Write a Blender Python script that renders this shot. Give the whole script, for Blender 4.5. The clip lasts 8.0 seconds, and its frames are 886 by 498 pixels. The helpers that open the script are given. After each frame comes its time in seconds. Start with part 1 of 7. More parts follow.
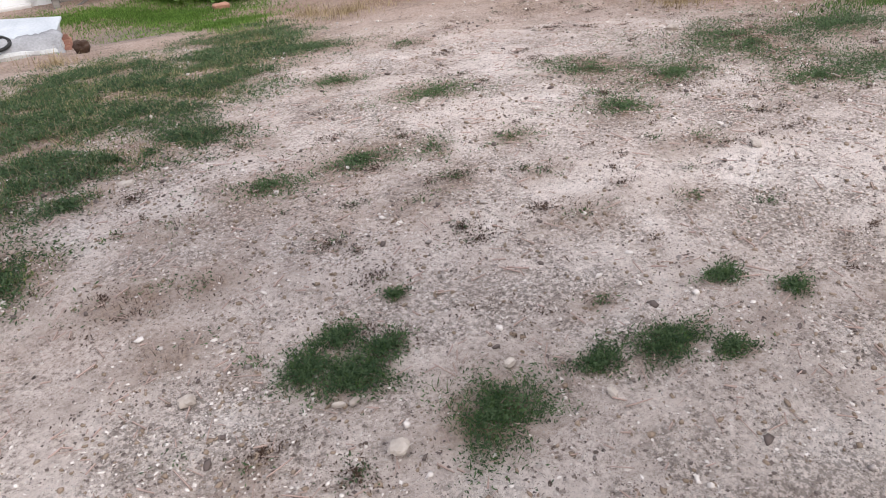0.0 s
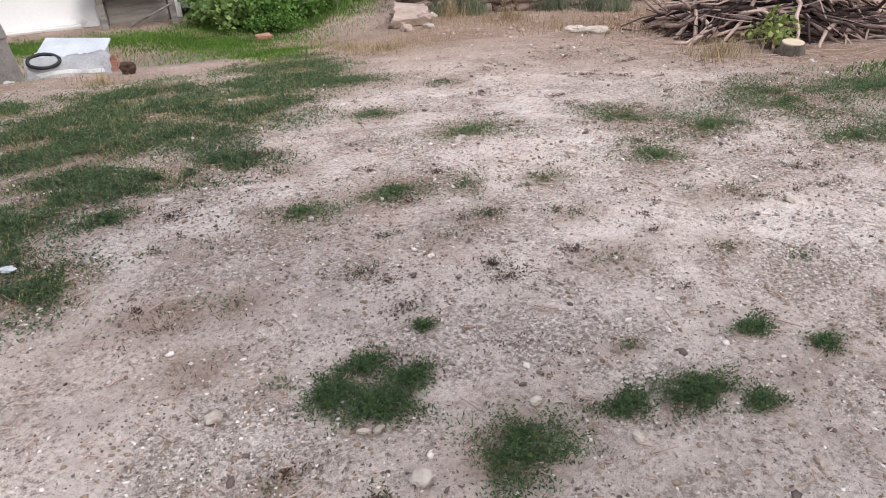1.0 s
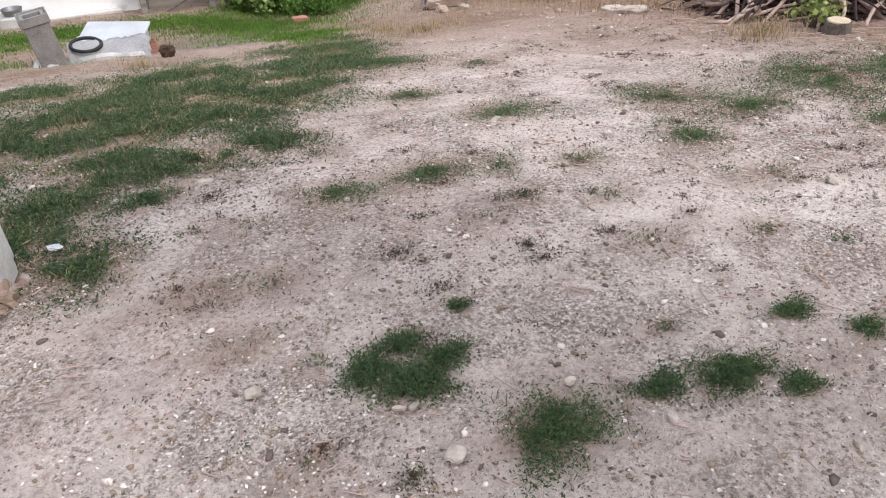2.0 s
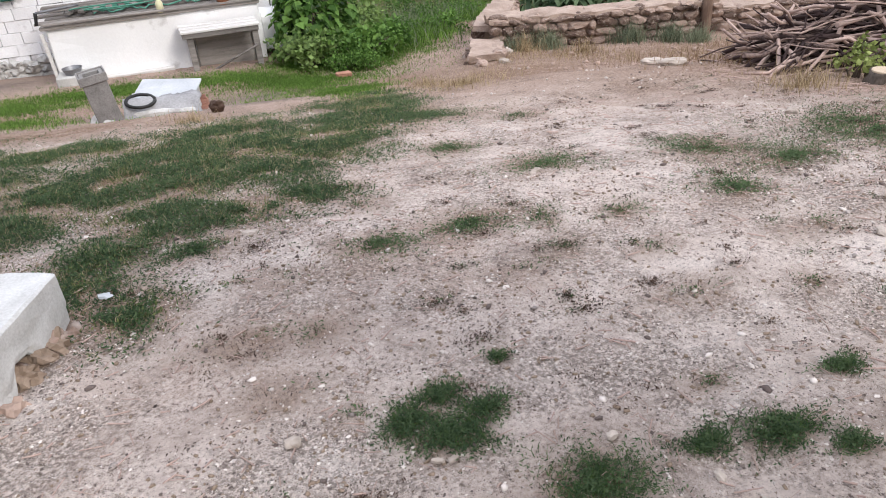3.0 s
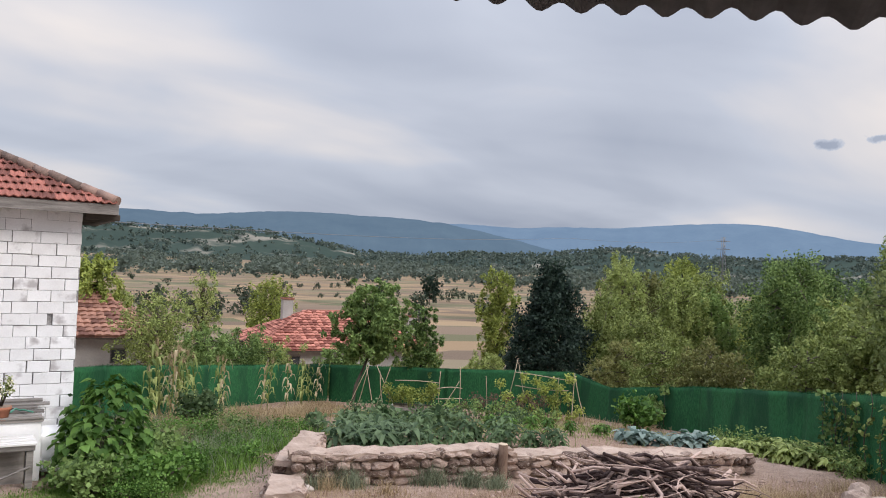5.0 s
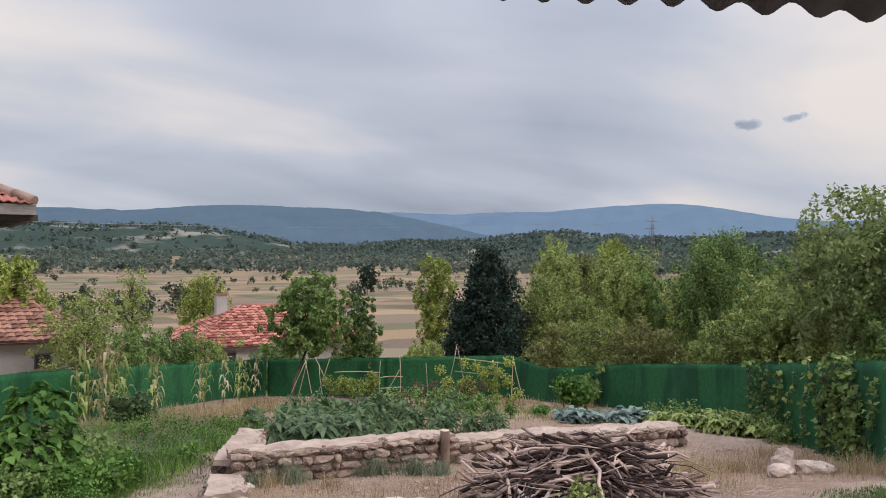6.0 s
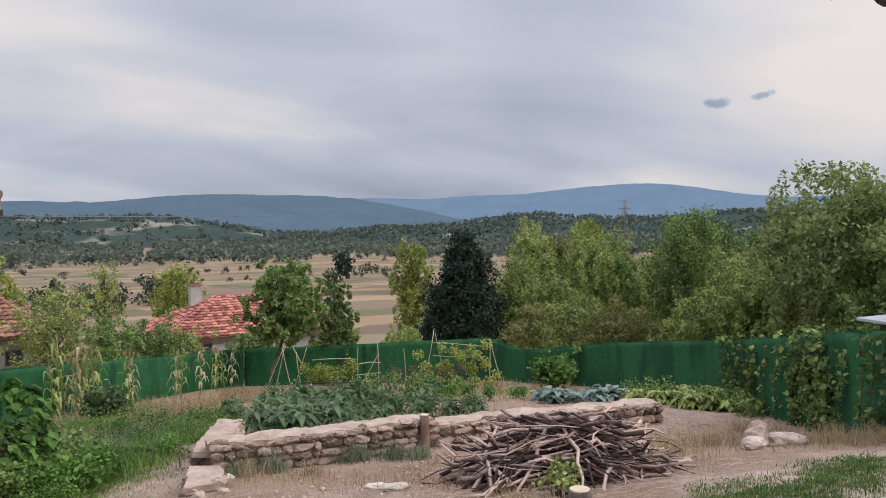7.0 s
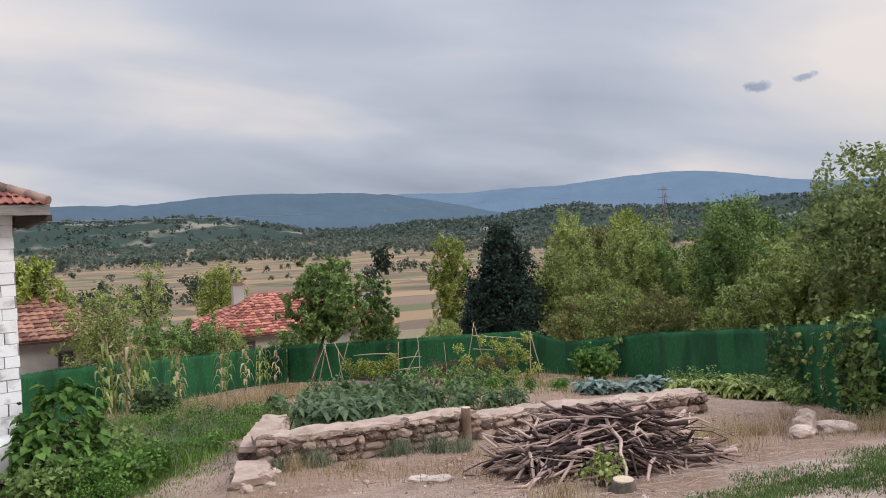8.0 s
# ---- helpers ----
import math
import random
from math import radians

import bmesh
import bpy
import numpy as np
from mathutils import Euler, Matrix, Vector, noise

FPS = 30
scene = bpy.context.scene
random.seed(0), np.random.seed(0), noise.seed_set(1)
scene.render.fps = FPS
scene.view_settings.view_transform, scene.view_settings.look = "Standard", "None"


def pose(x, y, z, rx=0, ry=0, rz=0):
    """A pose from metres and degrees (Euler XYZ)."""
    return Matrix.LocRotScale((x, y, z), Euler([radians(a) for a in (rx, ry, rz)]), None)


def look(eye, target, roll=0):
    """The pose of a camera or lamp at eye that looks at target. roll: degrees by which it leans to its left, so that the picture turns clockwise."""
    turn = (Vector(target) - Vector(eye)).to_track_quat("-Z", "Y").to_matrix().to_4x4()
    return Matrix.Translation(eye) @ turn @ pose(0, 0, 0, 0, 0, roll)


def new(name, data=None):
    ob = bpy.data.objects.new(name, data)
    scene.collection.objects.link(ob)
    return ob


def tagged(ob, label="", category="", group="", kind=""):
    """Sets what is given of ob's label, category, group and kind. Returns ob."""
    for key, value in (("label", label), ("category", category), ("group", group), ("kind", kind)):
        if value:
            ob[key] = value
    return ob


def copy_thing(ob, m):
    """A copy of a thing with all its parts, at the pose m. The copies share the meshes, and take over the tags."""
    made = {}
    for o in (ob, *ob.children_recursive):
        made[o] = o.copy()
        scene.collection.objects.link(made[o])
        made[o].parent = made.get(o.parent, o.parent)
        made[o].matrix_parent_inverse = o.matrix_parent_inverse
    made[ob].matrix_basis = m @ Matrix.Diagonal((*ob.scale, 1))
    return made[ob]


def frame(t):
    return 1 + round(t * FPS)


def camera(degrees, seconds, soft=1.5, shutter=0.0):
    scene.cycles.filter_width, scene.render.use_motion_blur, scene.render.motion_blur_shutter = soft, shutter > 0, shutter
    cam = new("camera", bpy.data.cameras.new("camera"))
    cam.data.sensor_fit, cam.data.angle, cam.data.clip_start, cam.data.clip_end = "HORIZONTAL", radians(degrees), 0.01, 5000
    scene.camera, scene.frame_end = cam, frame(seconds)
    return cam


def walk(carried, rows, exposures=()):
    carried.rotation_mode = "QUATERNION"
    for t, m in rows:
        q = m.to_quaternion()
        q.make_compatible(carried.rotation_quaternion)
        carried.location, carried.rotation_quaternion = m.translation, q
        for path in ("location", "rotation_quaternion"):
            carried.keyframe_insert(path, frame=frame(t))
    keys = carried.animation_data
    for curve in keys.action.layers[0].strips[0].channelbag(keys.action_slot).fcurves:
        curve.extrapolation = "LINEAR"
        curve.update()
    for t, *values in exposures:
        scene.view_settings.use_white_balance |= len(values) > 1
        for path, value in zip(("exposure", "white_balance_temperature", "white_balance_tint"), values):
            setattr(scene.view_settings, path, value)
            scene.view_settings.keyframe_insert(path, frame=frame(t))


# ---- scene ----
cam = camera(61.9, 8.0, soft=1.0)
PATH = [
    (0, (0.838, -0.393, 3.622), (1.454, 1.086, 2.425), -4.1),
    (0.5, (0.802, -0.4, 3.63), (1.466, 1.112, 2.502), -1.3),
    (1, (0.778, -0.405, 3.626), (1.372, 1.149, 2.516), -1.5),
    (1.5, (0.773, -0.412, 3.626), (1.312, 1.149, 2.498), -2.0),
    (1.7, (0.766, -0.416, 3.625), (1.287, 1.14, 2.481), -2.3),
    (2.8, (0.766, -0.423, 3.631), (1.201, 1.182, 2.521), -4.4),
    (3, (0.763, -0.43, 3.637), (1.188, 1.233, 2.611), -4.6),
    (3.4, (0.756, -0.44, 3.656), (1.175, 1.332, 2.83), -3.8),
    (3.5, (0.759, -0.44, 3.657), (1.186, 1.356, 2.889), -3.3),
    (4, (0.788, -0.412, 3.679), (1.334, 1.465, 3.259), -0.1),
    (4.5, (0.894, -0.344, 3.764), (1.68, 1.492, 3.662), 2.3),
    (5, (0.963, -0.326, 3.81), (1.94, 1.419, 3.844), 2.7),
    (5.2, (0.982, -0.325, 3.806), (2.007, 1.392, 3.857), 2.4),
    (6.5, (0.987, -0.313, 3.828), (2.148, 1.316, 3.803), -0.2),
    (7, (0.994, -0.311, 3.825), (2.174, 1.304, 3.789), -0.8),
    (7.5, (1.008, -0.316, 3.819), (2.18, 1.304, 3.777), -1.4),
    (8, (0.986, -0.338, 3.815), (2.081, 1.335, 3.766), -2.3),
]
walk(cam, [(t, look(eye, target, roll)) for t, eye, target, roll in PATH], [(0, 0.31, 6500, 10), (1.7, 0.34, 6500, 10), (3.5, 0.4, 6350, 10), (4.0, 0.47, 6200, 10), (4.5, 0.45, 6350, 10), (5.0, 0.32, 6450, 10), (6.5, 0.24, 6500, 10), (8.0, 0.24, 6500, 10)])


# ---- light and world ----
SUN_EL, SUN_AZ = 37, 150
world = bpy.data.worlds.new("sky")
scene.world = world
world.use_nodes = True
wn, wl = world.node_tree.nodes, world.node_tree.links
wn.clear()


def wnode(kind, **values):
    n = wn.new(kind)
    for key, value in values.items():
        n.inputs[key].default_value = value
    return n


def wmath(op, a, b):
    n = wn.new("ShaderNodeMath")
    n.operation = op
    for i, v in enumerate((a, b)):
        if isinstance(v, (int, float)):
            n.inputs[i].default_value = v
        else:
            wl.new(v, n.inputs[i])
    return n.outputs[0]


sky = wn.new("ShaderNodeTexSky")
sky.sky_type, sky.sun_disc = "NISHITA", False
sky.sun_elevation, sky.sun_rotation = radians(SUN_EL), radians(SUN_AZ)
coord = wn.new("ShaderNodeTexCoord")
split = wn.new("ShaderNodeSeparateXYZ")
wl.new(coord.outputs["Generated"], split.inputs[0])
up = wmath("MAXIMUM", split.outputs["Z"], 0.0)
# Clouds lie in a flat layer, so they crowd towards the horizon.
layer = wn.new("ShaderNodeVectorMath")
layer.operation = "SCALE"
wl.new(coord.outputs["Generated"], layer.inputs[0])
wl.new(wmath("DIVIDE", 1.0, wmath("ADD", up, 0.27)), layer.inputs["Scale"])
turned = wn.new("ShaderNodeMapping")
turned.inputs["Rotation"].default_value = (0, 0, radians(24))
turned.inputs["Scale"].default_value = (0.5, 0.8, 0.5)
turned.inputs["Location"].default_value = (1.7, 0.55, 0.2)
wl.new(layer.outputs[0], turned.inputs[0])
big = wnode("ShaderNodeTexNoise", Scale=0.75, Detail=4.0, Roughness=0.44, Distortion=0.7)
wl.new(turned.outputs[0], big.inputs["Vector"])
small = wnode("ShaderNodeTexNoise", Scale=2.2, Detail=4.0, Roughness=0.5, Distortion=0.5)
wl.new(turned.outputs[0], small.inputs["Vector"])
thick = wmath("ADD", wmath("MULTIPLY", big.outputs[0], 0.8), wmath("MULTIPLY", small.outputs[0], 0.2))


def toward(bearing, elevation, power, amount):
    """A soft lobe of the cloud cover about one direction."""
    b, e = radians(bearing), radians(elevation)
    d = wn.new("ShaderNodeVectorMath")
    d.operation = "DOT_PRODUCT"
    wl.new(coord.outputs["Generated"], d.inputs[0])
    d.inputs[1].default_value = (math.sin(b) * math.cos(e), math.cos(b) * math.cos(e), math.sin(e))
    return wmath("MULTIPLY", wmath("POWER", wmath("MAXIMUM", d.outputs["Value"], 0.0), power), amount)


# Thinner cloud low in the west, a heavier bank above it.
for lobe in (toward(66, 7, 45, -0.1), toward(46, 19, 60, 0.075), toward(22, 20, 60, 0.075), toward(14, 6, 40, 0.03)):
    thick = wmath("ADD", thick, lobe)
# Two small ragged dark clouds.
for bearing, elevation, wide in ((56.7, 9.2, 0.019), (59.6, 9.6, 0.014)):
    b, e = radians(bearing), radians(elevation)
    gap = wn.new("ShaderNodeVectorMath")
    gap.operation = "SUBTRACT"
    wl.new(coord.outputs["Generated"], gap.inputs[0])
    gap.inputs[1].default_value = (math.sin(b) * math.cos(e), math.cos(b) * math.cos(e), math.sin(e))
    flat = wn.new("ShaderNodeVectorMath")
    flat.operation = "MULTIPLY"
    wl.new(gap.outputs[0], flat.inputs[0])
    flat.inputs[1].default_value = (1, 1, 2.3)
    away = wn.new("ShaderNodeVectorMath")
    away.operation = "LENGTH"
    wl.new(flat.outputs[0], away.inputs[0])
    torn = wnode("ShaderNodeTexNoise", Scale=75.0, Detail=4.0)
    wl.new(coord.outputs["Generated"], torn.inputs["Vector"])
    edge = wmath("ADD", away.outputs["Value"], wmath("MULTIPLY", wmath("SUBTRACT", torn.outputs[0], 0.5), 0.03))
    puff = wmath("MAXIMUM", wmath("SUBTRACT", 1.0, wmath("DIVIDE", wmath("MAXIMUM", edge, 0.0), wide)), 0.0)
    thick = wmath("ADD", thick, wmath("MINIMUM", wmath("MULTIPLY", puff, 0.35), 0.16))
ramp = wn.new("ShaderNodeValToRGB")
wl.new(thick, ramp.inputs[0])
el = ramp.color_ramp.elements
el[0].position, el[0].color = 0.36, (0.71, 0.66, 0.64, 1)
el[1].position, el[1].color = 0.6, (0.275, 0.308, 0.39, 1)
mid = el.new(0.47)
mid.color = (0.46, 0.488, 0.563, 1)
# An overcast sky is brighter overhead than near the horizon.
dome = wmath("ADD", 0.98, wmath("MULTIPLY", wmath("POWER", up, 3.0), 4.2))
clouds = wn.new("ShaderNodeVectorMath")
clouds.operation = "SCALE"
wl.new(ramp.outputs[0], clouds.inputs[0])
wl.new(dome, clouds.inputs["Scale"])
# A thin warm brightening of the cloud round the hidden sun.
sunward = wn.new("ShaderNodeVectorMath")
sunward.operation = "DOT_PRODUCT"
wl.new(coord.outputs["Generated"], sunward.inputs[0])
sunward.inputs[1].default_value = (math.sin(radians(SUN_AZ)) * math.cos(radians(SUN_EL)), math.cos(radians(SUN_AZ)) * math.cos(radians(SUN_EL)), math.sin(radians(SUN_EL)))
glow = wmath("MULTIPLY", wmath("POWER", wmath("MAXIMUM", sunward.outputs["Value"], 0.0), 2.0), 0.22)
warm = wn.new("ShaderNodeVectorMath")
warm.operation = "SCALE"
warm.inputs[0].default_value = (1.0, 0.86, 0.7)
wl.new(glow, warm.inputs["Scale"])
summed = wn.new("ShaderNodeVectorMath")
summed.operation = "ADD"
wl.new(clouds.outputs[0], summed.inputs[0])
wl.new(warm.outputs[0], summed.inputs[1])
clear = wnode("ShaderNodeBackground", Strength=0.05)
wl.new(sky.outputs[0], clear.inputs["Color"])
cover = wnode("ShaderNodeBackground", Strength=1.0)
wl.new(summed.outputs[0], cover.inputs["Color"])
both = wn.new("ShaderNodeMixShader")
both.inputs[0].default_value = 0.93
wl.new(clear.outputs[0], both.inputs[1])
wl.new(cover.outputs[0], both.inputs[2])
wl.new(both.outputs[0], wn.new("ShaderNodeOutputWorld").inputs[0])

sun = new("sun", bpy.data.lights.new("sun", "SUN"))
sun.data.energy, sun.data.angle, sun.data.color = 1.8, radians(22), (1.0, 0.95, 0.89)
sun.matrix_world = look((0, 0, 40), (-40 * math.sin(radians(SUN_AZ)) * math.cos(radians(SUN_EL)), -40 * math.cos(radians(SUN_AZ)) * math.cos(radians(SUN_EL)), 40 - 40 * math.sin(radians(SUN_EL))))


# ---- materials ----
def material(name, dark, light, scale=8.0, rough=0.85, bump_size=0.3, fine=60.0, metal=0.0, vary=0.0, island=0.0, through_light=0.0, stretch=(1, 1, 1), wear=None, wear_at=0.62, wear_scale=1.5):
    """A surface mottled between two colours at two scales, with fine relief; vary: change from object to object, island: from piece to piece."""
    m = bpy.data.materials.new(name)
    m.use_nodes = True
    n, l = m.node_tree.nodes, m.node_tree.links
    b = n["Principled BSDF"]
    b.inputs["Roughness"].default_value, b.inputs["Metallic"].default_value = rough, metal
    b.inputs["Specular IOR Level"].default_value = 0.25
    where = n.new("ShaderNodeTexCoord")
    place = n.new("ShaderNodeMapping")
    place.inputs["Scale"].default_value = stretch
    l.new(where.outputs["Object"], place.inputs[0])
    if vary:
        # no two pieces carry the same marks
        shift = n.new("ShaderNodeVectorMath")
        shift.operation = "SCALE"
        shift.inputs[0].default_value = (7, 11, 5)
        l.new(n.new("ShaderNodeObjectInfo").outputs["Random"], shift.inputs["Scale"])
        l.new(shift.outputs[0], place.inputs["Location"])
    coarse, grain = n.new("ShaderNodeTexNoise"), n.new("ShaderNodeTexNoise")
    for tex, s in ((coarse, scale), (grain, fine)):
        tex.inputs["Scale"].default_value, tex.inputs["Detail"].default_value = s, 5
        l.new(place.outputs[0], tex.inputs["Vector"])

    def calc(op, a, c):
        k = n.new("ShaderNodeMath")
        k.operation = op
        for i, v in enumerate((a, c)):
            if isinstance(v, (int, float)):
                k.inputs[i].default_value = v
            else:
                l.new(v, k.inputs[i])
        return k.outputs[0]

    value = calc("ADD", calc("MULTIPLY", coarse.outputs[0], 0.65), calc("MULTIPLY", grain.outputs[0], 0.35))
    if vary:
        value = calc("ADD", value, calc("MULTIPLY", calc("SUBTRACT", n.new("ShaderNodeObjectInfo").outputs["Random"], 0.5), vary))
    if island:
        value = calc("ADD", value, calc("MULTIPLY", calc("SUBTRACT", n.new("ShaderNodeNewGeometry").outputs["Random Per Island"], 0.5), island))
    r = n.new("ShaderNodeValToRGB")
    r.color_ramp.elements[0].position, r.color_ramp.elements[1].position = 0.3, 0.7
    r.color_ramp.elements[0].color, r.color_ramp.elements[1].color = (*dark, 1), (*light, 1)
    l.new(value, r.inputs[0])
    colour = r.outputs[0]
    if wear:
        patch = n.new("ShaderNodeTexNoise")
        patch.inputs["Scale"].default_value, patch.inputs["Detail"].default_value = wear_scale, 6
        l.new(place.outputs[0], patch.inputs["Vector"])
        step = n.new("ShaderNodeValToRGB")
        step.color_ramp.elements[0].position, step.color_ramp.elements[1].position = wear_at - 0.05, wear_at + 0.06
        l.new(patch.outputs[0], step.inputs[0])
        mix = n.new("ShaderNodeMix")
        mix.data_type = "RGBA"
        mix.inputs["B"].default_value = (*wear, 1)
        l.new(step.outputs[0], mix.inputs["Factor"])
        l.new(colour, mix.inputs["A"])
        colour = mix.outputs["Result"]
    l.new(colour, b.inputs["Base Color"])
    if bump_size:
        bump_node = n.new("ShaderNodeBump")
        bump_node.inputs["Strength"].default_value, bump_node.inputs["Distance"].default_value = bump_size, 0.02
        l.new(value, bump_node.inputs["Height"])
        l.new(bump_node.outputs[0], b.inputs["Normal"])
    if through_light:
        thin = n.new("ShaderNodeBsdfTranslucent")
        l.new(colour, thin.inputs["Color"])
        mixed = n.new("ShaderNodeMixShader")
        mixed.inputs[0].default_value = through_light
        l.new(b.outputs[0], mixed.inputs[1])
        l.new(thin.outputs[0], mixed.inputs[2])
        l.new(mixed.outputs[0], n["Material Output"].inputs["Surface"])
    return m


def leaf_material(name, dark, light):
    return material(name, dark, light, scale=1.2, fine=9, rough=0.6, bump_size=0, island=0.6, vary=0.3, through_light=0.42)


BLOCK = material("whitewashed_block", (0.7, 0.685, 0.685), (0.9, 0.89, 0.89), 2.2, 0.9, 0.5, 45, vary=0.14, wear=(0.46, 0.43, 0.43), wear_at=0.63, wear_scale=3)
MORTAR = material("old_mortar", (0.06, 0.055, 0.054), (0.5, 0.48, 0.47), 1.6, 0.95, 0.6, 60)
PLASTER = material("white_plaster", (0.82, 0.81, 0.8), (0.92, 0.91, 0.9), 1.6, 0.88, 0.3, 30, wear=(0.5, 0.48, 0.45), wear_at=0.68, wear_scale=2.2)
SLAB = material("pale_concrete", (0.4, 0.39, 0.37), (0.68, 0.67, 0.65), 6, 0.92, 0.6, 80, wear=(0.42, 0.4, 0.38), wear_at=0.66, wear_scale=5)
CONCRETE = material("weathered_concrete", (0.36, 0.35, 0.33), (0.62, 0.6, 0.57), 5, 0.92, 0.8, 70, wear=(0.3, 0.28, 0.26), wear_at=0.63, wear_scale=4)
GREY_CONCRETE = material("grey_concrete", (0.13, 0.12, 0.115), (0.31, 0.295, 0.28), 5, 0.92, 0.7, 60)
RED_PAINT = material("red_paint", (0.25, 0.012, 0.018), (0.4, 0.02, 0.03), 3, 0.55, 0.15, 40)
GREY_WOOD = material("grey_weathered_wood", (0.09, 0.08, 0.072), (0.33, 0.3, 0.275), 5, 0.9, 0.7, 50, vary=0.3, stretch=(0.25, 3, 3))
PALE_WOOD = material("pale_painted_wood", (0.5, 0.47, 0.44), (0.75, 0.72, 0.69), 5, 0.85, 0.5, 50, vary=0.2, stretch=(0.3, 3, 3))
DARK_WOOD = material("dark_wood", (0.035, 0.028, 0.024), (0.1, 0.08, 0.065), 5, 0.9, 0.5, 40, stretch=(0.3, 3, 3))
TILE = material("clay_roof_tile", (0.14, 0.052, 0.04), (0.37, 0.14, 0.105), 4, 0.85, 0.5, 45, vary=0.45, wear=(0.19, 0.15, 0.125), wear_at=0.7, wear_scale=5)
FAR_TILE = material("far_roof_tile", (0.17, 0.055, 0.04), (0.46, 0.19, 0.14), 1.5, 0.85, 0.5, 12, island=0.7)
BROWN_TILE = material("brown_old_tile", (0.13, 0.06, 0.045), (0.33, 0.17, 0.12), 1.5, 0.88, 0.5, 12, island=0.6)
OLD_TILE = material("old_ridge_tile", (0.12, 0.085, 0.07), (0.3, 0.2, 0.16), 5, 0.92, 0.6, 40, vary=0.4)
STONE = material("field_stone", (0.11, 0.072, 0.056), (0.39, 0.285, 0.23), 5, 0.92, 0.9, 40, vary=0.55, wear=(0.4, 0.34, 0.3), wear_at=0.62, wear_scale=7)
PALE_STONE = material("pale_stone", (0.3, 0.25, 0.21), (0.54, 0.465, 0.4), 8, 0.92, 0.8, 50, vary=0.3)
PEBBLE = material("pebble", (0.13, 0.1, 0.088), (0.68, 0.605, 0.55), 9, 0.92, 0.3, 60, island=1.0)
EARTH = material("packed_earth", (0.17, 0.12, 0.085), (0.37, 0.28, 0.21), 4, 0.96, 0.8, 50)
CAP_EARTH = material("trodden_earth", (0.25, 0.18, 0.14), (0.48, 0.375, 0.31), 3, 0.96, 0.9, 40)
BARK = material("bark", (0.05, 0.04, 0.032), (0.17, 0.14, 0.115), 10, 0.95, 0.9, 70, vary=0.3, stretch=(1, 1, 0.3))
STICK = material("dead_branch", (0.04, 0.024, 0.022), (0.46, 0.335, 0.285), 7, 0.9, 0.6, 60, vary=0.95)
CUT_WOOD = material("sawn_wood", (0.4, 0.31, 0.22), (0.6, 0.49, 0.36), 8, 0.85, 0.3, 60)
CANE = material("bean_cane", (0.28, 0.22, 0.15), (0.5, 0.41, 0.29), 8, 0.8, 0.2, 60, vary=0.3)
FENCE = material("green_fence_cover", (0.008, 0.052, 0.02), (0.032, 0.155, 0.055), 26, 0.85, 1.0, 130, vary=0.06, stretch=(1, 1, 0.4), wear=(0.012, 0.065, 0.027), wear_at=0.55, wear_scale=1.2)
METAL = material("dull_metal", (0.12, 0.12, 0.125), (0.32, 0.32, 0.33), 6, 0.5, 0.2, 60, metal=0.6)
SHEET = material("pale_metal_sheet", (0.34, 0.355, 0.37), (0.54, 0.55, 0.56), 3, 0.8, 0.15, 40)
ROOF_SHEET = material("dark_corrugated_sheet", (0.03, 0.026, 0.026), (0.075, 0.065, 0.06), 4, 0.8, 0.3, 40)
TERRACOTTA = material("terracotta", (0.32, 0.12, 0.07), (0.46, 0.2, 0.12), 8, 0.85, 0.3, 50)
GREEN_PLASTIC = material("green_plastic", (0.01, 0.08, 0.06), (0.02, 0.13, 0.1), 5, 0.4, 0.05, 50)
HOSE = material("green_hose", (0.05, 0.19, 0.13), (0.12, 0.32, 0.24), 10, 0.5, 0.1, 60)
BLACK = material("black_rubber", (0.012, 0.012, 0.012), (0.035, 0.034, 0.033), 8, 0.6, 0.1, 60)
CREAM = material("cream_plastic", (0.62, 0.58, 0.36), (0.74, 0.7, 0.48), 6, 0.4, 0.05, 50)
BRICK = material("old_brick", (0.2, 0.09, 0.06), (0.38, 0.2, 0.14), 6, 0.92, 0.7, 50, vary=0.4, island=0.3)
CLOTH = material("crumpled_sheeting", (0.19, 0.185, 0.185), (0.42, 0.41, 0.41), 4, 0.75, 0.4, 40)
# Dark base colour paints in the dimness of rooms behind windows.
ROOM_SHADE = material("painted_dim_room", (0.03, 0.032, 0.035), (0.08, 0.085, 0.09), 2, 0.9, 0, 10)
CURTAIN = material("grey_curtain", (0.19, 0.2, 0.22), (0.3, 0.31, 0.33), 3, 0.9, 0.3, 30, stretch=(6, 6, 0.4))
FAR_WALL = material("grey_rendered_wall", (0.3, 0.28, 0.26), (0.46, 0.44, 0.41), 1.5, 0.9, 0.3, 14)
LEAF = leaf_material("leaf_green", (0.07, 0.12, 0.034), (0.25, 0.35, 0.11))
LEAF_DARK = leaf_material("leaf_dark", (0.032, 0.06, 0.026), (0.1, 0.15, 0.06))
LEAF_CONIFER = leaf_material("leaf_blue_dark", (0.012, 0.026, 0.02), (0.05, 0.08, 0.055))
LEAF_YELLOW = leaf_material("leaf_yellow_green", (0.16, 0.2, 0.042), (0.43, 0.48, 0.12))
LEAF_OLIVE = leaf_material("leaf_olive", (0.13, 0.165, 0.042), (0.39, 0.45, 0.15))
LEAF_BLUE = leaf_material("leaf_blue_green", (0.1, 0.15, 0.125), (0.3, 0.38, 0.34))
LEAF_DRY = leaf_material("leaf_dry", (0.19, 0.115, 0.065), (0.46, 0.33, 0.2))
LEAF_BRIGHT = leaf_material("leaf_bright", (0.05, 0.115, 0.018), (0.17, 0.3, 0.065))
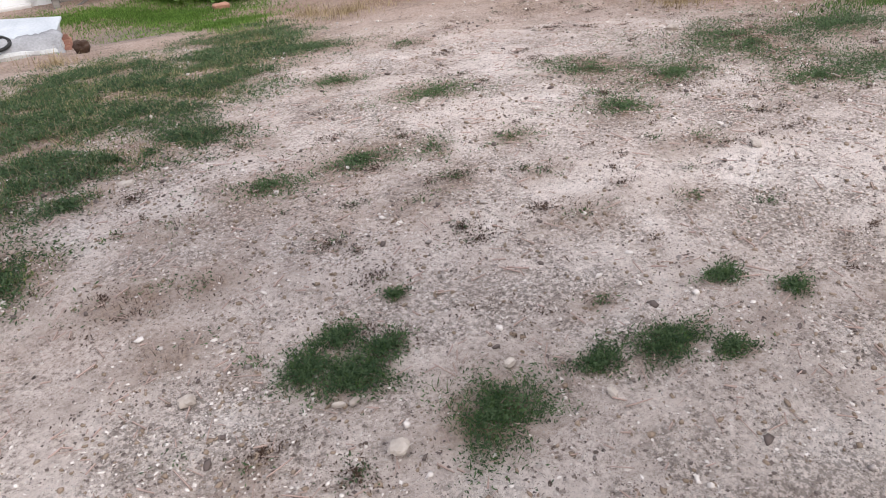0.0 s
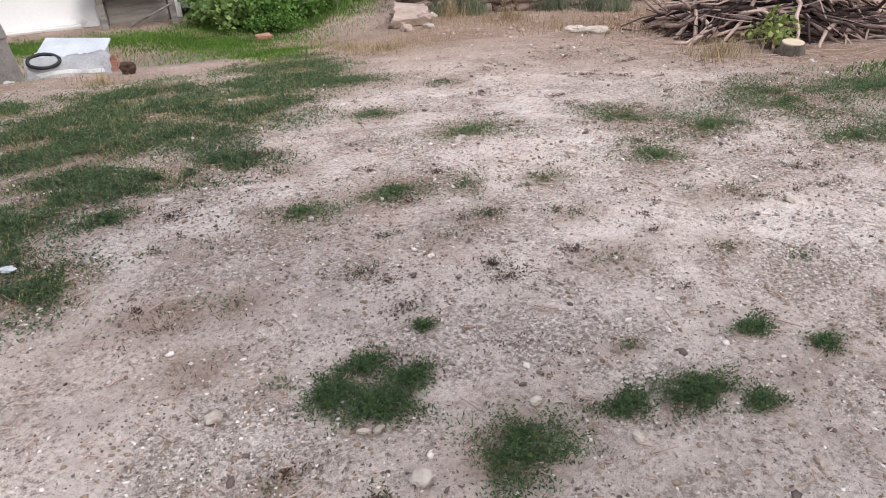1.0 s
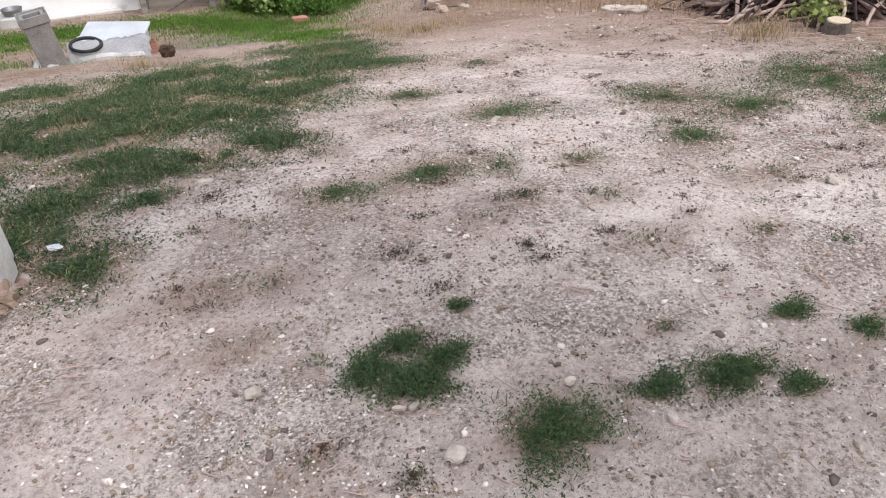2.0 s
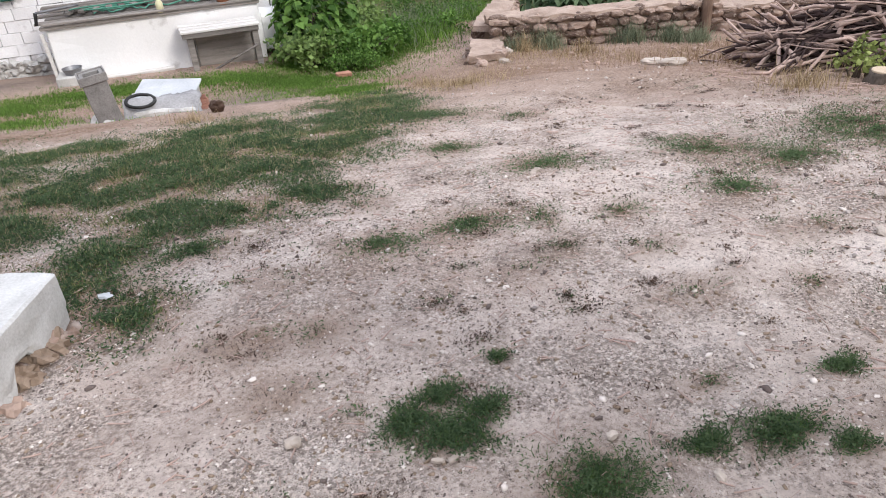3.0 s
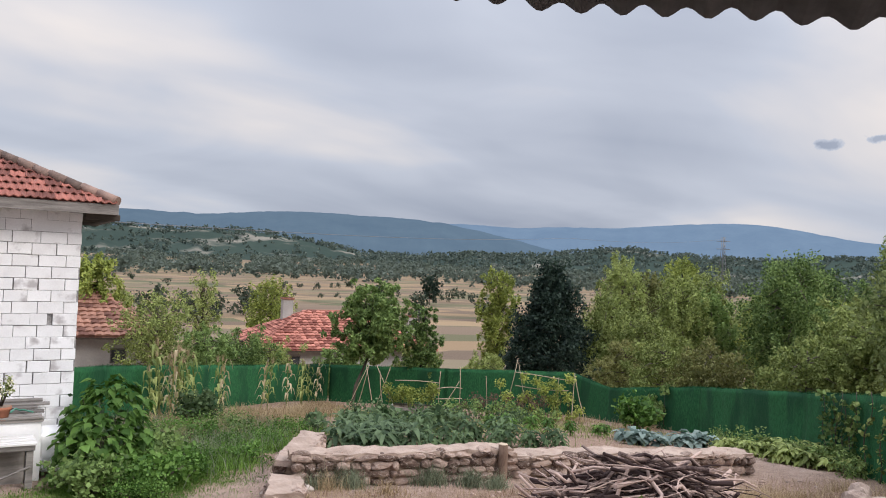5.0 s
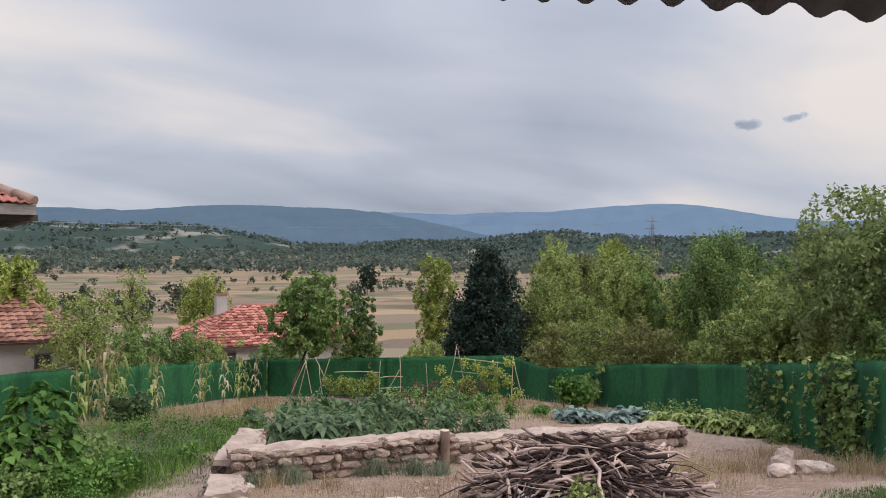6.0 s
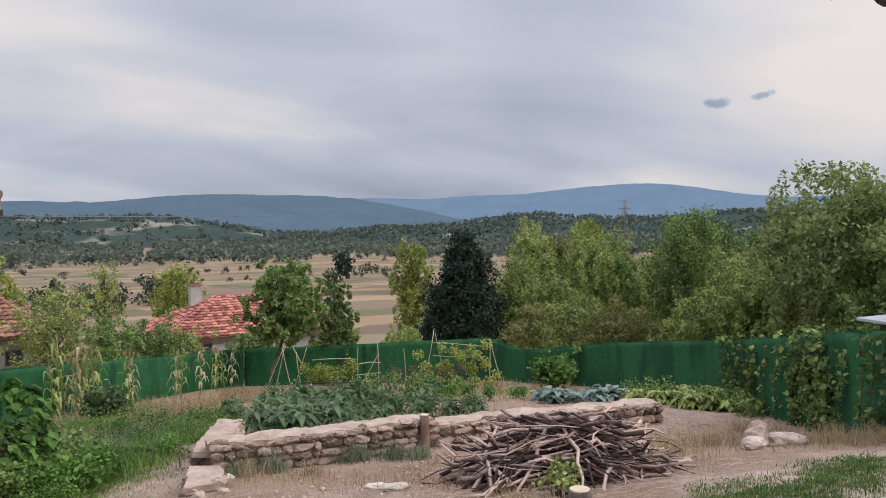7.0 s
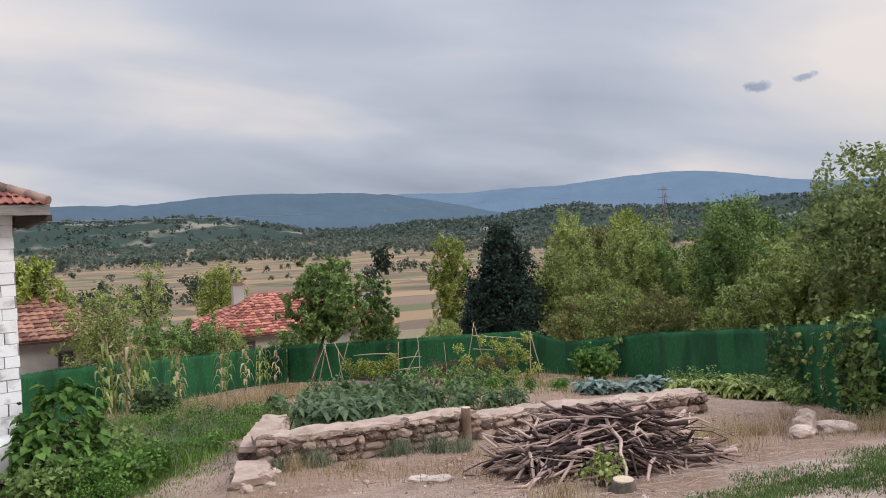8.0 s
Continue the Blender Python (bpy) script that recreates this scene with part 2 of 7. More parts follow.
LEAF_BROWN = leaf_material("leaf_brown", (0.06, 0.035, 0.025), (0.16, 0.1, 0.07))
GRASS = leaf_material("grass_green", (0.035, 0.08, 0.018), (0.13, 0.21, 0.055))
GRASS_DARK = leaf_material("knotgrass_green", (0.034, 0.066, 0.026), (0.115, 0.17, 0.072))
GRASS_WARM = leaf_material("grass_olive", (0.075, 0.095, 0.03), (0.22, 0.25, 0.09))
GRASS_LUSH = leaf_material("grass_lush", (0.07, 0.14, 0.022), (0.22, 0.36, 0.075))
STRAW = leaf_material("straw", (0.24, 0.17, 0.095), (0.52, 0.41, 0.25))
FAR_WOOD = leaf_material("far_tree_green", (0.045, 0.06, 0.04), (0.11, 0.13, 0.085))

# Leaf green paled and blued: distance haze painted into the base colour.
HAZED_WOOD = leaf_material("hill_tree_hazed", (0.065, 0.088, 0.072), (0.135, 0.165, 0.13))


# ---- building helpers ----
def part(name, bm, mat, parent=None, label=""):
    """Links a bmesh as one mesh object under a thing or a part."""
    me = bpy.data.meshes.new(name)
    bm.to_mesh(me)
    bm.free()
    me.materials.append(mat)
    ob = new(name, me)
    ob.parent = parent
    return tagged(ob, label)


def thing(name, label, category, group="", place=(0, 0, 0), turn=0.0, kind=""):
    ob = new(name)
    ob.matrix_basis = pose(*place, 0, 0, turn)
    return tagged(ob, label, category, group, kind)


def mesh_of(name, verts, faces, mat, parent=None, label="", smooth=False):
    me = bpy.data.meshes.new(name)
    verts, faces = np.asarray(verts, np.float32), np.asarray(faces, np.int32)
    k = faces.shape[1]
    me.vertices.add(len(verts))
    me.vertices.foreach_set("co", verts.ravel())
    me.loops.add(faces.size)
    me.loops.foreach_set("vertex_index", faces.ravel())
    me.polygons.add(len(faces))
    me.polygons.foreach_set("loop_start", np.arange(0, faces.size, k, dtype=np.int32))
    if smooth:
        me.polygons.foreach_set("use_smooth", np.ones(len(faces), bool))
    me.update(calc_edges=True)
    me.materials.append(mat)
    ob = new(name, me)
    ob.parent = parent
    return tagged(ob, label)


def box(bm, x0, x1, y0, y1, z0, z1, bevel=0.0, m=None):
    made = bmesh.ops.create_cube(bm, size=1, matrix=Matrix.Translation(((x0 + x1) / 2, (y0 + y1) / 2, (z0 + z1) / 2)) @ Matrix.Diagonal((x1 - x0, y1 - y0, z1 - z0, 1)))
    vs = made["verts"]
    if bevel:
        edges = list({e for v in vs for e in v.link_edges})
        out = bmesh.ops.bevel(bm, geom=edges, offset=bevel, segments=1, affect="EDGES")
        vs = list({v for f in out["faces"] for v in f.verts} | {v for v in vs if v.is_valid})
    if m is not None:
        bmesh.ops.transform(bm, matrix=m, verts=vs)
    return vs


def boxed(x0, x1, y0, y1, z0, z1, bevel=0.0, m=None):
    bm = bmesh.new()
    box(bm, x0, x1, y0, y1, z0, z1, bevel, m)
    return bm


def rough_up(bm, size, amount, seed=0.0):
    for v in bm.verts:
        v.co += noise.noise_vector(v.co / size + Vector((seed, seed * 2, 3))) * amount
    return bm


def tube(bm, points, radii, sides=6, close=True):
    """A tapered tube along points."""
    rings, n = [], len(points)
    for i, p in enumerate(points):
        ahead = (points[min(i + 1, n - 1)] - points[max(i - 1, 0)]).normalized()
        side = ahead.cross(Vector((0.31, 0.22, 0.93))).normalized()
        other = ahead.cross(side)
        rings.append([bm.verts.new(p + (side * math.cos(a) + other * math.sin(a)) * radii[i]) for a in (2 * math.pi * k / sides for k in range(sides))])
    for a, b in zip(rings, rings[1:]):
        for k in range(sides):
            bm.faces.new((a[k], a[(k + 1) % sides], b[(k + 1) % sides], b[k])).smooth = True
    if close:
        bm.faces.new(rings[0][::-1])
        bm.faces.new(rings[-1])


def rod(a, b, r, r2=None, sides=6, bend=0.0, seed=0):
    rng = random.Random(seed)
    a, b = Vector(a), Vector(b)
    bm, pts, rad = bmesh.new(), [], []
    off = Vector((rng.uniform(-1, 1), rng.uniform(-1, 1), rng.uniform(-1, 1))) * bend
    for i in range(5):
        f = i / 4
        pts.append(a.lerp(b, f) + off * math.sin(math.pi * f))
        rad.append(r + ((r2 if r2 is not None else r) - r) * f)
    tube(bm, pts, rad, sides)
    return bm


def boulder(seed, sx, sy, sz, rough=0.28, sub=2):
    bm = bmesh.new()
    bmesh.ops.create_icosphere(bm, subdivisions=sub, radius=0.5)
    for v in bm.verts:
        d = v.co.normalized()
        k = 1 + rough * noise.noise(d * 1.7 + Vector((seed * 3.1, seed, 0))) + 0.4 * rough * noise.noise(d * 4 + Vector((0, seed * 2.3, 1)))
        # squared shoulders
        q = max(abs(d.x), abs(d.y), abs(d.z))
        v.co = d * 0.5 * k * (1 + 0.22 * (1 / max(q, 0.6) - 1.2))
        v.co.x, v.co.y, v.co.z = v.co.x * sx, v.co.y * sy, v.co.z * sz
    return bm


def spray(rng, centres, radius, count, size, long=1.6, droop=0.0, squash=1.0):
    """Leaves as small folded diamonds scattered round centres: verts and quads."""
    centres = np.asarray(centres, float)
    c = centres[rng.integers(0, len(centres), count)]
    d = rng.normal(size=(count, 3))
    d /= np.linalg.norm(d, axis=1)[:, None]
    p = c + d * (rng.random((count, 1)) ** 0.5) * radius * np.array([1, 1, squash])
    # blades face up and outwards, tips hang
    face = rng.normal(size=(count, 3)) * 0.75 + d * 0.45 + np.array([0, 0, 0.75])
    a = np.cross(face, rng.normal(size=(count, 3)))
    a[:, 2] -= droop * 0.8 * np.linalg.norm(a, axis=1)
    a /= np.linalg.norm(a, axis=1)[:, None]
    b = np.cross(a, face)
    b /= np.linalg.norm(b, axis=1)[:, None]
    s = size * rng.uniform(0.6, 1.3, (count, 1))
    up_fold = np.cross(a, b) * s * 0.12
    v = np.stack([p - a * s * long / 2, p + b * s / 2 + up_fold, p + a * s * long / 2, p - b * s / 2 + up_fold], 1).reshape(-1, 3)
    return v, np.arange(4 * count).reshape(-1, 4)


def blades(rng, xy, z, length, width, lean=0.6):
    """Grass blades as slim bent strips standing on the ground."""
    n = len(xy)
    p = np.column_stack([xy, z])
    a = rng.random(n) * 2 * math.pi
    side = np.column_stack([np.cos(a), np.sin(a), np.zeros(n)]) * (width * rng.uniform(0.6, 1.3, n))[:, None] / 2
    L = length * rng.uniform(0.5, 1.25, n)
    b = rng.random(n) * 2 * math.pi
    k = lean * rng.random(n)
    out = np.column_stack([np.cos(b) * k, np.sin(b) * k, np.zeros(n)])
    rise = np.array([0, 0, 1.0])
    m = p + (out * 0.35 + rise * 0.55) * L[:, None]
    tip = p + (out + rise * np.sqrt(np.clip(1 - k * k * 0.6, 0.1, 1))[:, None]) * L[:, None]
    v = np.stack([p - side, p + side, m + side * 0.7, m - side * 0.7, tip], 1).reshape(-1, 3)
    i = np.arange(n)[:, None] * 5
    f = np.concatenate([i + [0, 1, 2], i + [0, 2, 3], i + [3, 2, 4]])
    return v, f


def scatter(rng, patches, per_m2, edge=0.35):
    """Points in ellipses (x, y, rx, ry), thinning out at an uneven rim."""
    out = []
    for x, y, rx, ry in patches:
        n = max(6, int(per_m2 * math.pi * rx * ry))
        r, a = np.sqrt(rng.random(n)) * (1 + edge * rng.normal(size=n) * 0.6), rng.random(n) * 2 * math.pi
        r *= 1 + 0.3 * np.sin(a * 3 + x * 9) + 0.18 * np.sin(a * 7 + y * 5)
        out.append(np.column_stack([x + rx * r * np.cos(a), y + ry * r * np.sin(a)]))
    return np.concatenate(out)


PROFILE = ((-60, 2.0), (-5, 1.78), (1.5, 1.76), (3.5, 1.68), (5, 1.5), (7.2, 1.06), (9.5, 0.52), (12, 0.1), (15, -0.04), (20, -0.6), (25, -1.3), (33, -2.25), (45, -4.2), (80, -8.0), (200, -12.0), (420, -16.5), (5000, -17.0))


def bump(x, y, cx, cy, rx, ry, h):
    return h * np.exp(-((x - cx) / rx) ** 2 - ((y - cy) / ry) ** 2)


def height(x, y):
    """The ground's height: a yard that falls away to a valley, with low hills behind."""
    x, y = np.asarray(x, float), np.asarray(y, float)
    u = y + 0.25 * np.clip(x, -12, 60) + 0.35 * np.clip(x - 10, 0, 12)
    u = np.where(u > 60, np.hypot(x, y), u)
    us, zs = np.array(PROFILE).T
    z = sum(np.interp(u + d * (0.25 + 0.05 * np.abs(u)), us, zs) for d in (-2, -1, 0, 1, 2)) / 5
    z = z + bump(x, y, 4.9, 6.6, 1.5, 1.0, 0.16) + bump(x, y, 4.4, 9.3, 0.9, 1.2, 0.14) + bump(x, y, -0.25, 7.75, 0.6, 0.35, 0.05)
    z = z - bump(x, y, 0.8, 9.8, 1.4, 0.8, 0.12) - bump(x, y, 2.6, 11.5, 1.3, 1.6, 0.14)
    r = np.hypot(x, y)
    far = np.clip((r - 900) / 900, 0, 1)
    z = z + 14 * far * far * (3 - 2 * far)
    return z


def surface(x, y):
    """The ground's height with its small lumps."""
    x, y = np.ravel(np.asarray(x, float)), np.ravel(np.asarray(y, float))
    lump = np.array([noise.noise(Vector((p * 1.1, q * 1.1, 0))) * 0.03 + noise.noise(Vector((p * 4.5, q * 4.5, 5))) * 0.014 + noise.noise(Vector((p * 14, q * 14, 9))) * 0.007 for p, q in zip(x, y)])
    return height(x, y) + lump


# ---- ground ----
NEAR_TUFTS = ((1.08, 1.53, 0.09, 0.08), (1.23, 1.63, 0.09, 0.06), (1.37, 1.49, 0.08, 0.06), (1.22, 1.41, 0.13, 0.09), (1.56, 1.03, 0.16, 0.15), (1.51, 1.75, 0.05, 0.03), (2.0, 1.06, 0.09, 0.05), (2.26, 1.02, 0.13, 0.08), (2.43, 0.89, 0.07, 0.05), (2.69, 1.23, 0.08, 0.05), (2.88, 1.05, 0.06, 0.05))
THIN_TUFTS = ((0.91, 1.64, 0.07, 0.05), (0.8, 1.17, 0.05, 0.05), (0.67, 1.84, 0.12, 0.08), (2.16, 2.49, 0.08, 0.07), (2.19, 1.33, 0.08, 0.05), (2.96, 5.21, 0.2, 0.2), (1.27, 3.55, 0.14, 0.11), (0.55, 2.25, 0.16, 0.1), (0.85, 2.2, 0.12, 0.08), (2.5, 1.9, 0.14, 0.08), (1.9, 2.35, 0.12, 0.05), (2.55, 2.3, 0.12, 0.05), (3.0, 1.75, 0.1, 0.06), (0.75, 2.75, 0.16, 0.1), (3.4, 2.2, 0.16, 0.08))
MID_PATCHES = ((1.25, 2.95, 0.19, 0.13), (1.81, 2.98, 0.27, 0.15), (2.18, 2.89, 0.1, 0.12), (2.61, 2.78, 0.13, 0.1), (3.33, 2.76, 0.16, 0.16), (3.63, 3.49, 0.3, 0.26), (3.93, 3.06, 0.42, 0.2), (4.85, 3.32, 0.5, 0.6), (4.6, 2.5, 0.4, 0.2), (2.53, 3.72, 0.26, 0.2), (2.12, 4.43, 0.2, 0.17), (2.2, 5.77, 0.4, 0.3), (5.6, 3.3, 0.5, 0.4), (5.4, 2.5, 0.5, 0.25))
LEFT_GRASS = ((0.04, 2.69, 0.24, 0.2), (-0.25, 3.07, 0.25, 0.3), (-0.15, 3.38, 0.28, 0.22), (0.09, 3.61, 0.3, 0.22), (0.35, 3.27, 0.2, 0.12), (0.6, 3.72, 0.34, 0.28), (1.04, 3.86, 0.27, 0.22), (0.91, 5.38, 0.55, 0.65), (1.57, 5.7, 0.5, 0.6), (-0.18, 4.97, 0.7, 0.55), (0.31, 4.41, 0.5, 0.4), (-0.75, 4.1, 0.5, 0.4), (-1.6, 5.2, 0.9, 0.6), (-0.9, 6.1, 0.9, 0.45), (0.5, 6.4, 0.7, 0.45), (-2.3, 6.6, 0.8, 0.5), (2.0, 7.2, 0.5, 0.7), (-1.3, 3.4, 0.5, 0.5), (0.1, 4.0, 0.5, 0.25), (0.9, 4.6, 0.5, 0.35), (1.3, 4.95, 0.4, 0.35), (-0.6, 4.6, 0.5, 0.3), (1.9, 6.4, 0.5, 0.4), (0.2, 5.7, 0.6, 0.35), (0.35, 5.0, 0.4, 0.3))
YARD_GRASS = ((1.64, 10.7, 0.9, 0.8), (0.75, 11.4, 1.2, 0.6), (2.1, 9.1, 0.45, 0.9), (-1.2, 11.5, 1.2, 0.6), (-2.6, 10.6, 1.2, 0.8), (2.9, 12.2, 1.1, 0.8), (3.6, 13.4, 1.1, 1.2), (-2.4, 8.8, 1.0, 0.5), (1.8, 12.1, 0.8, 0.5))
MEADOW = ((4.3, 15.0, 1.4, 1.6), (3.4, 14.2, 1.3, 1.2), (5.2, 17.0, 1.6, 1.6), (3.2, 17.6, 1.4, 1.6))
LAWN = ((6.9, 3.5, 1.0, 0.5), (7.8, 3.0, 0.9, 0.5), (8.8, 3.3, 1.0, 0.5), (9.8, 2.6, 1.0, 0.6))
DRY = ((7.0, 6.2, 2.4, 1.4), (10.0, 7.0, 3.0, 2.2), (7.5, 9.0, 4.0, 1.1), (11.2, 4.6, 2.4, 1.6), (6.6, 4.4, 1.4, 0.9), (4.0, 8.3, 1.6, 0.8), (4.6, 9.8, 1.0, 1.2), (-1.6, 7.5, 1.8, 0.6), (-2.4, 9.7, 1.6, 0.6), (2.6, 9.6, 1.2, 0.9), (-0.4, 10.4, 1.2, 0.5), (13.2, 7.2, 2.2, 1.8), (12.0, 9.8, 2.4, 1.4), (8.8, 4.6, 1.6, 0.8))
MUD = ((0.75, 9.2, 0.9, 0.5), (1.0, 10.1, 0.7, 0.3), (-3.6, 13.2, 1.4, 0.6))


def cover(x, y, patches, soft=1.0):
    """How far a place lies inside the patches, 0 to 1."""
    out = np.zeros_like(x)
    for cx, cy, rx, ry in patches:
        d = ((x - cx) / rx) ** 2 + ((y - cy) / ry) ** 2
        out = np.maximum(out, np.exp(-d * soft))
    return out


def ground_material():
    m = bpy.data.materials.new("yard_earth")
    m.use_nodes = True
    n, l = m.node_tree.nodes, m.node_tree.links
    b = n["Principled BSDF"]
    b.inputs["Roughness"].default_value, b.inputs["Specular IOR Level"].default_value = 0.97, 0.1
    where = n.new("ShaderNodeTexCoord")
    kind = n.new("ShaderNodeAttribute")
    kind.attribute_name = "land"
    bands = n.new("ShaderNodeSeparateColor")
    l.new(kind.outputs["Color"], bands.inputs[0])

    def tex(scale, detail=6, rough=0.6):
        t = n.new("ShaderNodeTexNoise")
        t.inputs["Scale"].default_value, t.inputs["Detail"].default_value, t.inputs["Roughness"].default_value = scale, detail, rough
        l.new(where.outputs["Object"], t.inputs["Vector"])
        return t.outputs[0]

    def ramp_of(value, stops):
        r = n.new("ShaderNodeValToRGB")
        e = r.color_ramp.elements
        e[0].position, e[0].color = stops[0][0], (*stops[0][1], 1)
        e[1].position, e[1].color = stops[-1][0], (*stops[-1][1], 1)
        for at, c in stops[1:-1]:
            e.new(at).color = (*c, 1)
        l.new(value, r.inputs[0])
        return r.outputs[0]

    def mix(f, a, c):
        k = n.new("ShaderNodeMix")
        k.data_type = "RGBA"
        l.new(f, k.inputs["Factor"])
        l.new(a, k.inputs["A"])
        l.new(c, k.inputs["B"])
        return k.outputs["Result"]

    def calc(op, a, c):
        k = n.new("ShaderNodeMath")
        k.operation, k.use_clamp = op, op == "MULTIPLY"
        for i, v in enumerate((a, c)):
            if isinstance(v, (int, float)):
                k.inputs[i].default_value = v
            else:
                l.new(v, k.inputs[i])
        return k.outputs[0]

    dust = ramp_of(tex(1.5, 8, 0.66), ((0.34, (0.32, 0.245, 0.206)), (0.45, (0.54, 0.445, 0.388)), (0.56, (0.72, 0.615, 0.55)), (0.68, (0.9, 0.81, 0.745))))
    crumb = ramp_of(tex(42, 9, 0.82), ((0.4, (0.1, 0.075, 0.064)), (0.46, (0.5, 0.405, 0.352)), (0.58, (0.78, 0.68, 0.615))))
    soil = mix(ramp_of(tex(4.2, 5), ((0.36, (0.2,) * 3), (0.62, (0.85,) * 3))), dust, crumb)
    brown = ramp_of(tex(38, 9, 0.8), ((0.38, (0.12, 0.074, 0.055)), (0.46, (0.37, 0.255, 0.195)), (0.62, (0.58, 0.435, 0.35))))
    soil = mix(ramp_of(tex(0.55, 7, 0.66), ((0.54, (0.0,) * 3), (0.66, (0.5,) * 3))), soil, brown)
    # the banks and the land round the walls are browner than the trodden yard
    soil = mix(calc("MULTIPLY", kind.outputs["Alpha"], 0.8), soil, brown)
    chip_height = None
    warp = n.new("ShaderNodeTexNoise")
    warp.inputs["Scale"].default_value, warp.inputs["Detail"].default_value = 55, 3
    l.new(where.outputs["Object"], warp.inputs["Vector"])
    uneven = n.new("ShaderNodeVectorMath")
    uneven.operation = "MULTIPLY_ADD"
    uneven.inputs[1].default_value = (0.022, 0.022, 0.022)
    l.new(warp.outputs["Color"], uneven.inputs[0])
    l.new(where.outputs["Object"], uneven.inputs[2])
    for size, least, seat in ((40, 1.02, 2.2), (95, 0.95, 1.6), (210, 0.7, 2.0)):
        cells = n.new("ShaderNodeTexVoronoi")
        cells.inputs["Scale"].default_value = size
        l.new(uneven.outputs[0], cells.inputs["Vector"])
        pick = n.new("ShaderNodeSeparateColor")
        l.new(cells.outputs["Color"], pick.inputs[0])
        lump = ramp_of(cells.outputs["Distance"], ((0.26, (1.0,) * 3), (0.36, (0.0,) * 3)))
        shown = calc("MULTIPLY", lump, calc("GREATER_THAN", calc("ADD", pick.outputs[0], calc("MULTIPLY", calc("SUBTRACT", tex(seat, 6, 0.7), 0.5), 3.4)), least))
        hue_of = ramp_of(pick.outputs[1], ((0.0, (0.07, 0.052, 0.045)), (0.32, (0.24, 0.18, 0.15)), (0.62, (0.5, 0.415, 0.36)), (1.0, (0.78, 0.7, 0.64))))
        soil = mix(shown, soil, hue_of)
        chip_height = shown if chip_height is None else calc("ADD", chip_height, calc("MULTIPLY", shown, 46 / size))
    # dark dry plant litter gathered in loose drifts
    drift = calc("MULTIPLY", ramp_of(tex(1.7, 8, 0.75), ((0.47, (0.0,) * 3), (0.57, (1.0,) * 3))), ramp_of(tex(58, 8, 0.75), ((0.48, (1.0,) * 3), (0.53, (0.0,) * 3))))
    dead = ramp_of(tex(70, 4), ((0.35, (0.05, 0.037, 0.03)), (0.65, (0.16, 0.12, 0.09))))
    soil = mix(calc("MULTIPLY", drift, 0.6), soil, dead)
    litter = ramp_of(tex(55, 5, 0.7), ((0.35, (0.13, 0.08, 0.055)), (0.55, (0.28, 0.185, 0.13)), (0.7, (0.46, 0.33, 0.245))))
    green = calc("MULTIPLY", bands.outputs["Red"], ramp_of(tex(9, 5), ((0.3, (0.55,) * 3), (0.55, (1.2,) * 3))))
    near = mix(green, soil, litter)
    mud = ramp_of(tex(14, 6), ((0.3, (0.13, 0.105, 0.09)), (0.7, (0.26, 0.215, 0.185))))
    near = mix(bands.outputs["Blue"], near, mud)
    cells = n.new("ShaderNodeTexVoronoi")
    place = n.new("ShaderNodeMapping")
    place.inputs["Scale"].default_value = (0.0065, 0.015, 0.001)
    place.inputs["Rotation"].default_value = (0, 0, radians(-28))
    l.new(where.outputs["Object"], place.inputs[0])
    l.new(place.outputs[0], cells.inputs["Vector"])
    hue = n.new("ShaderNodeSeparateColor")
    l.new(cells.outputs["Color"], hue.inputs[0])
    crop = ramp_of(hue.outputs[0], ((0.0, (0.24, 0.165, 0.1)), (0.3, (0.3, 0.215, 0.13)), (0.5, (0.15, 0.11, 0.08)), (0.7, (0.21, 0.155, 0.11)), (0.85, (0.11, 0.115, 0.06)), (1.0, (0.26, 0.2, 0.14))))
    rough_land = ramp_of(tex(0.02, 6), ((0.42, (0.075, 0.085, 0.045)), (0.6, (0.2, 0.175, 0.11))))
    scrub = ramp_of(tex(0.012, 6, 0.6), ((0.55, (0.0,) * 3), (0.62, (1.0,) * 3)))
    fields = mix(scrub, crop, rough_land)
    l.new(mix(bands.outputs["Green"], near, fields), b.inputs["Base Color"])
    relief = n.new("ShaderNodeBump")
    relief.inputs["Strength"].default_value, relief.inputs["Distance"].default_value = 1.0, 0.05
    l.new(calc("ADD", calc("ADD", calc("MULTIPLY", tex(42, 9, 0.8), 0.4), calc("MULTIPLY", tex(6, 5), 0.5)), calc("MULTIPLY", chip_height, 0.16)), relief.inputs["Height"])
    l.new(relief.outputs[0], b.inputs["Normal"])
    return m


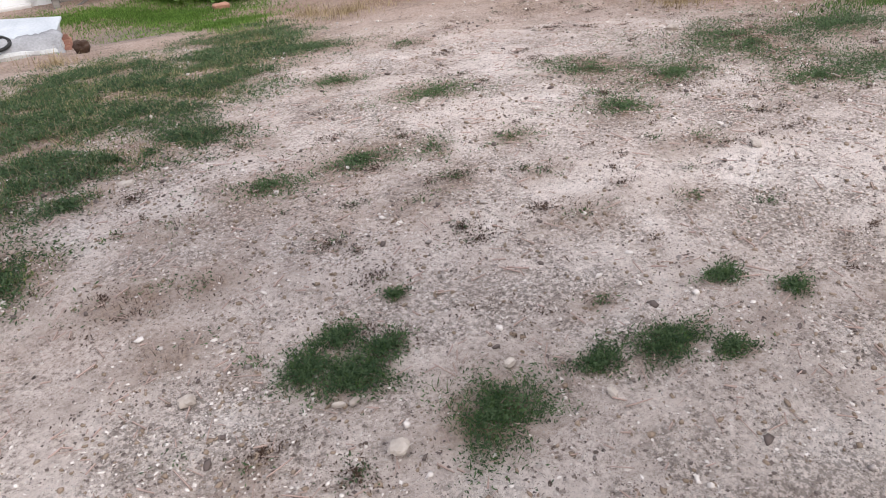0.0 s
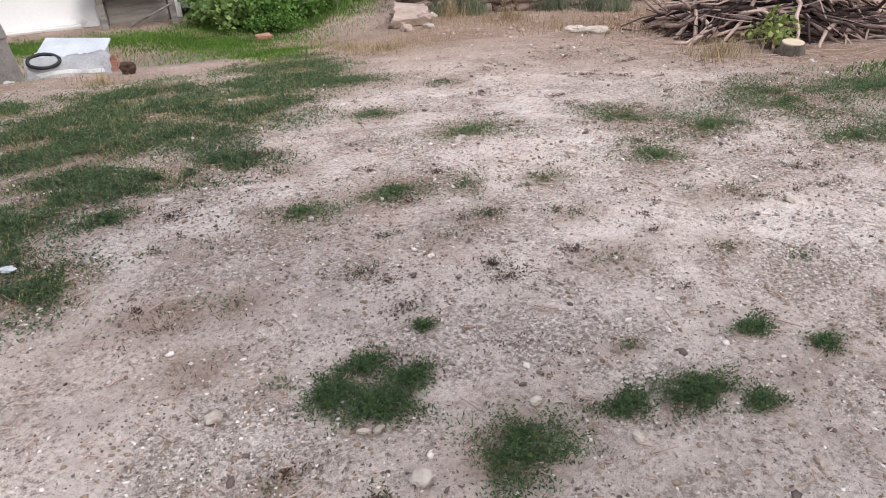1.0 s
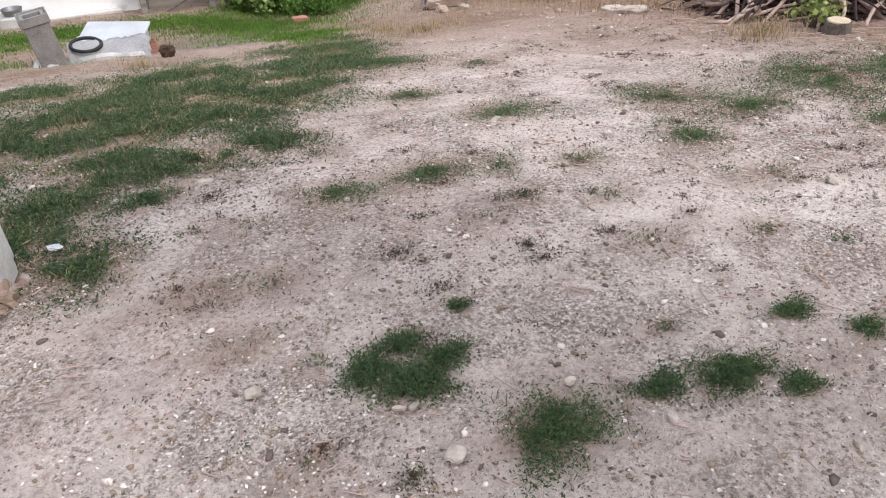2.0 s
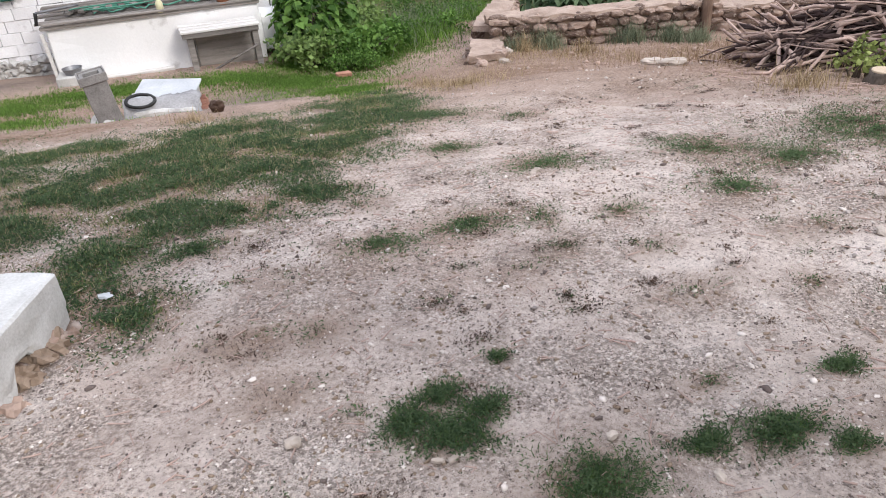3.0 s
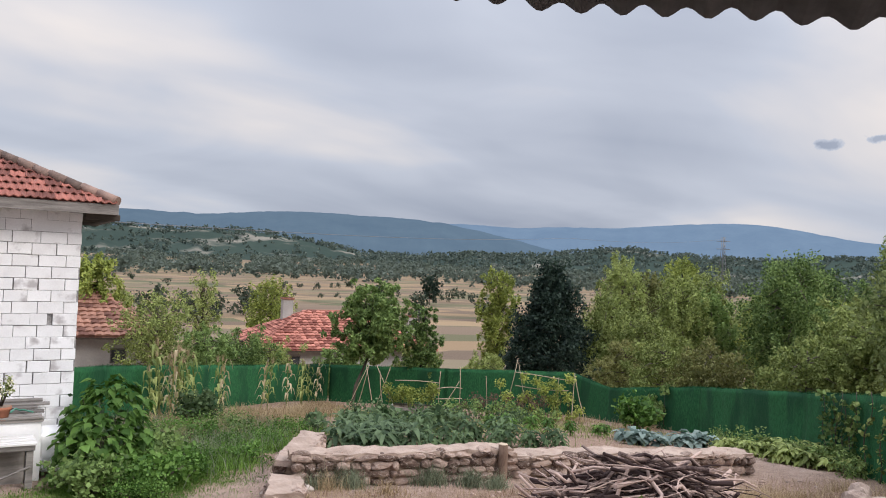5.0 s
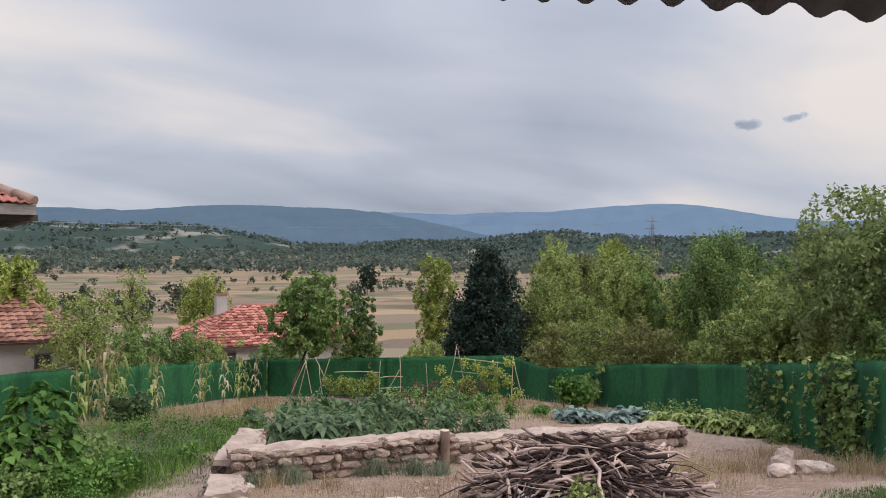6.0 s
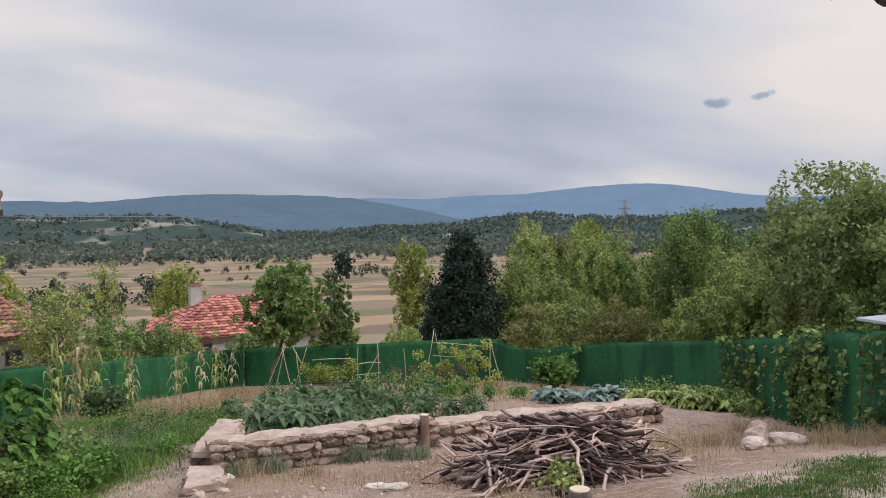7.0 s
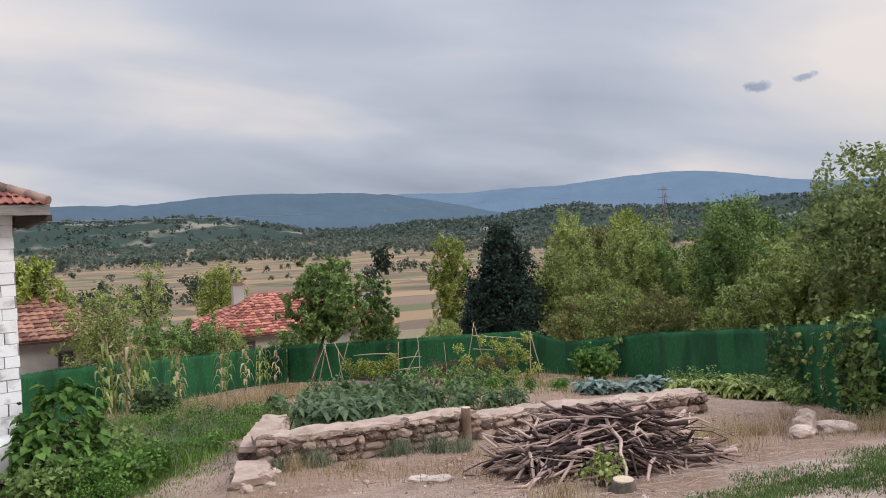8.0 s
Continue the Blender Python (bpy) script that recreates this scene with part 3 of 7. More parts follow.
def build_ground():
    turns, rings = 720, 250
    r = 0.25 * (4700 / 0.25) ** (np.arange(rings) / (rings - 1))
    a = np.arange(turns) * 2 * math.pi / turns
    x, y = 1.0 + np.outer(r, np.cos(a)).ravel(), -0.2 + np.outer(r, np.sin(a)).ravel()
    z = height(x, y)
    z[: turns * 120] = surface(x[: turns * 120], y[: turns * 120])
    x, y, z = np.append(x, 1.0), np.append(y, -0.2), np.append(z, height(1.0, -0.2))
    i, j = np.meshgrid(np.arange(rings - 1), np.arange(turns), indexing="ij")
    i, j = i.ravel(), j.ravel()
    k = (j + 1) % turns
    quads = np.column_stack([i * turns + j, (i + 1) * turns + j, (i + 1) * turns + k, i * turns + k])
    ob = mesh_of("ground", np.column_stack([x, y, z]), quads, ground_material(), smooth=True)
    fan = bmesh.new()
    fan.from_mesh(ob.data)
    fan.verts.ensure_lookup_table()
    for t in range(turns):
        fan.faces.new((fan.verts[t], fan.verts[(t + 1) % turns], fan.verts[len(x) - 1])).smooth = True
    fan.to_mesh(ob.data)
    fan.free()
    green = np.maximum.reduce([cover(x, y, NEAR_TUFTS, 0.8) * 0.9, cover(x, y, THIN_TUFTS, 0.45) * 0.62, cover(x, y, MID_PATCHES, 0.7) * 0.8, cover(x, y, LEFT_GRASS, 0.7) * 0.85, cover(x, y, YARD_GRASS, 0.6), cover(x, y, MEADOW, 0.5), cover(x, y, LAWN, 0.6) * 0.8])
    garden = np.maximum(np.clip((y + 0.2 * x - 12.5) / 2, 0, 1) * 0.75, cover(x, y, DRY, 0.7) * 0.85)
    green = np.maximum(green, garden)
    far = np.clip((np.hypot(x, y) - 45) / 30, 0, 1)
    land = ob.data.color_attributes.new("land", "FLOAT_COLOR", "POINT")
    land.data.foreach_set("color", np.column_stack([green, far, cover(x, y, MUD, 1.0) * 0.9, np.clip((y + 0.35 * x - 5.9) / 2.2, 0, 1)]).ravel())
    return tagged(ob, "dry dusty yard earth falling to tan valley fields", "ground", kind="structure")


build_ground()


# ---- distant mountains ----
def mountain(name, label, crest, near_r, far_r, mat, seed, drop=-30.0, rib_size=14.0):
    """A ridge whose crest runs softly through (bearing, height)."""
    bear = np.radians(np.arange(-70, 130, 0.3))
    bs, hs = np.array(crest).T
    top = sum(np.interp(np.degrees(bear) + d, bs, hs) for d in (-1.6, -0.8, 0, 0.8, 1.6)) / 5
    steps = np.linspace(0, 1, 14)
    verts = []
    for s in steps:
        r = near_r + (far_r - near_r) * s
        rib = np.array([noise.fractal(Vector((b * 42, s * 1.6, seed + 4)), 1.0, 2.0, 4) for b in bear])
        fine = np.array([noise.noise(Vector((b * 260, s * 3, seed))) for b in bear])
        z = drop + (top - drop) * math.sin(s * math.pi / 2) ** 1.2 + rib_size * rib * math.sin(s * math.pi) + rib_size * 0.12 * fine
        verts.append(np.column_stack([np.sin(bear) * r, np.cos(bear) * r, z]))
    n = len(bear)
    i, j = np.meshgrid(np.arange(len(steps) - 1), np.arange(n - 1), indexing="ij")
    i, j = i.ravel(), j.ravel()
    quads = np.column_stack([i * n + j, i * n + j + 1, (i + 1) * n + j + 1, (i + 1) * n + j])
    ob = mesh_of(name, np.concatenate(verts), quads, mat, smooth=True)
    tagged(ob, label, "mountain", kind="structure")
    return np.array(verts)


# Land colour plus a blue emission that paints in the haze of distance.
def haze_material(name, dark, colour, haze_glow, clearing=None):
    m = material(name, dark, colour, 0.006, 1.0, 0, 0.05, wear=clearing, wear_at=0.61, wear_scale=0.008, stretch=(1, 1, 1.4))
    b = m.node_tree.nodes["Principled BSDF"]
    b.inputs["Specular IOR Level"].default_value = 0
    b.inputs["Emission Color"].default_value, b.inputs["Emission Strength"].default_value = (*haze_glow, 1), 1.0
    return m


# The emission colour grows bluer and brighter with distance, as painted haze.
mountain("backdrop_1", "forested mountain ridge beyond the valley, blue haze as emission", ((-70, 120), (-10, 170), (5, 178), (11.4, 173), (15, 204), (20, 218), (23, 208), (26, 212), (30.4, 181), (34.7, 130), (38.5, 70), (43, 20), (60, 0), (130, 60)), 2500, 3700, haze_material("near_ridge", (0.018, 0.028, 0.03), (0.036, 0.05, 0.05), (0.072, 0.108, 0.168)), 3.3)
mountain("backdrop_2", "mountain ridge on the horizon, pale blue haze as emission", ((-70, 150), (0, 150), (28, 235), (31.7, 250), (34.3, 229), (38.7, 253), (42, 250), (45.6, 284), (51, 306), (54, 290), (58.1, 220), (62, 190), (70, 230), (85, 170), (130, 150)), 3700, 4650, haze_material("far_ridge", (0.02, 0.03, 0.035), (0.045, 0.06, 0.065), (0.115, 0.172, 0.27)), 8.1)
HILLS = mountain("backdrop_3", "low wooded hills with pale clearings across the valley, faint haze emission", ((-70, 30), (-5, 50), (5, 55), (11, 55), (15, 60), (18, 46), (21, 26), (24, 12), (28, 14), (31, 27), (34, 26), (37, 30), (40, 46), (43, 56), (47, 46), (51, 36), (55, 42), (58, 55), (63, 40), (80, 45), (130, 30)), 1250, 2000, haze_material("low_hills", (0.014, 0.022, 0.014), (0.034, 0.044, 0.03), (0.03, 0.044, 0.05), (0.2, 0.175, 0.14)), 5.7, -22, 7)




def hill_woods():
    """Woodland on the low hills, open along a few pale slopes."""
    gen = np.random.default_rng(64)
    rows, cols = HILLS.shape[:2]
    vs = []
    for _ in range(9000):
        i, j = gen.random() * (rows - 1.001), gen.random() * (cols - 1.001)
        p, q = int(i), int(j)
        fi, fj = i - p, j - q
        spot = (HILLS[p, q] * (1 - fi) + HILLS[p + 1, q] * fi) * (1 - fj) + (HILLS[p, q + 1] * (1 - fi) + HILLS[p + 1, q + 1] * fi) * fj
        bearing = math.degrees(math.atan2(spot[0], spot[1]))
        if not -12 < bearing < 75:
            continue
        open_slope = noise.noise(Vector((bearing * 0.32, i * 0.75, 11))) + 0.45 * noise.noise(Vector((bearing * 1.1, i * 1.6, 5)))
        if open_slope > (-0.12 if bearing < 24 and i < 10.5 else 0.33) and gen.random() < 0.93:
            continue
        h = gen.uniform(8, 16)
        c = spot + gen.normal(size=(4, 3)) * [h * 0.25, h * 0.25, h * 0.14] + [0, 0, h * 0.4]
        vs.append(spray(gen, c, h * 0.4, 16, h * 0.34, 1.2)[0])
    v = np.concatenate(vs)
    tagged(mesh_of("hill_woods", v, np.arange(len(v)).reshape(-1, 4), HAZED_WOOD), "dark haze-tinted woodland over the low hills across the valley", "woods", kind="stuff")


hill_woods()


# ---- the large house ----
WALL_X0, WALL_X1, WALL_Y = -7.2, 1.76, 14.0
WIN = (-1.31, 0.0, 1.45, 2.2)


def build_house():
    house = thing("block_house", "whitewashed concrete-block house with a red clay tile hip roof", "house", place=(0, 0, 0))
    x0, x1, y = WALL_X0, WALL_X1, WALL_Y
    wx0, wx1, wz0, wz1 = WIN
    # core of the front wall, in four pieces round the window's opening
    bm = bmesh.new()
    for a, b, c, d in ((x0, wx0, -0.3, 4.36), (wx1, x1 - 0.004, -0.3, 4.36), (wx0, wx1, -0.3, wz0), (wx0, wx1, wz1, 4.36)):
        box(bm, a, b, y + 0.045, y + 0.24, c, d)
    part("wall", bm, MORTAR, house, "front wall's grey mortar core")
    bm = bmesh.new()
    box(bm, x1 - 0.2, x1, y + 0.245, y + 8.0, -1.0, 4.36)
    box(bm, x0, x0 + 0.2, y + 0.245, y + 8.0, -1.0, 4.36)
    box(bm, x0, x1, y + 8.0, y + 8.2, -1.5, 4.36)
    part("wall", bm, PLASTER, house, "white side and rear walls")
    bm = boxed(x0 + 0.2, x1 - 0.2, y + 1.4, y + 1.5, 0.2, 4.3)
    part("inner_wall", bm, ROOM_SHADE, house, "inner wall behind the window, painted dark for the dim room")
    # stone footing
    rng = random.Random(5)
    x = x0
    while x < x1 - 0.05:
        w = rng.uniform(0.1, 0.3)
        for z in (-0.02, 0.12, 0.24):
            ob = part("footing_stone", boulder(rng.random() * 40, w * 1.25, 0.22, 0.17, 0.75, 2), CONCRETE, house)
            ob.location = (min(x + w / 2, x1 - 0.13), y + 0.02, z + rng.uniform(0.0, 0.06))
        x += w
    # window: red frame, closed leaf, open half with a curtain
    win = part("window", boxed(wx0 + 0.05, wx1 - 0.05, y + 0.2, y + 0.21, wz0 + 0.04, wz1 - 0.04), ROOM_SHADE, house, "small red-framed window, one half open")
    bm = bmesh.new()
    for a, b, c, d in ((wx0, wx0 + 0.05, wz0, wz1), (wx1 - 0.06, wx1, wz0, wz1), (wx0 + 0.05, wx1 - 0.06, wz1 - 0.06, wz1), (wx0 + 0.05, wx1 - 0.06, wz0, wz0 + 0.05)):
        box(bm, a, b, y - 0.03, y + 0.1, c, d, 0.006)
    part("frame", bm, RED_PAINT, win, "red painted wooden frame")
    part("shutter", boxed(wx0 + 0.055, wx0 + 0.64, y + 0.012, y + 0.04, wz0 + 0.055, wz1 - 0.065, 0.008), RED_PAINT, win, "closed red panel")
    part("mullion", boxed(wx0 + 0.64, wx0 + 0.7, y - 0.012, y + 0.07, wz0 + 0.052, wz1 - 0.062, 0.006), RED_PAINT, win)
    bm = bmesh.new()
    strip = [(wx0 + 0.71 + k * 0.0225, y + 0.115 + 0.008 * (k % 2)) for k in range(24)]
    low, high = [bm.verts.new((a, b, wz0 + 0.3)) for a, b in strip], [bm.verts.new((a, b, wz1 - 0.065)) for a, b in strip]
    for k in range(23):
        bm.faces.new((low[k], low[k + 1], high[k + 1], high[k]))
    part("curtain", bm, CURTAIN, win, "grey half-drawn curtain")
    # eaves: soffit, fascia, rafters
    e = 0.52
    part("soffit", boxed(x0 - e, x1 + e, y - e + 0.05, y + 8.2 + e, 4.362, 4.4), DARK_WOOD, house, "dark boarded soffit")
    fascia = boxed(x0 - e, x1 + e, y - e, y - e + 0.045, 4.34, 4.52, 0.006)
    part("fascia", fascia, GREY_WOOD, house, "weathered grey fascia board")
    part("fascia", boxed(x1 + e - 0.045, x1 + e, y - e + 0.047, y + 8.2 + e, 4.38, 4.5, 0.006), DARK_WOOD, house)
    for k in range(6):
        part("rafter_end", boxed(x1 + 0.02, x1 + e + 0.05, y - 0.3 + k * 0.9, y - 0.22 + k * 0.9, 4.25, 4.355, 0.008), DARK_WOOD, house)
    # hip roof: boarding below the tiles
    cx0, cx1, cy0, cy1, ez = x0 - e, x1 + e, y - e, y + 8.2 + e, 4.5
    rise = 0.43
    half = (cy1 - cy0) / 2
    rx0, rx1, rz = cx0 + half, cx1 - half, ez + half * rise
    if rx0 > rx1:
        rx0 = rx1 = (cx0 + cx1) / 2
    bm = bmesh.new()
    c = [bm.verts.new(v) for v in ((cx0, cy0, ez), (cx1, cy0, ez), (cx1, cy1, ez), (cx0, cy1, ez))]
    t0, t1 = bm.verts.new((rx0 - 0.01, cy0 + half, rz)), bm.verts.new((rx1 + 0.01, cy0 + half, rz))
    for f in ((c[0], c[1], t1, t0), (c[1], c[2], t1), (c[2], c[3], t0, t1), (c[3], c[0], t0), (c[3], c[2], c[1], c[0])):
        bm.faces.new(f)
    part("roof", bm, TILE, house, "red clay hip roof")
    # front slope tiles
    pitch = math.atan(rise)
    wide, course = 0.235, 0.33
    rows = int((half - 0.1) / (course * math.cos(pitch)))
    shape = tile_mesh(wide, course)
    loose = []
    for r in range(min(rows, 13)):
        run = 0.02 + r * course * math.cos(pitch)
        px = cx1 - run - wide * 0.6
        while px > max(cx0 + run, -6.2):
            m = pose(px, cy0 - 0.06 + run, ez + 0.035 + run * rise + rng.uniform(-0.006, 0.008), math.degrees(pitch) - 5 + rng.uniform(-1, 1), rng.uniform(-1.5, 1.5), rng.uniform(-1.2, 1.2))
            if px > -4.4 and r < 11:
                ob = new("tile", shape)
                ob.parent, ob.matrix_basis = house, m
            else:
                loose.append(m)
            px -= wide
    joined = bmesh.new()
    for m in loose:
        k = len(joined.verts)
        joined.from_mesh(shape)
        joined.verts.ensure_lookup_table()
        bmesh.ops.transform(joined, matrix=m, verts=joined.verts[k:])
    if loose:
        tagged(part("roof_tiles", joined, TILE, house), kind="stuff")
    # hip caps
    cap = bmesh.new()
    tube(cap, [Vector((0, -0.2, 0.0)), Vector((0, 0.0, 0.012)), Vector((0, 0.2, 0.03))], [0.095, 0.088, 0.075], 10)
    cap_me = bpy.data.meshes.new("hip_cap")
    cap.to_mesh(cap_me)
    cap.free()
    cap_me.materials.append(OLD_TILE)
    for k in range(17):
        run = 0.17 + k * 0.25
        ob = new("hip_cap", cap_me)
        ob.parent = house
        ob.matrix_basis = pose(cx1 - run, cy0 + run, ez + 0.055 + run * rise + rng.uniform(-0.01, 0.012), math.degrees(math.atan(rise / 1.414)), rng.uniform(-6, 6), 45 + rng.uniform(-4, 4))
    blocks(house)
    return house


def tile_mesh(wide, course):
    """One pan tile with two rolls and a lip."""
    n = 9
    prof = [(-wide * 0.54 + wide * 1.08 * k / (n - 1), 0.016 * math.cos(2 * math.pi * 2 * k / (n - 1)) + 0.012) for k in range(n)]
    length = course * 1.12
    top = [(px, s * length, pz) for s in (0, 1) for px, pz in prof]
    low = [(px, s * length, pz - 0.016) for s in (0, 1) for px, pz in prof]
    faces = []
    for k in range(n - 1):
        faces += [(k, k + 1, n + k + 1, n + k), (2 * n + k, 3 * n + k, 3 * n + k + 1, 2 * n + k + 1), (k, 2 * n + k, 2 * n + k + 1, k + 1)]
    me = bpy.data.meshes.new("tile")
    me.from_pydata(top + low, [], faces)
    me.materials.append(TILE)
    return me


def block_mesh(w, h):
    bm = boxed(-w / 2, w / 2, 0, 0.12, -h / 2, h / 2, 0.006)
    me = bpy.data.meshes.new("block")
    bm.to_mesh(me)
    bm.free()
    me.materials.append(BLOCK)
    return me


def blocks(house):
    """Courses of whitewashed blocks, a window's opening left free and a few holes between them."""
    rng = random.Random(11)
    wx0, wx1, wz0, wz1 = WIN
    long, tall = 0.4, 0.2
    full = {}
    spare = bmesh.new()
    for r in range(21):
        z0 = 0.2 + r * tall
        z1 = min(z0 + tall, 4.36)
        if z1 - z0 < 0.08:
            continue
        x = WALL_X1 - (0.0 if r % 2 else 0.2) - rng.uniform(0, 0.03)
        spans = [] if r % 2 else [(x, WALL_X1)]
        while x > WALL_X0:
            w = long * rng.uniform(0.86, 1.07)
            spans.append((max(x - w, WALL_X0), x))
            x -= w
        for a, b in spans:
            pieces = [(a, b, z0, z1)]
            if z0 < wz1 and z1 > wz0 and a < wx1 and b > wx0:
                pieces = []
                if a < wx0:
                    pieces.append((a, wx0, z0, z1))
                if b > wx1:
                    pieces.append((wx1, b, z0, z1))
                if z0 < wz0:
                    pieces.append((max(a, wx0), min(b, wx1), z0, wz0))
                if z1 > wz1:
                    pieces.append((max(a, wx0), min(b, wx1), wz1, z1))
            for p, q, c, d in pieces:
                if q - p < 0.03 or d - c < 0.03:
                    continue
                if r == 11 and any(p < h < q for h in (-2.6, -1.55, 0.37, 1.36)):
                    mid = min((-2.6, -1.55, 0.37, 1.36), key=lambda h: abs(h - (p + q) / 2))
                    halves = [(p, mid - 0.07, c, d), (mid + 0.07, q, c, d)]
                else:
                    halves = [(p, q, c, d)]
                for p, q, c, d in halves:
                    if q - p < 0.03:
                        continue
                    gap = rng.choice((0.003, 0.004, 0.006, 0.008, 0.012, 0.026))
                    w, h = round(q - p - gap, 2), round(d - c - rng.choice((0.003, 0.004, 0.006, 0.012)), 3)
                    m = pose((p + q) / 2 + rng.uniform(-0.002, 0.002), WALL_Y + rng.uniform(-0.009, 0.009), (c + d) / 2 + rng.uniform(-0.003, 0.003), rng.uniform(-0.6, 0.6), rng.uniform(-0.7, 0.7), rng.uniform(-0.6, 0.6))
                    if p > -3.4 and 0.1 < c < 4.0:
                        me = full.setdefault((w, h), None) or block_mesh(w, h)
                        full[(w, h)] = me
                        ob = new("block", me)
                        ob.parent, ob.matrix_basis = house, m
                    else:
                        box(spare, -w / 2, w / 2, 0, 0.12, -h / 2, h / 2, 0.0, m)
    tagged(part("block_rest", spare, BLOCK, house), kind="stuff")


build_house()


def on_ground(x, y, dz=0.0):
    return (x, y, float(height(x, y)) + dz)


# ---- green fence ----
FENCE_POST = material("dark_post", (0.015, 0.03, 0.022), (0.03, 0.05, 0.04), 6, 0.6, 0.1, 40)
def fence_run(points, seed, label):
    """A run of green-covered fencing: panels between steel posts, with an uneven top."""
    run = thing("fence", label, "fence", "garden fence", kind="")
    for k, (a, b) in enumerate(zip(points, points[1:])):
        (ax, ay, at), (bx, by, bt) = a, b
        n, rows = max(6, int(math.hypot(bx - ax, by - ay) / 0.12)), 10
        front, dx, dy = [], bx - ax, by - ay
        L = math.hypot(dx, dy)
        nx, ny = dy / L, -dx / L
        for s in (0, 1):
            for r in range(rows + 1):
                for i in range(n + 1):
                    f = i / n
                    px, py = ax + dx * f, ay + dy * f
                    g = float(height(px, py)) - 0.03
                    top = at + (bt - at) * f + 0.03 * noise.noise(Vector((f * L * 1.3, seed, k))) + 0.012 * noise.noise(Vector((f * L * 9, seed, k)))
                    z = g + (top - g) * r / rows
                    w = 0.035 * noise.noise(Vector((px * 1.5, py * 1.5, z * 1.2))) + 0.01 * noise.noise(Vector((px * 9, py * 9, z * 9))) - 0.04 * s
                    front.append((px + nx * w, py + ny * w, z))
        c, base = n + 1, (rows + 1) * (n + 1)
        faces = []
        for r in range(rows):
            for i in range(n):
                q = r * c + i
                faces += [(q, q + 1, q + c + 1, q + c), (base + q, base + q + c, base + q + c + 1, base + q + 1)]
        for i in range(n):
            q = rows * c + i
            faces.append((q, q + 1, base + q + 1, base + q))
        for e in (0, n):
            for r in range(rows):
                q = r * c + e
                faces.append((q, q + c, base + q + c, base + q))
        mesh_of("panel", front, faces, FENCE, run)
        # short bristles of the cover along the top edge
        rng = np.random.default_rng(seed * 10 + k)
        m = int(L * 130)
        f = rng.random(m)
        xy = np.column_stack([ax + dx * f, ay + dy * f])
        v, fc = blades(rng, xy, at + (bt - at) * f - 0.02, 0.06, 0.008, 0.8)
        tagged(mesh_of("bristles", v, fc, FENCE, run), kind="stuff")
        for f in np.arange(0, 0.99, 2.2 / L):
            px, py, t = ax + dx * f - nx * 0.07, ay + dy * f - ny * 0.07, at + (bt - at) * f
            g = float(height(px, py))
            part("post", rod((px, py, g - 0.2), (px, py, t - 0.03), 0.022), FENCE_POST, run, "thin dark post")
    return run


fence_run(((0.4, 18.8, 0.85), (2.83, 20.61, 0.71), (5.21, 23.32, 0.25), (8.56, 26.65, -0.31), (12.39, 29.59, -0.8)), 1, "green artificial-hedge fence behind the meadow and corn")
fence_run(((12.44, 29.55, -0.82), (16.3, 26.3, -0.62), (20.12, 22.8, -0.35)), 2, "green artificial-hedge fence behind the vegetable garden")
fence_run(((20.1, 22.74, -0.37), (19.52, 20.02, -0.47), (19.06, 15.48, 0.36), (17.11, 10.67, 1.12), (14.2, 6.38, 1.96), (12.6, 4.59, 2.34), (10.9, 2.0, 2.6)), 3, "green artificial-hedge fence hung with climbing vines")


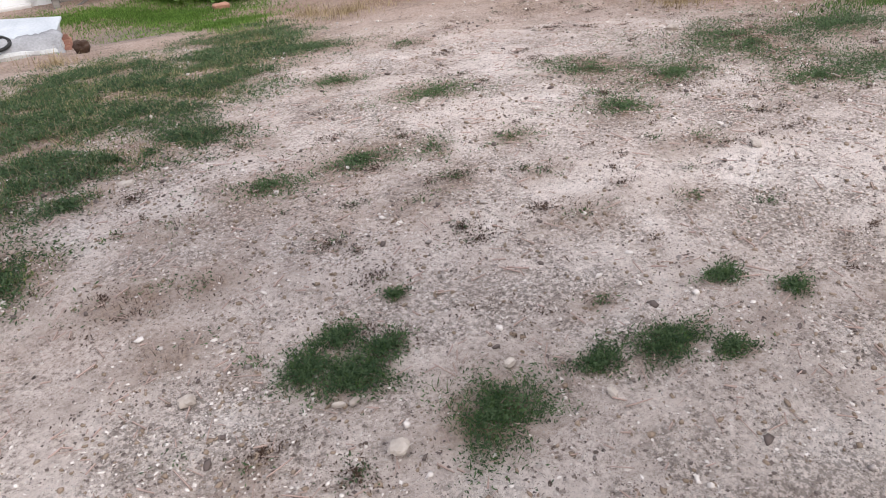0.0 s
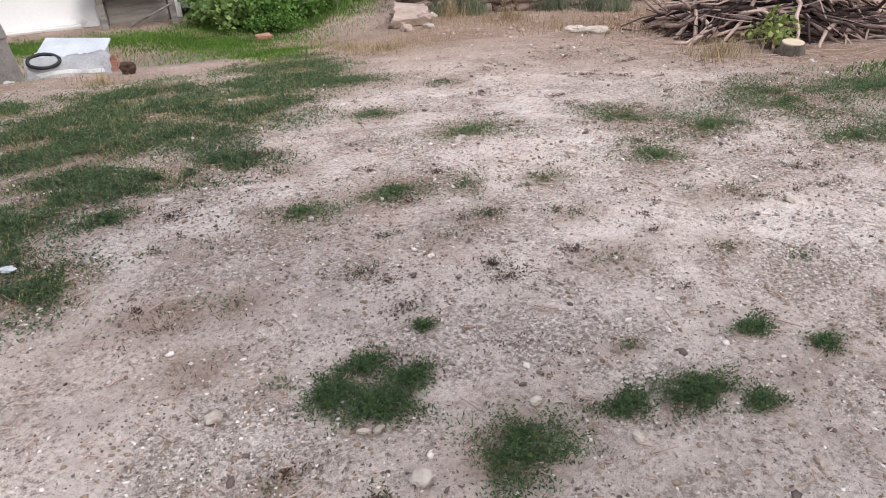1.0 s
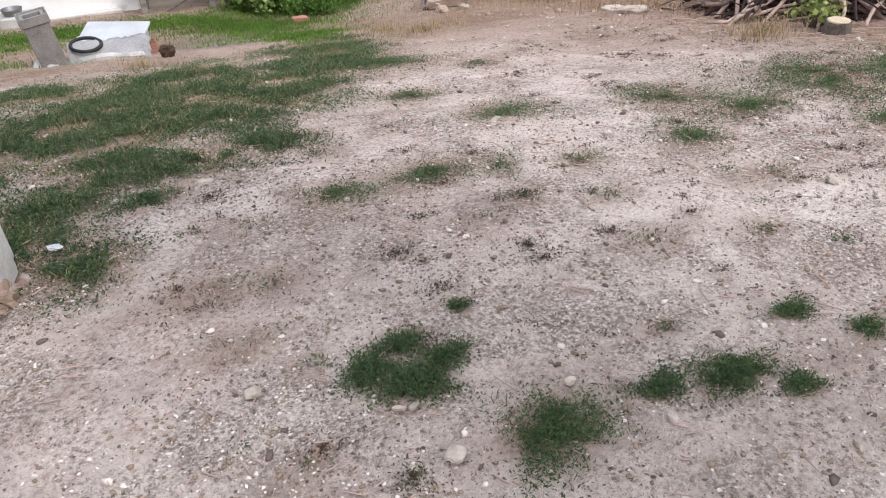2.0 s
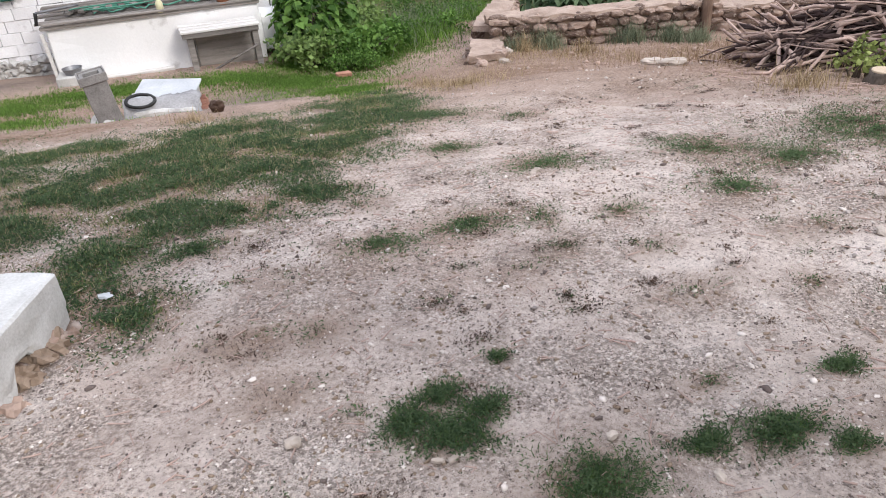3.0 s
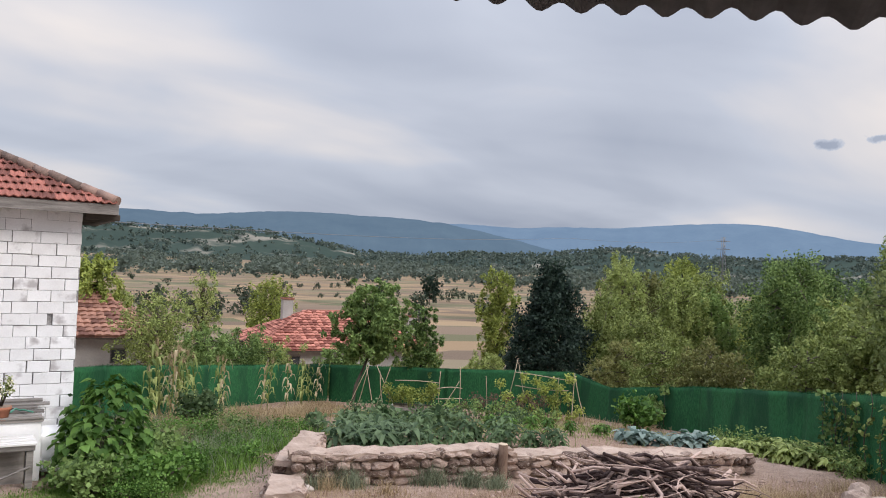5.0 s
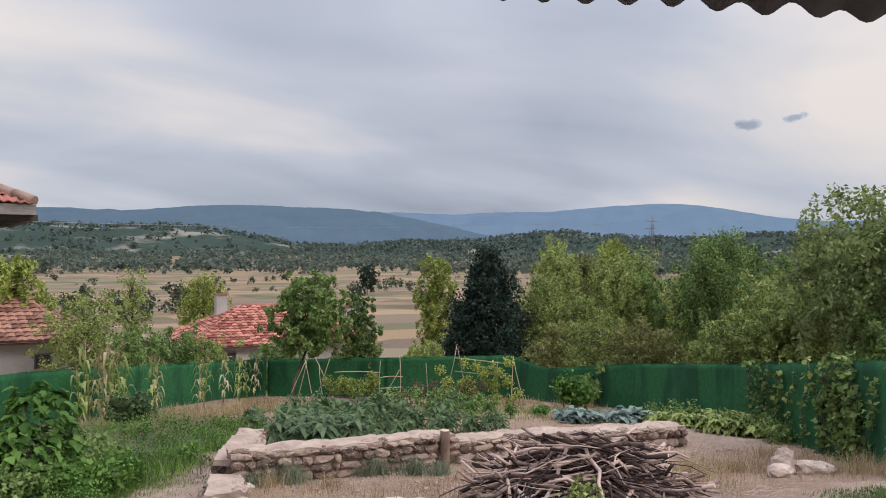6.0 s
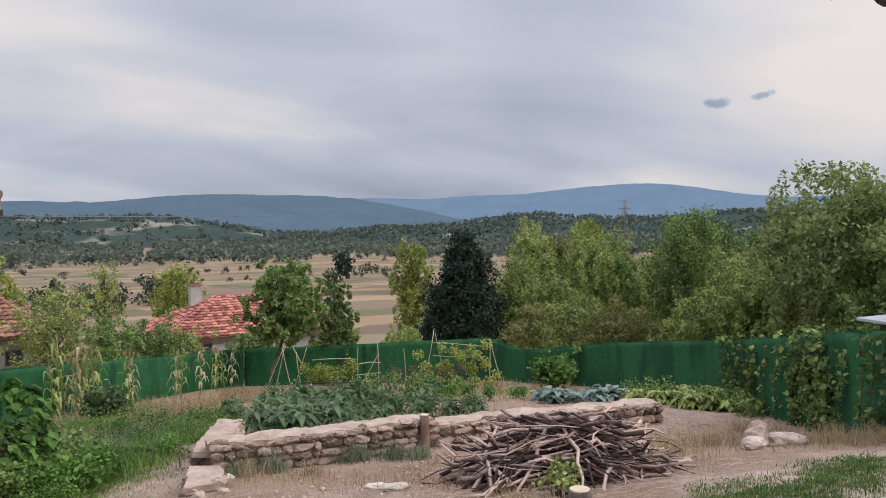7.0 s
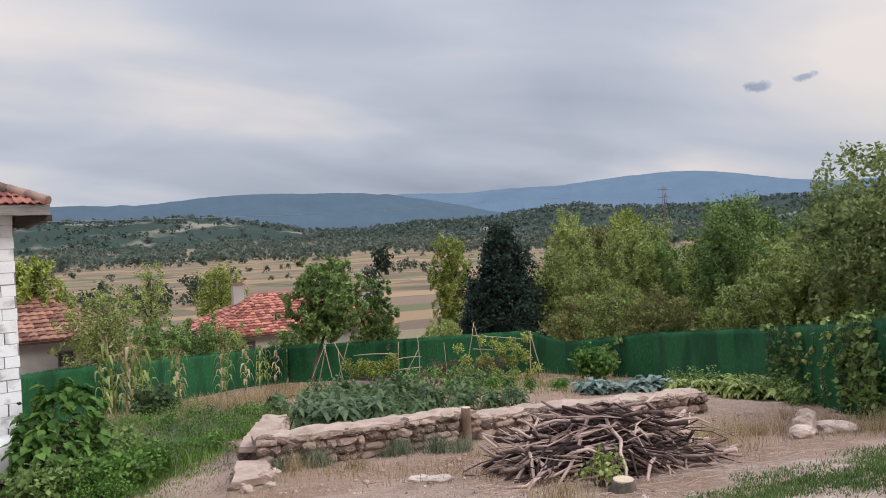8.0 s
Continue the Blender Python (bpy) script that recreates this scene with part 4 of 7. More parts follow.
# ---- low stone wall ----
def stone_wall():
    wall = thing("stone_wall", "low dry-laid fieldstone garden wall with rubble top", "stone wall")
    rng = random.Random(21)
    legs = (((4.75, 11.05), (8.4, 10.35), 0.5), ((8.4, 10.35), (13.15, 9.2), 0.38), ((4.75, 11.1), (6.0, 13.6), 0.38), ((4.1, 9.25), (4.62, 10.85), 0.13))
    variants = []
    for k in range(14):
        bm = boulder(k * 1.7 + 0.3, 1, 1, 1, 0.36, 2)
        me = bpy.data.meshes.new("stone")
        bm.to_mesh(me)
        bm.free()
        me.materials.append(STONE)
        variants.append(me)
    for leg, (a, b, tall) in enumerate(legs):
        a, b = Vector(a), Vector(b)
        d = b - a
        L, ang = d.length, math.atan2(d.y, d.x)
        nrm = Vector((d.y, -d.x)) / L
        core = bmesh.new()
        steps = int(L / 0.5)
        for k in range(steps):
            p, q = a + d * (0.04 + 0.92 * k / steps), a + d * (0.04 + 0.92 * (k + 1) / steps)
            mid = (p + q) / 2
            g = float(height(mid.x, mid.y))
            box(core, -L / steps / 2 - 0.01, L / steps / 2 + 0.01, -0.2, 0.2, g - 0.25, g + tall - 0.03 + 0.03 * noise.noise(Vector((k, leg, 0))), 0.0, Matrix.Translation((mid.x, mid.y, 0)) @ Matrix.Rotation(ang, 4, "Z"))
        bmesh.ops.subdivide_edges(core, edges=core.edges[:], cuts=4, use_grid_fill=True)
        rough_up(core, 0.16, 0.035, leg)
        part("core", core, EARTH, wall, "crumbling earth mortar")
        for side in (1, -1) if leg < 2 else (1, -1):
            z = 0.0
            course = 0
            while z < tall - 0.02:
                h = min(rng.uniform(0.11, 0.19), max(0.06, tall - z))
                s = rng.uniform(-0.1, 0.1)
                while s < L:
                    w = rng.choice((0.14, 0.18, 0.22, 0.27, 0.34)) * rng.uniform(0.85, 1.15)
                    if side == 1 or z + h > tall - 0.22:
                        p = a + d * (min(s + w / 2, L) / L) + nrm * side * 0.17
                        g = float(height(p.x, p.y))
                        ob = new("stone", rng.choice(variants))
                        ob.parent = wall
                        ob.matrix_basis = pose(p.x, p.y, g + z + h / 2 + rng.uniform(-0.015, 0.02), rng.uniform(-9, 9), rng.uniform(-12, 12), math.degrees(ang) + rng.choice((0, 180)) + rng.uniform(-8, 8)) @ Matrix.Diagonal((w * 1.16, 0.27 * rng.uniform(0.85, 1.1), h * rng.uniform(1.05, 1.22), 1))
                    s += w
                z += h
                course += 1
        # flat trodden-earth cap with a few pale stones set in it
        cap = bmesh.new()
        for k in range(steps):
            mid = a + d * ((k + 0.5) / steps)
            g = float(height(mid.x, mid.y))
            box(cap, -L / steps / 2 - 0.012, L / steps / 2 + 0.012, -0.24, 0.24, g + tall - 0.06, g + tall + 0.035, 0.0, Matrix.Translation((mid.x, mid.y, 0)) @ Matrix.Rotation(ang, 4, "Z"))
        bmesh.ops.subdivide_edges(cap, edges=cap.edges[:], cuts=5, use_grid_fill=True)
        part("earth_cap", rough_up(rough_up(cap, 0.3, 0.04, leg + 3), 0.08, 0.022, leg), CAP_EARTH, wall, "pale trodden earth on the wall's top")
        s = 0.0
        while s < L:
            w = rng.uniform(0.12, 0.34)
            if rng.random() < 0.4:
                p = a + d * (min(s + w / 2, L) / L) + nrm * rng.choice((-0.2, -0.1, 0.08, 0.17, 0.2))
                g = float(height(p.x, p.y))
                ob = new("cap_stone", rng.choice(variants))
                ob.parent = wall
                ob.matrix_basis = pose(p.x, p.y, g + tall + rng.uniform(-0.01, 0.02), rng.uniform(-8, 8), rng.uniform(-8, 8), math.degrees(ang) + rng.uniform(-30, 30)) @ Matrix.Diagonal((w * 1.05, rng.uniform(0.12, 0.26), rng.uniform(0.07, 0.13), 1))
            s += w * 0.9
    return wall


stone_wall()
STAKE_WOOD = material("weathered_stake", (0.09, 0.055, 0.04), (0.25, 0.17, 0.125), 8, 0.92, 0.8, 60, stretch=(1, 1, 0.25))
stake = thing("wooden_stake", "thick sawn-off wooden stake set against the stone wall", "stake", place=on_ground(8.15, 10.1))
part("stake_post", rod((0, 0, -0.15), (0.02, 0.02, 0.6), 0.09, 0.085, 10, 0.01), STAKE_WOOD, stake)
part("cut_top", rod((0.02, 0.02, 0.598), (0.02, 0.02, 0.61), 0.078, 0.074, 10), CUT_WOOD, stake, "pale sawn top")


def loose_stone(name, x, y, sx, sy, sz, seed, label, mat=PALE_STONE, group="", sink=0.3, turn=0):
    ob = part(name, boulder(seed, sx, sy, sz, 0.3, 3), mat)
    ob.matrix_basis = pose(x, y, float(height(x, y)) + sz * (0.5 - sink), 0, 0, turn)
    return tagged(ob, label, "stone", group)


BOULDER = material("pinkish_boulder", (0.2, 0.145, 0.115), (0.5, 0.395, 0.33), 6, 0.92, 0.9, 40, vary=0.2)
# stones that lead from the wall's corner along the bank
for k, (x, y, s) in enumerate(((4.75, 10.3, 0.26), (4.25, 10.55, 0.28), (3.95, 9.05, 0.24), (4.25, 9.0, 0.16), (3.9, 9.5, 0.15))):
    loose_stone("bank_stone", x, y, s, s * 0.75, s * 0.55, k + 5, "pale weathered fieldstone half sunk in the earth bank", STONE if k % 3 else PALE_STONE, "bank stones", 0.42, k * 47)
for k, (x, y, sx, sy, sz, t) in enumerate(((5.3, 6.95, 0.28, 0.13, 0.1, -35), (5.28, 6.5, 0.3, 0.13, 0.1, -20))):
    loose_stone("flat_stone", x, y, sx, sy, sz, k + 30, "flat pale stone slab lying on the earth mound", PALE_STONE, "flat stones", 0.3, t)
for k, (x, y, s, h) in enumerate(((11.06, 5.7, 0.4, 0.46), (10.66, 5.5, 0.44, 0.34), (10.9, 5.2, 0.5, 0.26), (10.2, 5.25, 0.42, 0.2), (11.26, 5.2, 0.3, 0.2), (9.95, 5.1, 0.26, 0.14))):
    loose_stone("boulder", x, y, s, s * 0.75, h, k + 50, "rough pinkish boulder among dry weeds by the fence", BOULDER, "boulders", 0.25, k * 65)


# ---- wood pile ----
def wood_pile():
    pile = thing("wood_pile", "heap of crooked dead branches stacked for firewood", "wood pile", place=on_ground(7.05, 5.7))
    rng = random.Random(8)
    kinds = []
    for k in range(16):
        bm = bmesh.new()
        L = rng.uniform(0.8, 1.5)
        pts, off, n = [], Vector((0, 0, 0)), 7
        for i in range(n):
            off = off + Vector((0, rng.uniform(-0.08, 0.08), rng.uniform(-0.065, 0.065)))
            pts.append(Vector((-L / 2 + L * i / (n - 1), 0, 0)) + off)
        r = rng.choice((0.009, 0.012, 0.016, 0.02, 0.027))
        tube(bm, pts, [r * (1 - 0.5 * i / n) for i in range(n)], 6)
        if k % 3 == 0:
            q = pts[4]
            tube(bm, [q, q + Vector((0.16, 0.1, 0.05)), q + Vector((0.36, 0.16, 0.12))], [r * 0.6, r * 0.45, r * 0.25], 5)
        me = bpy.data.meshes.new("branch")
        bm.to_mesh(me)
        bm.free()
        me.materials.append(STICK)
        kinds.append(me)
    axis = math.atan2(-1.35, 2.4)
    for k in range(300):
        s = rng.uniform(-1, 1)
        tall = 0.56 * max(0.0, 1 - abs(s) ** 2.2) + 0.05
        level = rng.random() ** 0.9
        h = tall * level
        across = rng.uniform(-1, 1) * 0.62 * (1 - level * 0.75)
        px, py = s * 0.98 * math.cos(axis) - across * math.sin(axis), s * 0.98 * math.sin(axis) + across * math.cos(axis)
        g = float(height(7.05 + px, 5.7 + py)) - float(height(7.05, 5.7))
        ob = new("branch", rng.choice(kinds))
        ob.parent = pile
        side = rng.choice((1, 1, 1, -1))
        steep = rng.uniform(-14, 14) + (18 * (1 if s < 0 else -1) * abs(s))
        ob.matrix_basis = pose(px, py, g + h + 0.04, rng.uniform(0, 360), -steep, math.degrees(axis) + rng.gauss(0, 36) + (180 if side < 0 else 0))
    for k in range(26):
        a = rng.uniform(0, 6.28)
        px, py = 0.9 * math.cos(a) * math.cos(axis) - 0.55 * math.sin(a) * math.sin(axis), 0.9 * math.cos(a) * math.sin(axis) + 0.55 * math.sin(a) * math.cos(axis)
        g = float(height(7.05 + px, 5.7 + py)) - float(height(7.05, 5.7))
        ob = new("branch", rng.choice(kinds))
        ob.parent = pile
        ob.matrix_basis = pose(px * 0.8, py * 0.8, g + 0.3, 0, rng.uniform(20, 38), math.degrees(math.atan2(py, px)) + rng.uniform(-12, 12))
    return pile


wood_pile()
stump = thing("tree_stump", "sawn tree stump with a pale cut face", "stump", place=on_ground(6.15, 4.6))
bm = bmesh.new()
tube(bm, [Vector((0, 0, -0.06)), Vector((0, 0, 0.02)), Vector((0.01, 0, 0.06)), Vector((0.01, 0, 0.11))], [0.15, 0.125, 0.11, 0.108], 14)
part("trunk_foot", rough_up(bm, 0.08, 0.02), BARK, stump)
part("cut_face", rod((0.01, 0, 0.106), (0.01, 0, 0.12), 0.1, 0.096, 16), CUT_WOOD, stump, "pale sawn face")


# ---- trees ----
LEAF_WALNUT = leaf_material("leaf_walnut", (0.085, 0.115, 0.036), (0.25, 0.3, 0.11))
LEAF_RUST = leaf_material("leaf_rust", (0.12, 0.125, 0.038), (0.32, 0.32, 0.115))
def tree(name, x, y, top, spread, leaf, label, seed, size=0.13, count=5000, stem=0.35, tips=46, lean=0.0, shape="round", base=None, clump=0.105, trunk_r=None):
    """A tapered trunk, limbs that fork, and a crown of many leaves round the limb ends."""
    rng, gen = random.Random(seed), np.random.default_rng(seed)
    g = float(height(x, y)) if base is None else base
    tall = top - g
    ob = thing(name, label, "tree" if "tree" in name else "bush", place=(x, y, g))
    r0 = trunk_r or 0.02 + tall * 0.016
    bm = bmesh.new()
    fork = Vector((lean, 0, tall * stem))
    tube(bm, [Vector((0, 0, -0.2)), Vector((lean * 0.2, 0.02, tall * stem * 0.4)), fork], [r0 * 1.25, r0, r0 * 0.8], 8)
    ends = []
    for k in range(tips):
        a = k * 2.4 + rng.uniform(-0.4, 0.4)
        f = (k + 0.5) / tips
        if shape == "egg":
            zf, rad = stem + (0.985 - stem) * f, spread * (1 - f ** 2.0) ** 0.9 * rng.uniform(0.7, 1.05) * min(1.0, 0.72 + 2.2 * f)
        elif shape == "cone":
            zf, rad = stem + (0.97 - stem) * f, spread * (1 - f) ** 0.75 * rng.uniform(0.75, 1.0)
        elif shape == "column":
            zf, rad = stem + (0.98 - stem) * f, spread * math.sin(math.pi * (0.12 + 0.8 * f)) ** 0.7 * rng.uniform(0.3, 1.15)
        else:
            zf, rad = stem * 0.95 + (0.97 - stem * 0.95) * f, spread * math.sin(math.pi * (0.16 + 0.76 * f)) ** 0.6 * rng.uniform(0.45, 1.12)
        end = Vector((lean * 1.2 + math.cos(a) * rad, math.sin(a) * rad, tall * zf))
        ends.append(end)
        if k % 2 == 0:
            root = Vector((lean, 0, max(tall * stem * 0.8, min(end.z * 0.75, tall * 0.8))))
            start = fork.lerp(Vector((lean * 1.1, 0, tall * 0.85)), max(0.0, min(1.0, (root.z - fork.z) / (tall * 0.5))))
            mid = start.lerp(end, 0.5) + Vector((0, 0, 0.05 * tall * (1 if shape != "egg" else -0.2)))
            tube(bm, [start, mid, end], [r0 * 0.42, r0 * 0.24, r0 * 0.08], 5)
    tube(bm, [fork, Vector((lean * 1.1, 0, tall * 0.7)), Vector((lean * 1.2, 0, tall * 0.93))], [r0 * 0.75, r0 * 0.4, r0 * 0.1], 6)
    part("trunk", bm, BARK, ob)
    # small uneven sprays round each limb end, and a thinner filling within
    sprays = []
    for e in ends:
        for _ in range(4):
            sprays.append(e + Vector((rng.gauss(0, 1), rng.gauss(0, 1), rng.gauss(0, 1.1))) * spread * 0.13)
    inner = [e * 0.62 + Vector((lean, 0, tall * 0.5)) * 0.38 for e in ends]
    tallness = 1.9 if shape == "column" else 1.0
    v, f = spray(gen, [tuple(e) for e in sprays], spread * clump * 1.15, int(count * 1.6), size * 0.62, 2.0, 0.7, tallness)
    v2, f2 = spray(gen, [tuple(e) for e in inner], spread * clump * 2.0, int(count * 0.45), size * 0.7, 2.0, 0.5)
    v, f = np.concatenate([v, v2]), np.concatenate([f, f2 + len(v)])
    mesh_of("crown", v, f, leaf, ob)
    return ob


tree("walnut_tree", 12.2, 26.4, 2.75, 1.3, LEAF, "young leafy green tree with a slim leaning trunk", 31, 0.13, 7000, 0.4, 66, 0.6, trunk_r=0.06)
tree("fruit_tree", 15.7, 27.6, 1.9, 1.0, LEAF, "small green fruit tree beside the fence", 32, 0.12, 2600, 0.3, 36)
tree("conifer_tree", 26.7, 32.9, 3.75, 2.35, LEAF_CONIFER, "dense dark blue-green conifer behind the fence", 33, 0.17, 15000, 0.08, 120, shape="egg", clump=0.17)
tree("poplar_tree", 30.5, 44.0, 3.4, 1.5, LEAF_YELLOW, "yellowing slender poplar beyond the garden", 34, 0.17, 5000, 0.2, 70, shape="column")
tree("poplar_tree", 37.0, 38.5, 4.6, 1.7, LEAF_OLIVE, "olive-green slender poplar beyond the garden", 35, 0.15, 7000, 0.15, 70, shape="column")
tree("poplar_tree", 41.5, 37.0, 4.8, 1.7, LEAF_YELLOW, "yellow-topped poplar beyond the garden", 36, 0.16, 6500, 0.15, 70, shape="column")
tree("poplar_tree", 33.5, 34.5, 3.9, 1.9, LEAF_OLIVE, "loose olive-green poplar beyond the garden", 53, 0.15, 7000, 0.12, 70, shape="column")
tree("willow_tree", 33.0, 29.5, 3.2, 2.0, LEAF_OLIVE, "olive-green bushy willow behind the fence", 37, 0.13, 11000, 0.1, 100, shape="column")
tree("willow_tree", 33.0, 22.3, 4.5, 2.5, LEAF, "tall feathery green willow behind the fence", 38, 0.13, 15000, 0.1, 120, shape="column")
tree("willow_tree", 26.5, 25.8, 1.6, 1.7, LEAF_OLIVE, "low olive-green willow behind the fence", 41, 0.12, 8000, 0.08, 80)
tree("willow_tree", 31.0, 17.5, 2.8, 2.1, LEAF_OLIVE, "bushy olive willow behind the fence", 42, 0.13, 10000, 0.08, 90)
tree("poplar_tree", 43.0, 27.5, 4.4, 2.0, LEAF_DARK, "dark green poplar far behind the fence", 54, 0.17, 7000, 0.12, 70, shape="column")
tree("poplar_tree", 44.0, 22.5, 5.0, 2.4, LEAF_DARK, "tall dark green poplar far behind the fence", 55, 0.17, 8000, 0.12, 80, shape="column")
tree("walnut_tree", 22.6, 9.2, 5.3, 2.7, LEAF_WALNUT, "large spreading walnut tree behind the fence", 39, 0.13, 15000, 0.3, 110, trunk_r=0.15, clump=0.12)
tree("walnut_tree", 24.5, 13.4, 2.7, 2.1, LEAF_OLIVE, "rounded walnut tree behind the fence", 40, 0.13, 9000, 0.2, 80)
tree("walnut_tree", 19.5, 4.4, 4.6, 2.3, LEAF_WALNUT, "leafy walnut tree beyond the fence's end", 47, 0.13, 9500, 0.3, 80)
tree("poplar_tree", 3.2, 35.0, 3.3, 1.5, LEAF_YELLOW, "yellow-green poplar beside the grey outbuilding", 43, 0.16, 6500, 0.2, 66, shape="column")
tree("plum_tree", 5.4, 29.5, 2.1, 1.5, LEAF_OLIVE, "sparse plum tree with thin twigs before the outbuilding", 44, 0.09, 4200, 0.3, 70)
tree("poplar_tree", 17.5, 56.0, 1.6, 2.2, LEAF_YELLOW, "yellow-green poplar behind the red-roofed house", 45, 0.18, 4500, 0.2, 60, shape="column")
tree("poplar_tree", 13.6, 62.0, 2.0, 1.6, LEAF_OLIVE, "thin olive poplar behind the red-roofed house", 56, 0.16, 1800, 0.3, 50, shape="column")
tree("willow_tree", 37.5, 31.5, 3.6, 2.2, LEAF_OLIVE, "feathery olive willow beyond the garden", 57, 0.14, 9000, 0.1, 90, shape="column")
tree("willow_tree", 37.0, 25.5, 3.6, 2.2, LEAF_YELLOW, "feathery yellow-green willow beyond the garden", 58, 0.14, 8000, 0.1, 90, shape="column")
tree("willow_tree", 38.5, 17.5, 4.2, 2.6, LEAF, "broad green willow beyond the fence", 59, 0.15, 9000, 0.1, 90, shape="column")
belt = random.Random(90)
for k in range(12):
    b, r = radians(43.5 + 2.4 * k + belt.uniform(-0.6, 0.6)), 44 + (k * 5) % 14
    leaf, text = ((LEAF_OLIVE, "olive"), (LEAF, "green"), (LEAF_YELLOW, "yellowing"), (LEAF_RUST, "browning"))[(k * 3) % 4]
    tree("poplar_tree", math.sin(b) * r, math.cos(b) * r, belt.uniform(2.0, 4.4), belt.uniform(1.4, 2.1), leaf, text + " loose-crowned poplar in the tree belt beyond the garden", 600 + k, 0.16, 5200, 0.1, 70, shape="column")
for k, (x, y, top, spread, leaf, text) in enumerate(((8.8, 31.0, 0.4, 1.6, LEAF, "green hedge bush behind the fence"), (10.8, 33.0, -0.3, 1.5, LEAF_OLIVE, "olive hedge bush behind the fence"), (14.2, 32.6, -0.6, 1.4, LEAF, "green hedge bush before the red-roofed house"), (18.6, 33.0, -0.5, 1.5, LEAF_OLIVE, "olive hedge bush before the red-roofed house"), (23.2, 21.0, 1.0, 1.6, LEAF_OLIVE, "mixed hedge bush close behind the fence"), (21.3, 17.0, 1.3, 1.4, LEAF_RUST, "browning hedge bush close behind the fence"), (22.0, 14.0, 1.7, 1.5, LEAF_OLIVE, "olive hedge bush close behind the fence"), (22.6, 33.0, -1.2, 1.5, LEAF_OLIVE, "low scrub bush behind the garden fence"), (24.0, 24.0, 0.6, 1.5, LEAF_RUST, "yellow-brown hedge bush close behind the fence"), (6.9, 28.3, 0.7, 1.2, LEAF, "green hedge bush beside the plum tree"), (20.4, 8.4, 2.3, 1.4, LEAF, "green hedge bush under the walnut tree"))):
    tree("hedge_bush", x, y, top, spread, leaf, text, 500 + k, 0.1, 5200, 0.06, 60)


# ---- far woods ----
def far_woods():
    """Hedge lines and groups of trees in the valley's fields, and a wooded belt at the foot of the hills."""
    rng = np.random.default_rng(77)
    spots = []
    for _ in range(15):
        b, r, length = math.radians(rng.uniform(-8, 80)), 230 + 450 * rng.random() ** 0.7, rng.uniform(60, 260)
        turn = b + math.radians(90 + rng.uniform(-9, 9))
        for s in np.arange(-length / 2, length / 2, 3.2 + r * 0.004):
            if rng.random() < 0.7 and noise.noise(Vector((s * 0.03, r, 0))) > -0.2:
                spots.append((math.sin(b) * r + math.sin(turn) * s + rng.normal() * 1.2, math.cos(b) * r + math.cos(turn) * s + rng.normal() * 1.2, r, rng.uniform(1.0, 2.6) + (4.5 * rng.random() if rng.random() < 0.16 else 0)))
    for _ in range(40):
        b, r = math.radians(rng.uniform(-8, 80)), rng.uniform(140, 640)
        for _ in range(int(rng.integers(1, 6))):
            spots.append((math.sin(b) * r + rng.normal() * 7, math.cos(b) * r + rng.normal() * 7, r, rng.uniform(3.5, 8.5)))
    for _ in range(3400):
        b, r = math.radians(rng.uniform(-12, 85)), 610 + 840 * rng.random() ** 0.8
        x, y = math.sin(b) * r, math.cos(b) * r
        if noise.noise(Vector((math.degrees(b) * 0.12, r * 0.011, 2))) + 0.4 * noise.noise(Vector((x * 0.02, y * 0.02, 3))) > -0.14:
            spots.append((x, y, r, rng.uniform(7, 15)))
    for near, mat, text in ((True, FAR_WOOD, "scattered dark trees and hedges between the valley's fields"), (False, HAZED_WOOD, "haze-tinted belt of woodland at the foot of the hills")):
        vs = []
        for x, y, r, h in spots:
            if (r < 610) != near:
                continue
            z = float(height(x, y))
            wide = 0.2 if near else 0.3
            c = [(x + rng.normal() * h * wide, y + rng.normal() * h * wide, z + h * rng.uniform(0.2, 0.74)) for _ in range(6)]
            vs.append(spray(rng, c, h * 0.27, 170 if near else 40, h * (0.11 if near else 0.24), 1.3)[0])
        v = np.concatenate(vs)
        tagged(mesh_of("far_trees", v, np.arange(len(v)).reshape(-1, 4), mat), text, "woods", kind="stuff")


far_woods()
lone = tree("field_tree", 143.7, 263.6, -2.2, 4.2, LEAF_CONIFER, "lone dark round tree in a tan field", 60, 0.7, 1500, 0.2, 40)


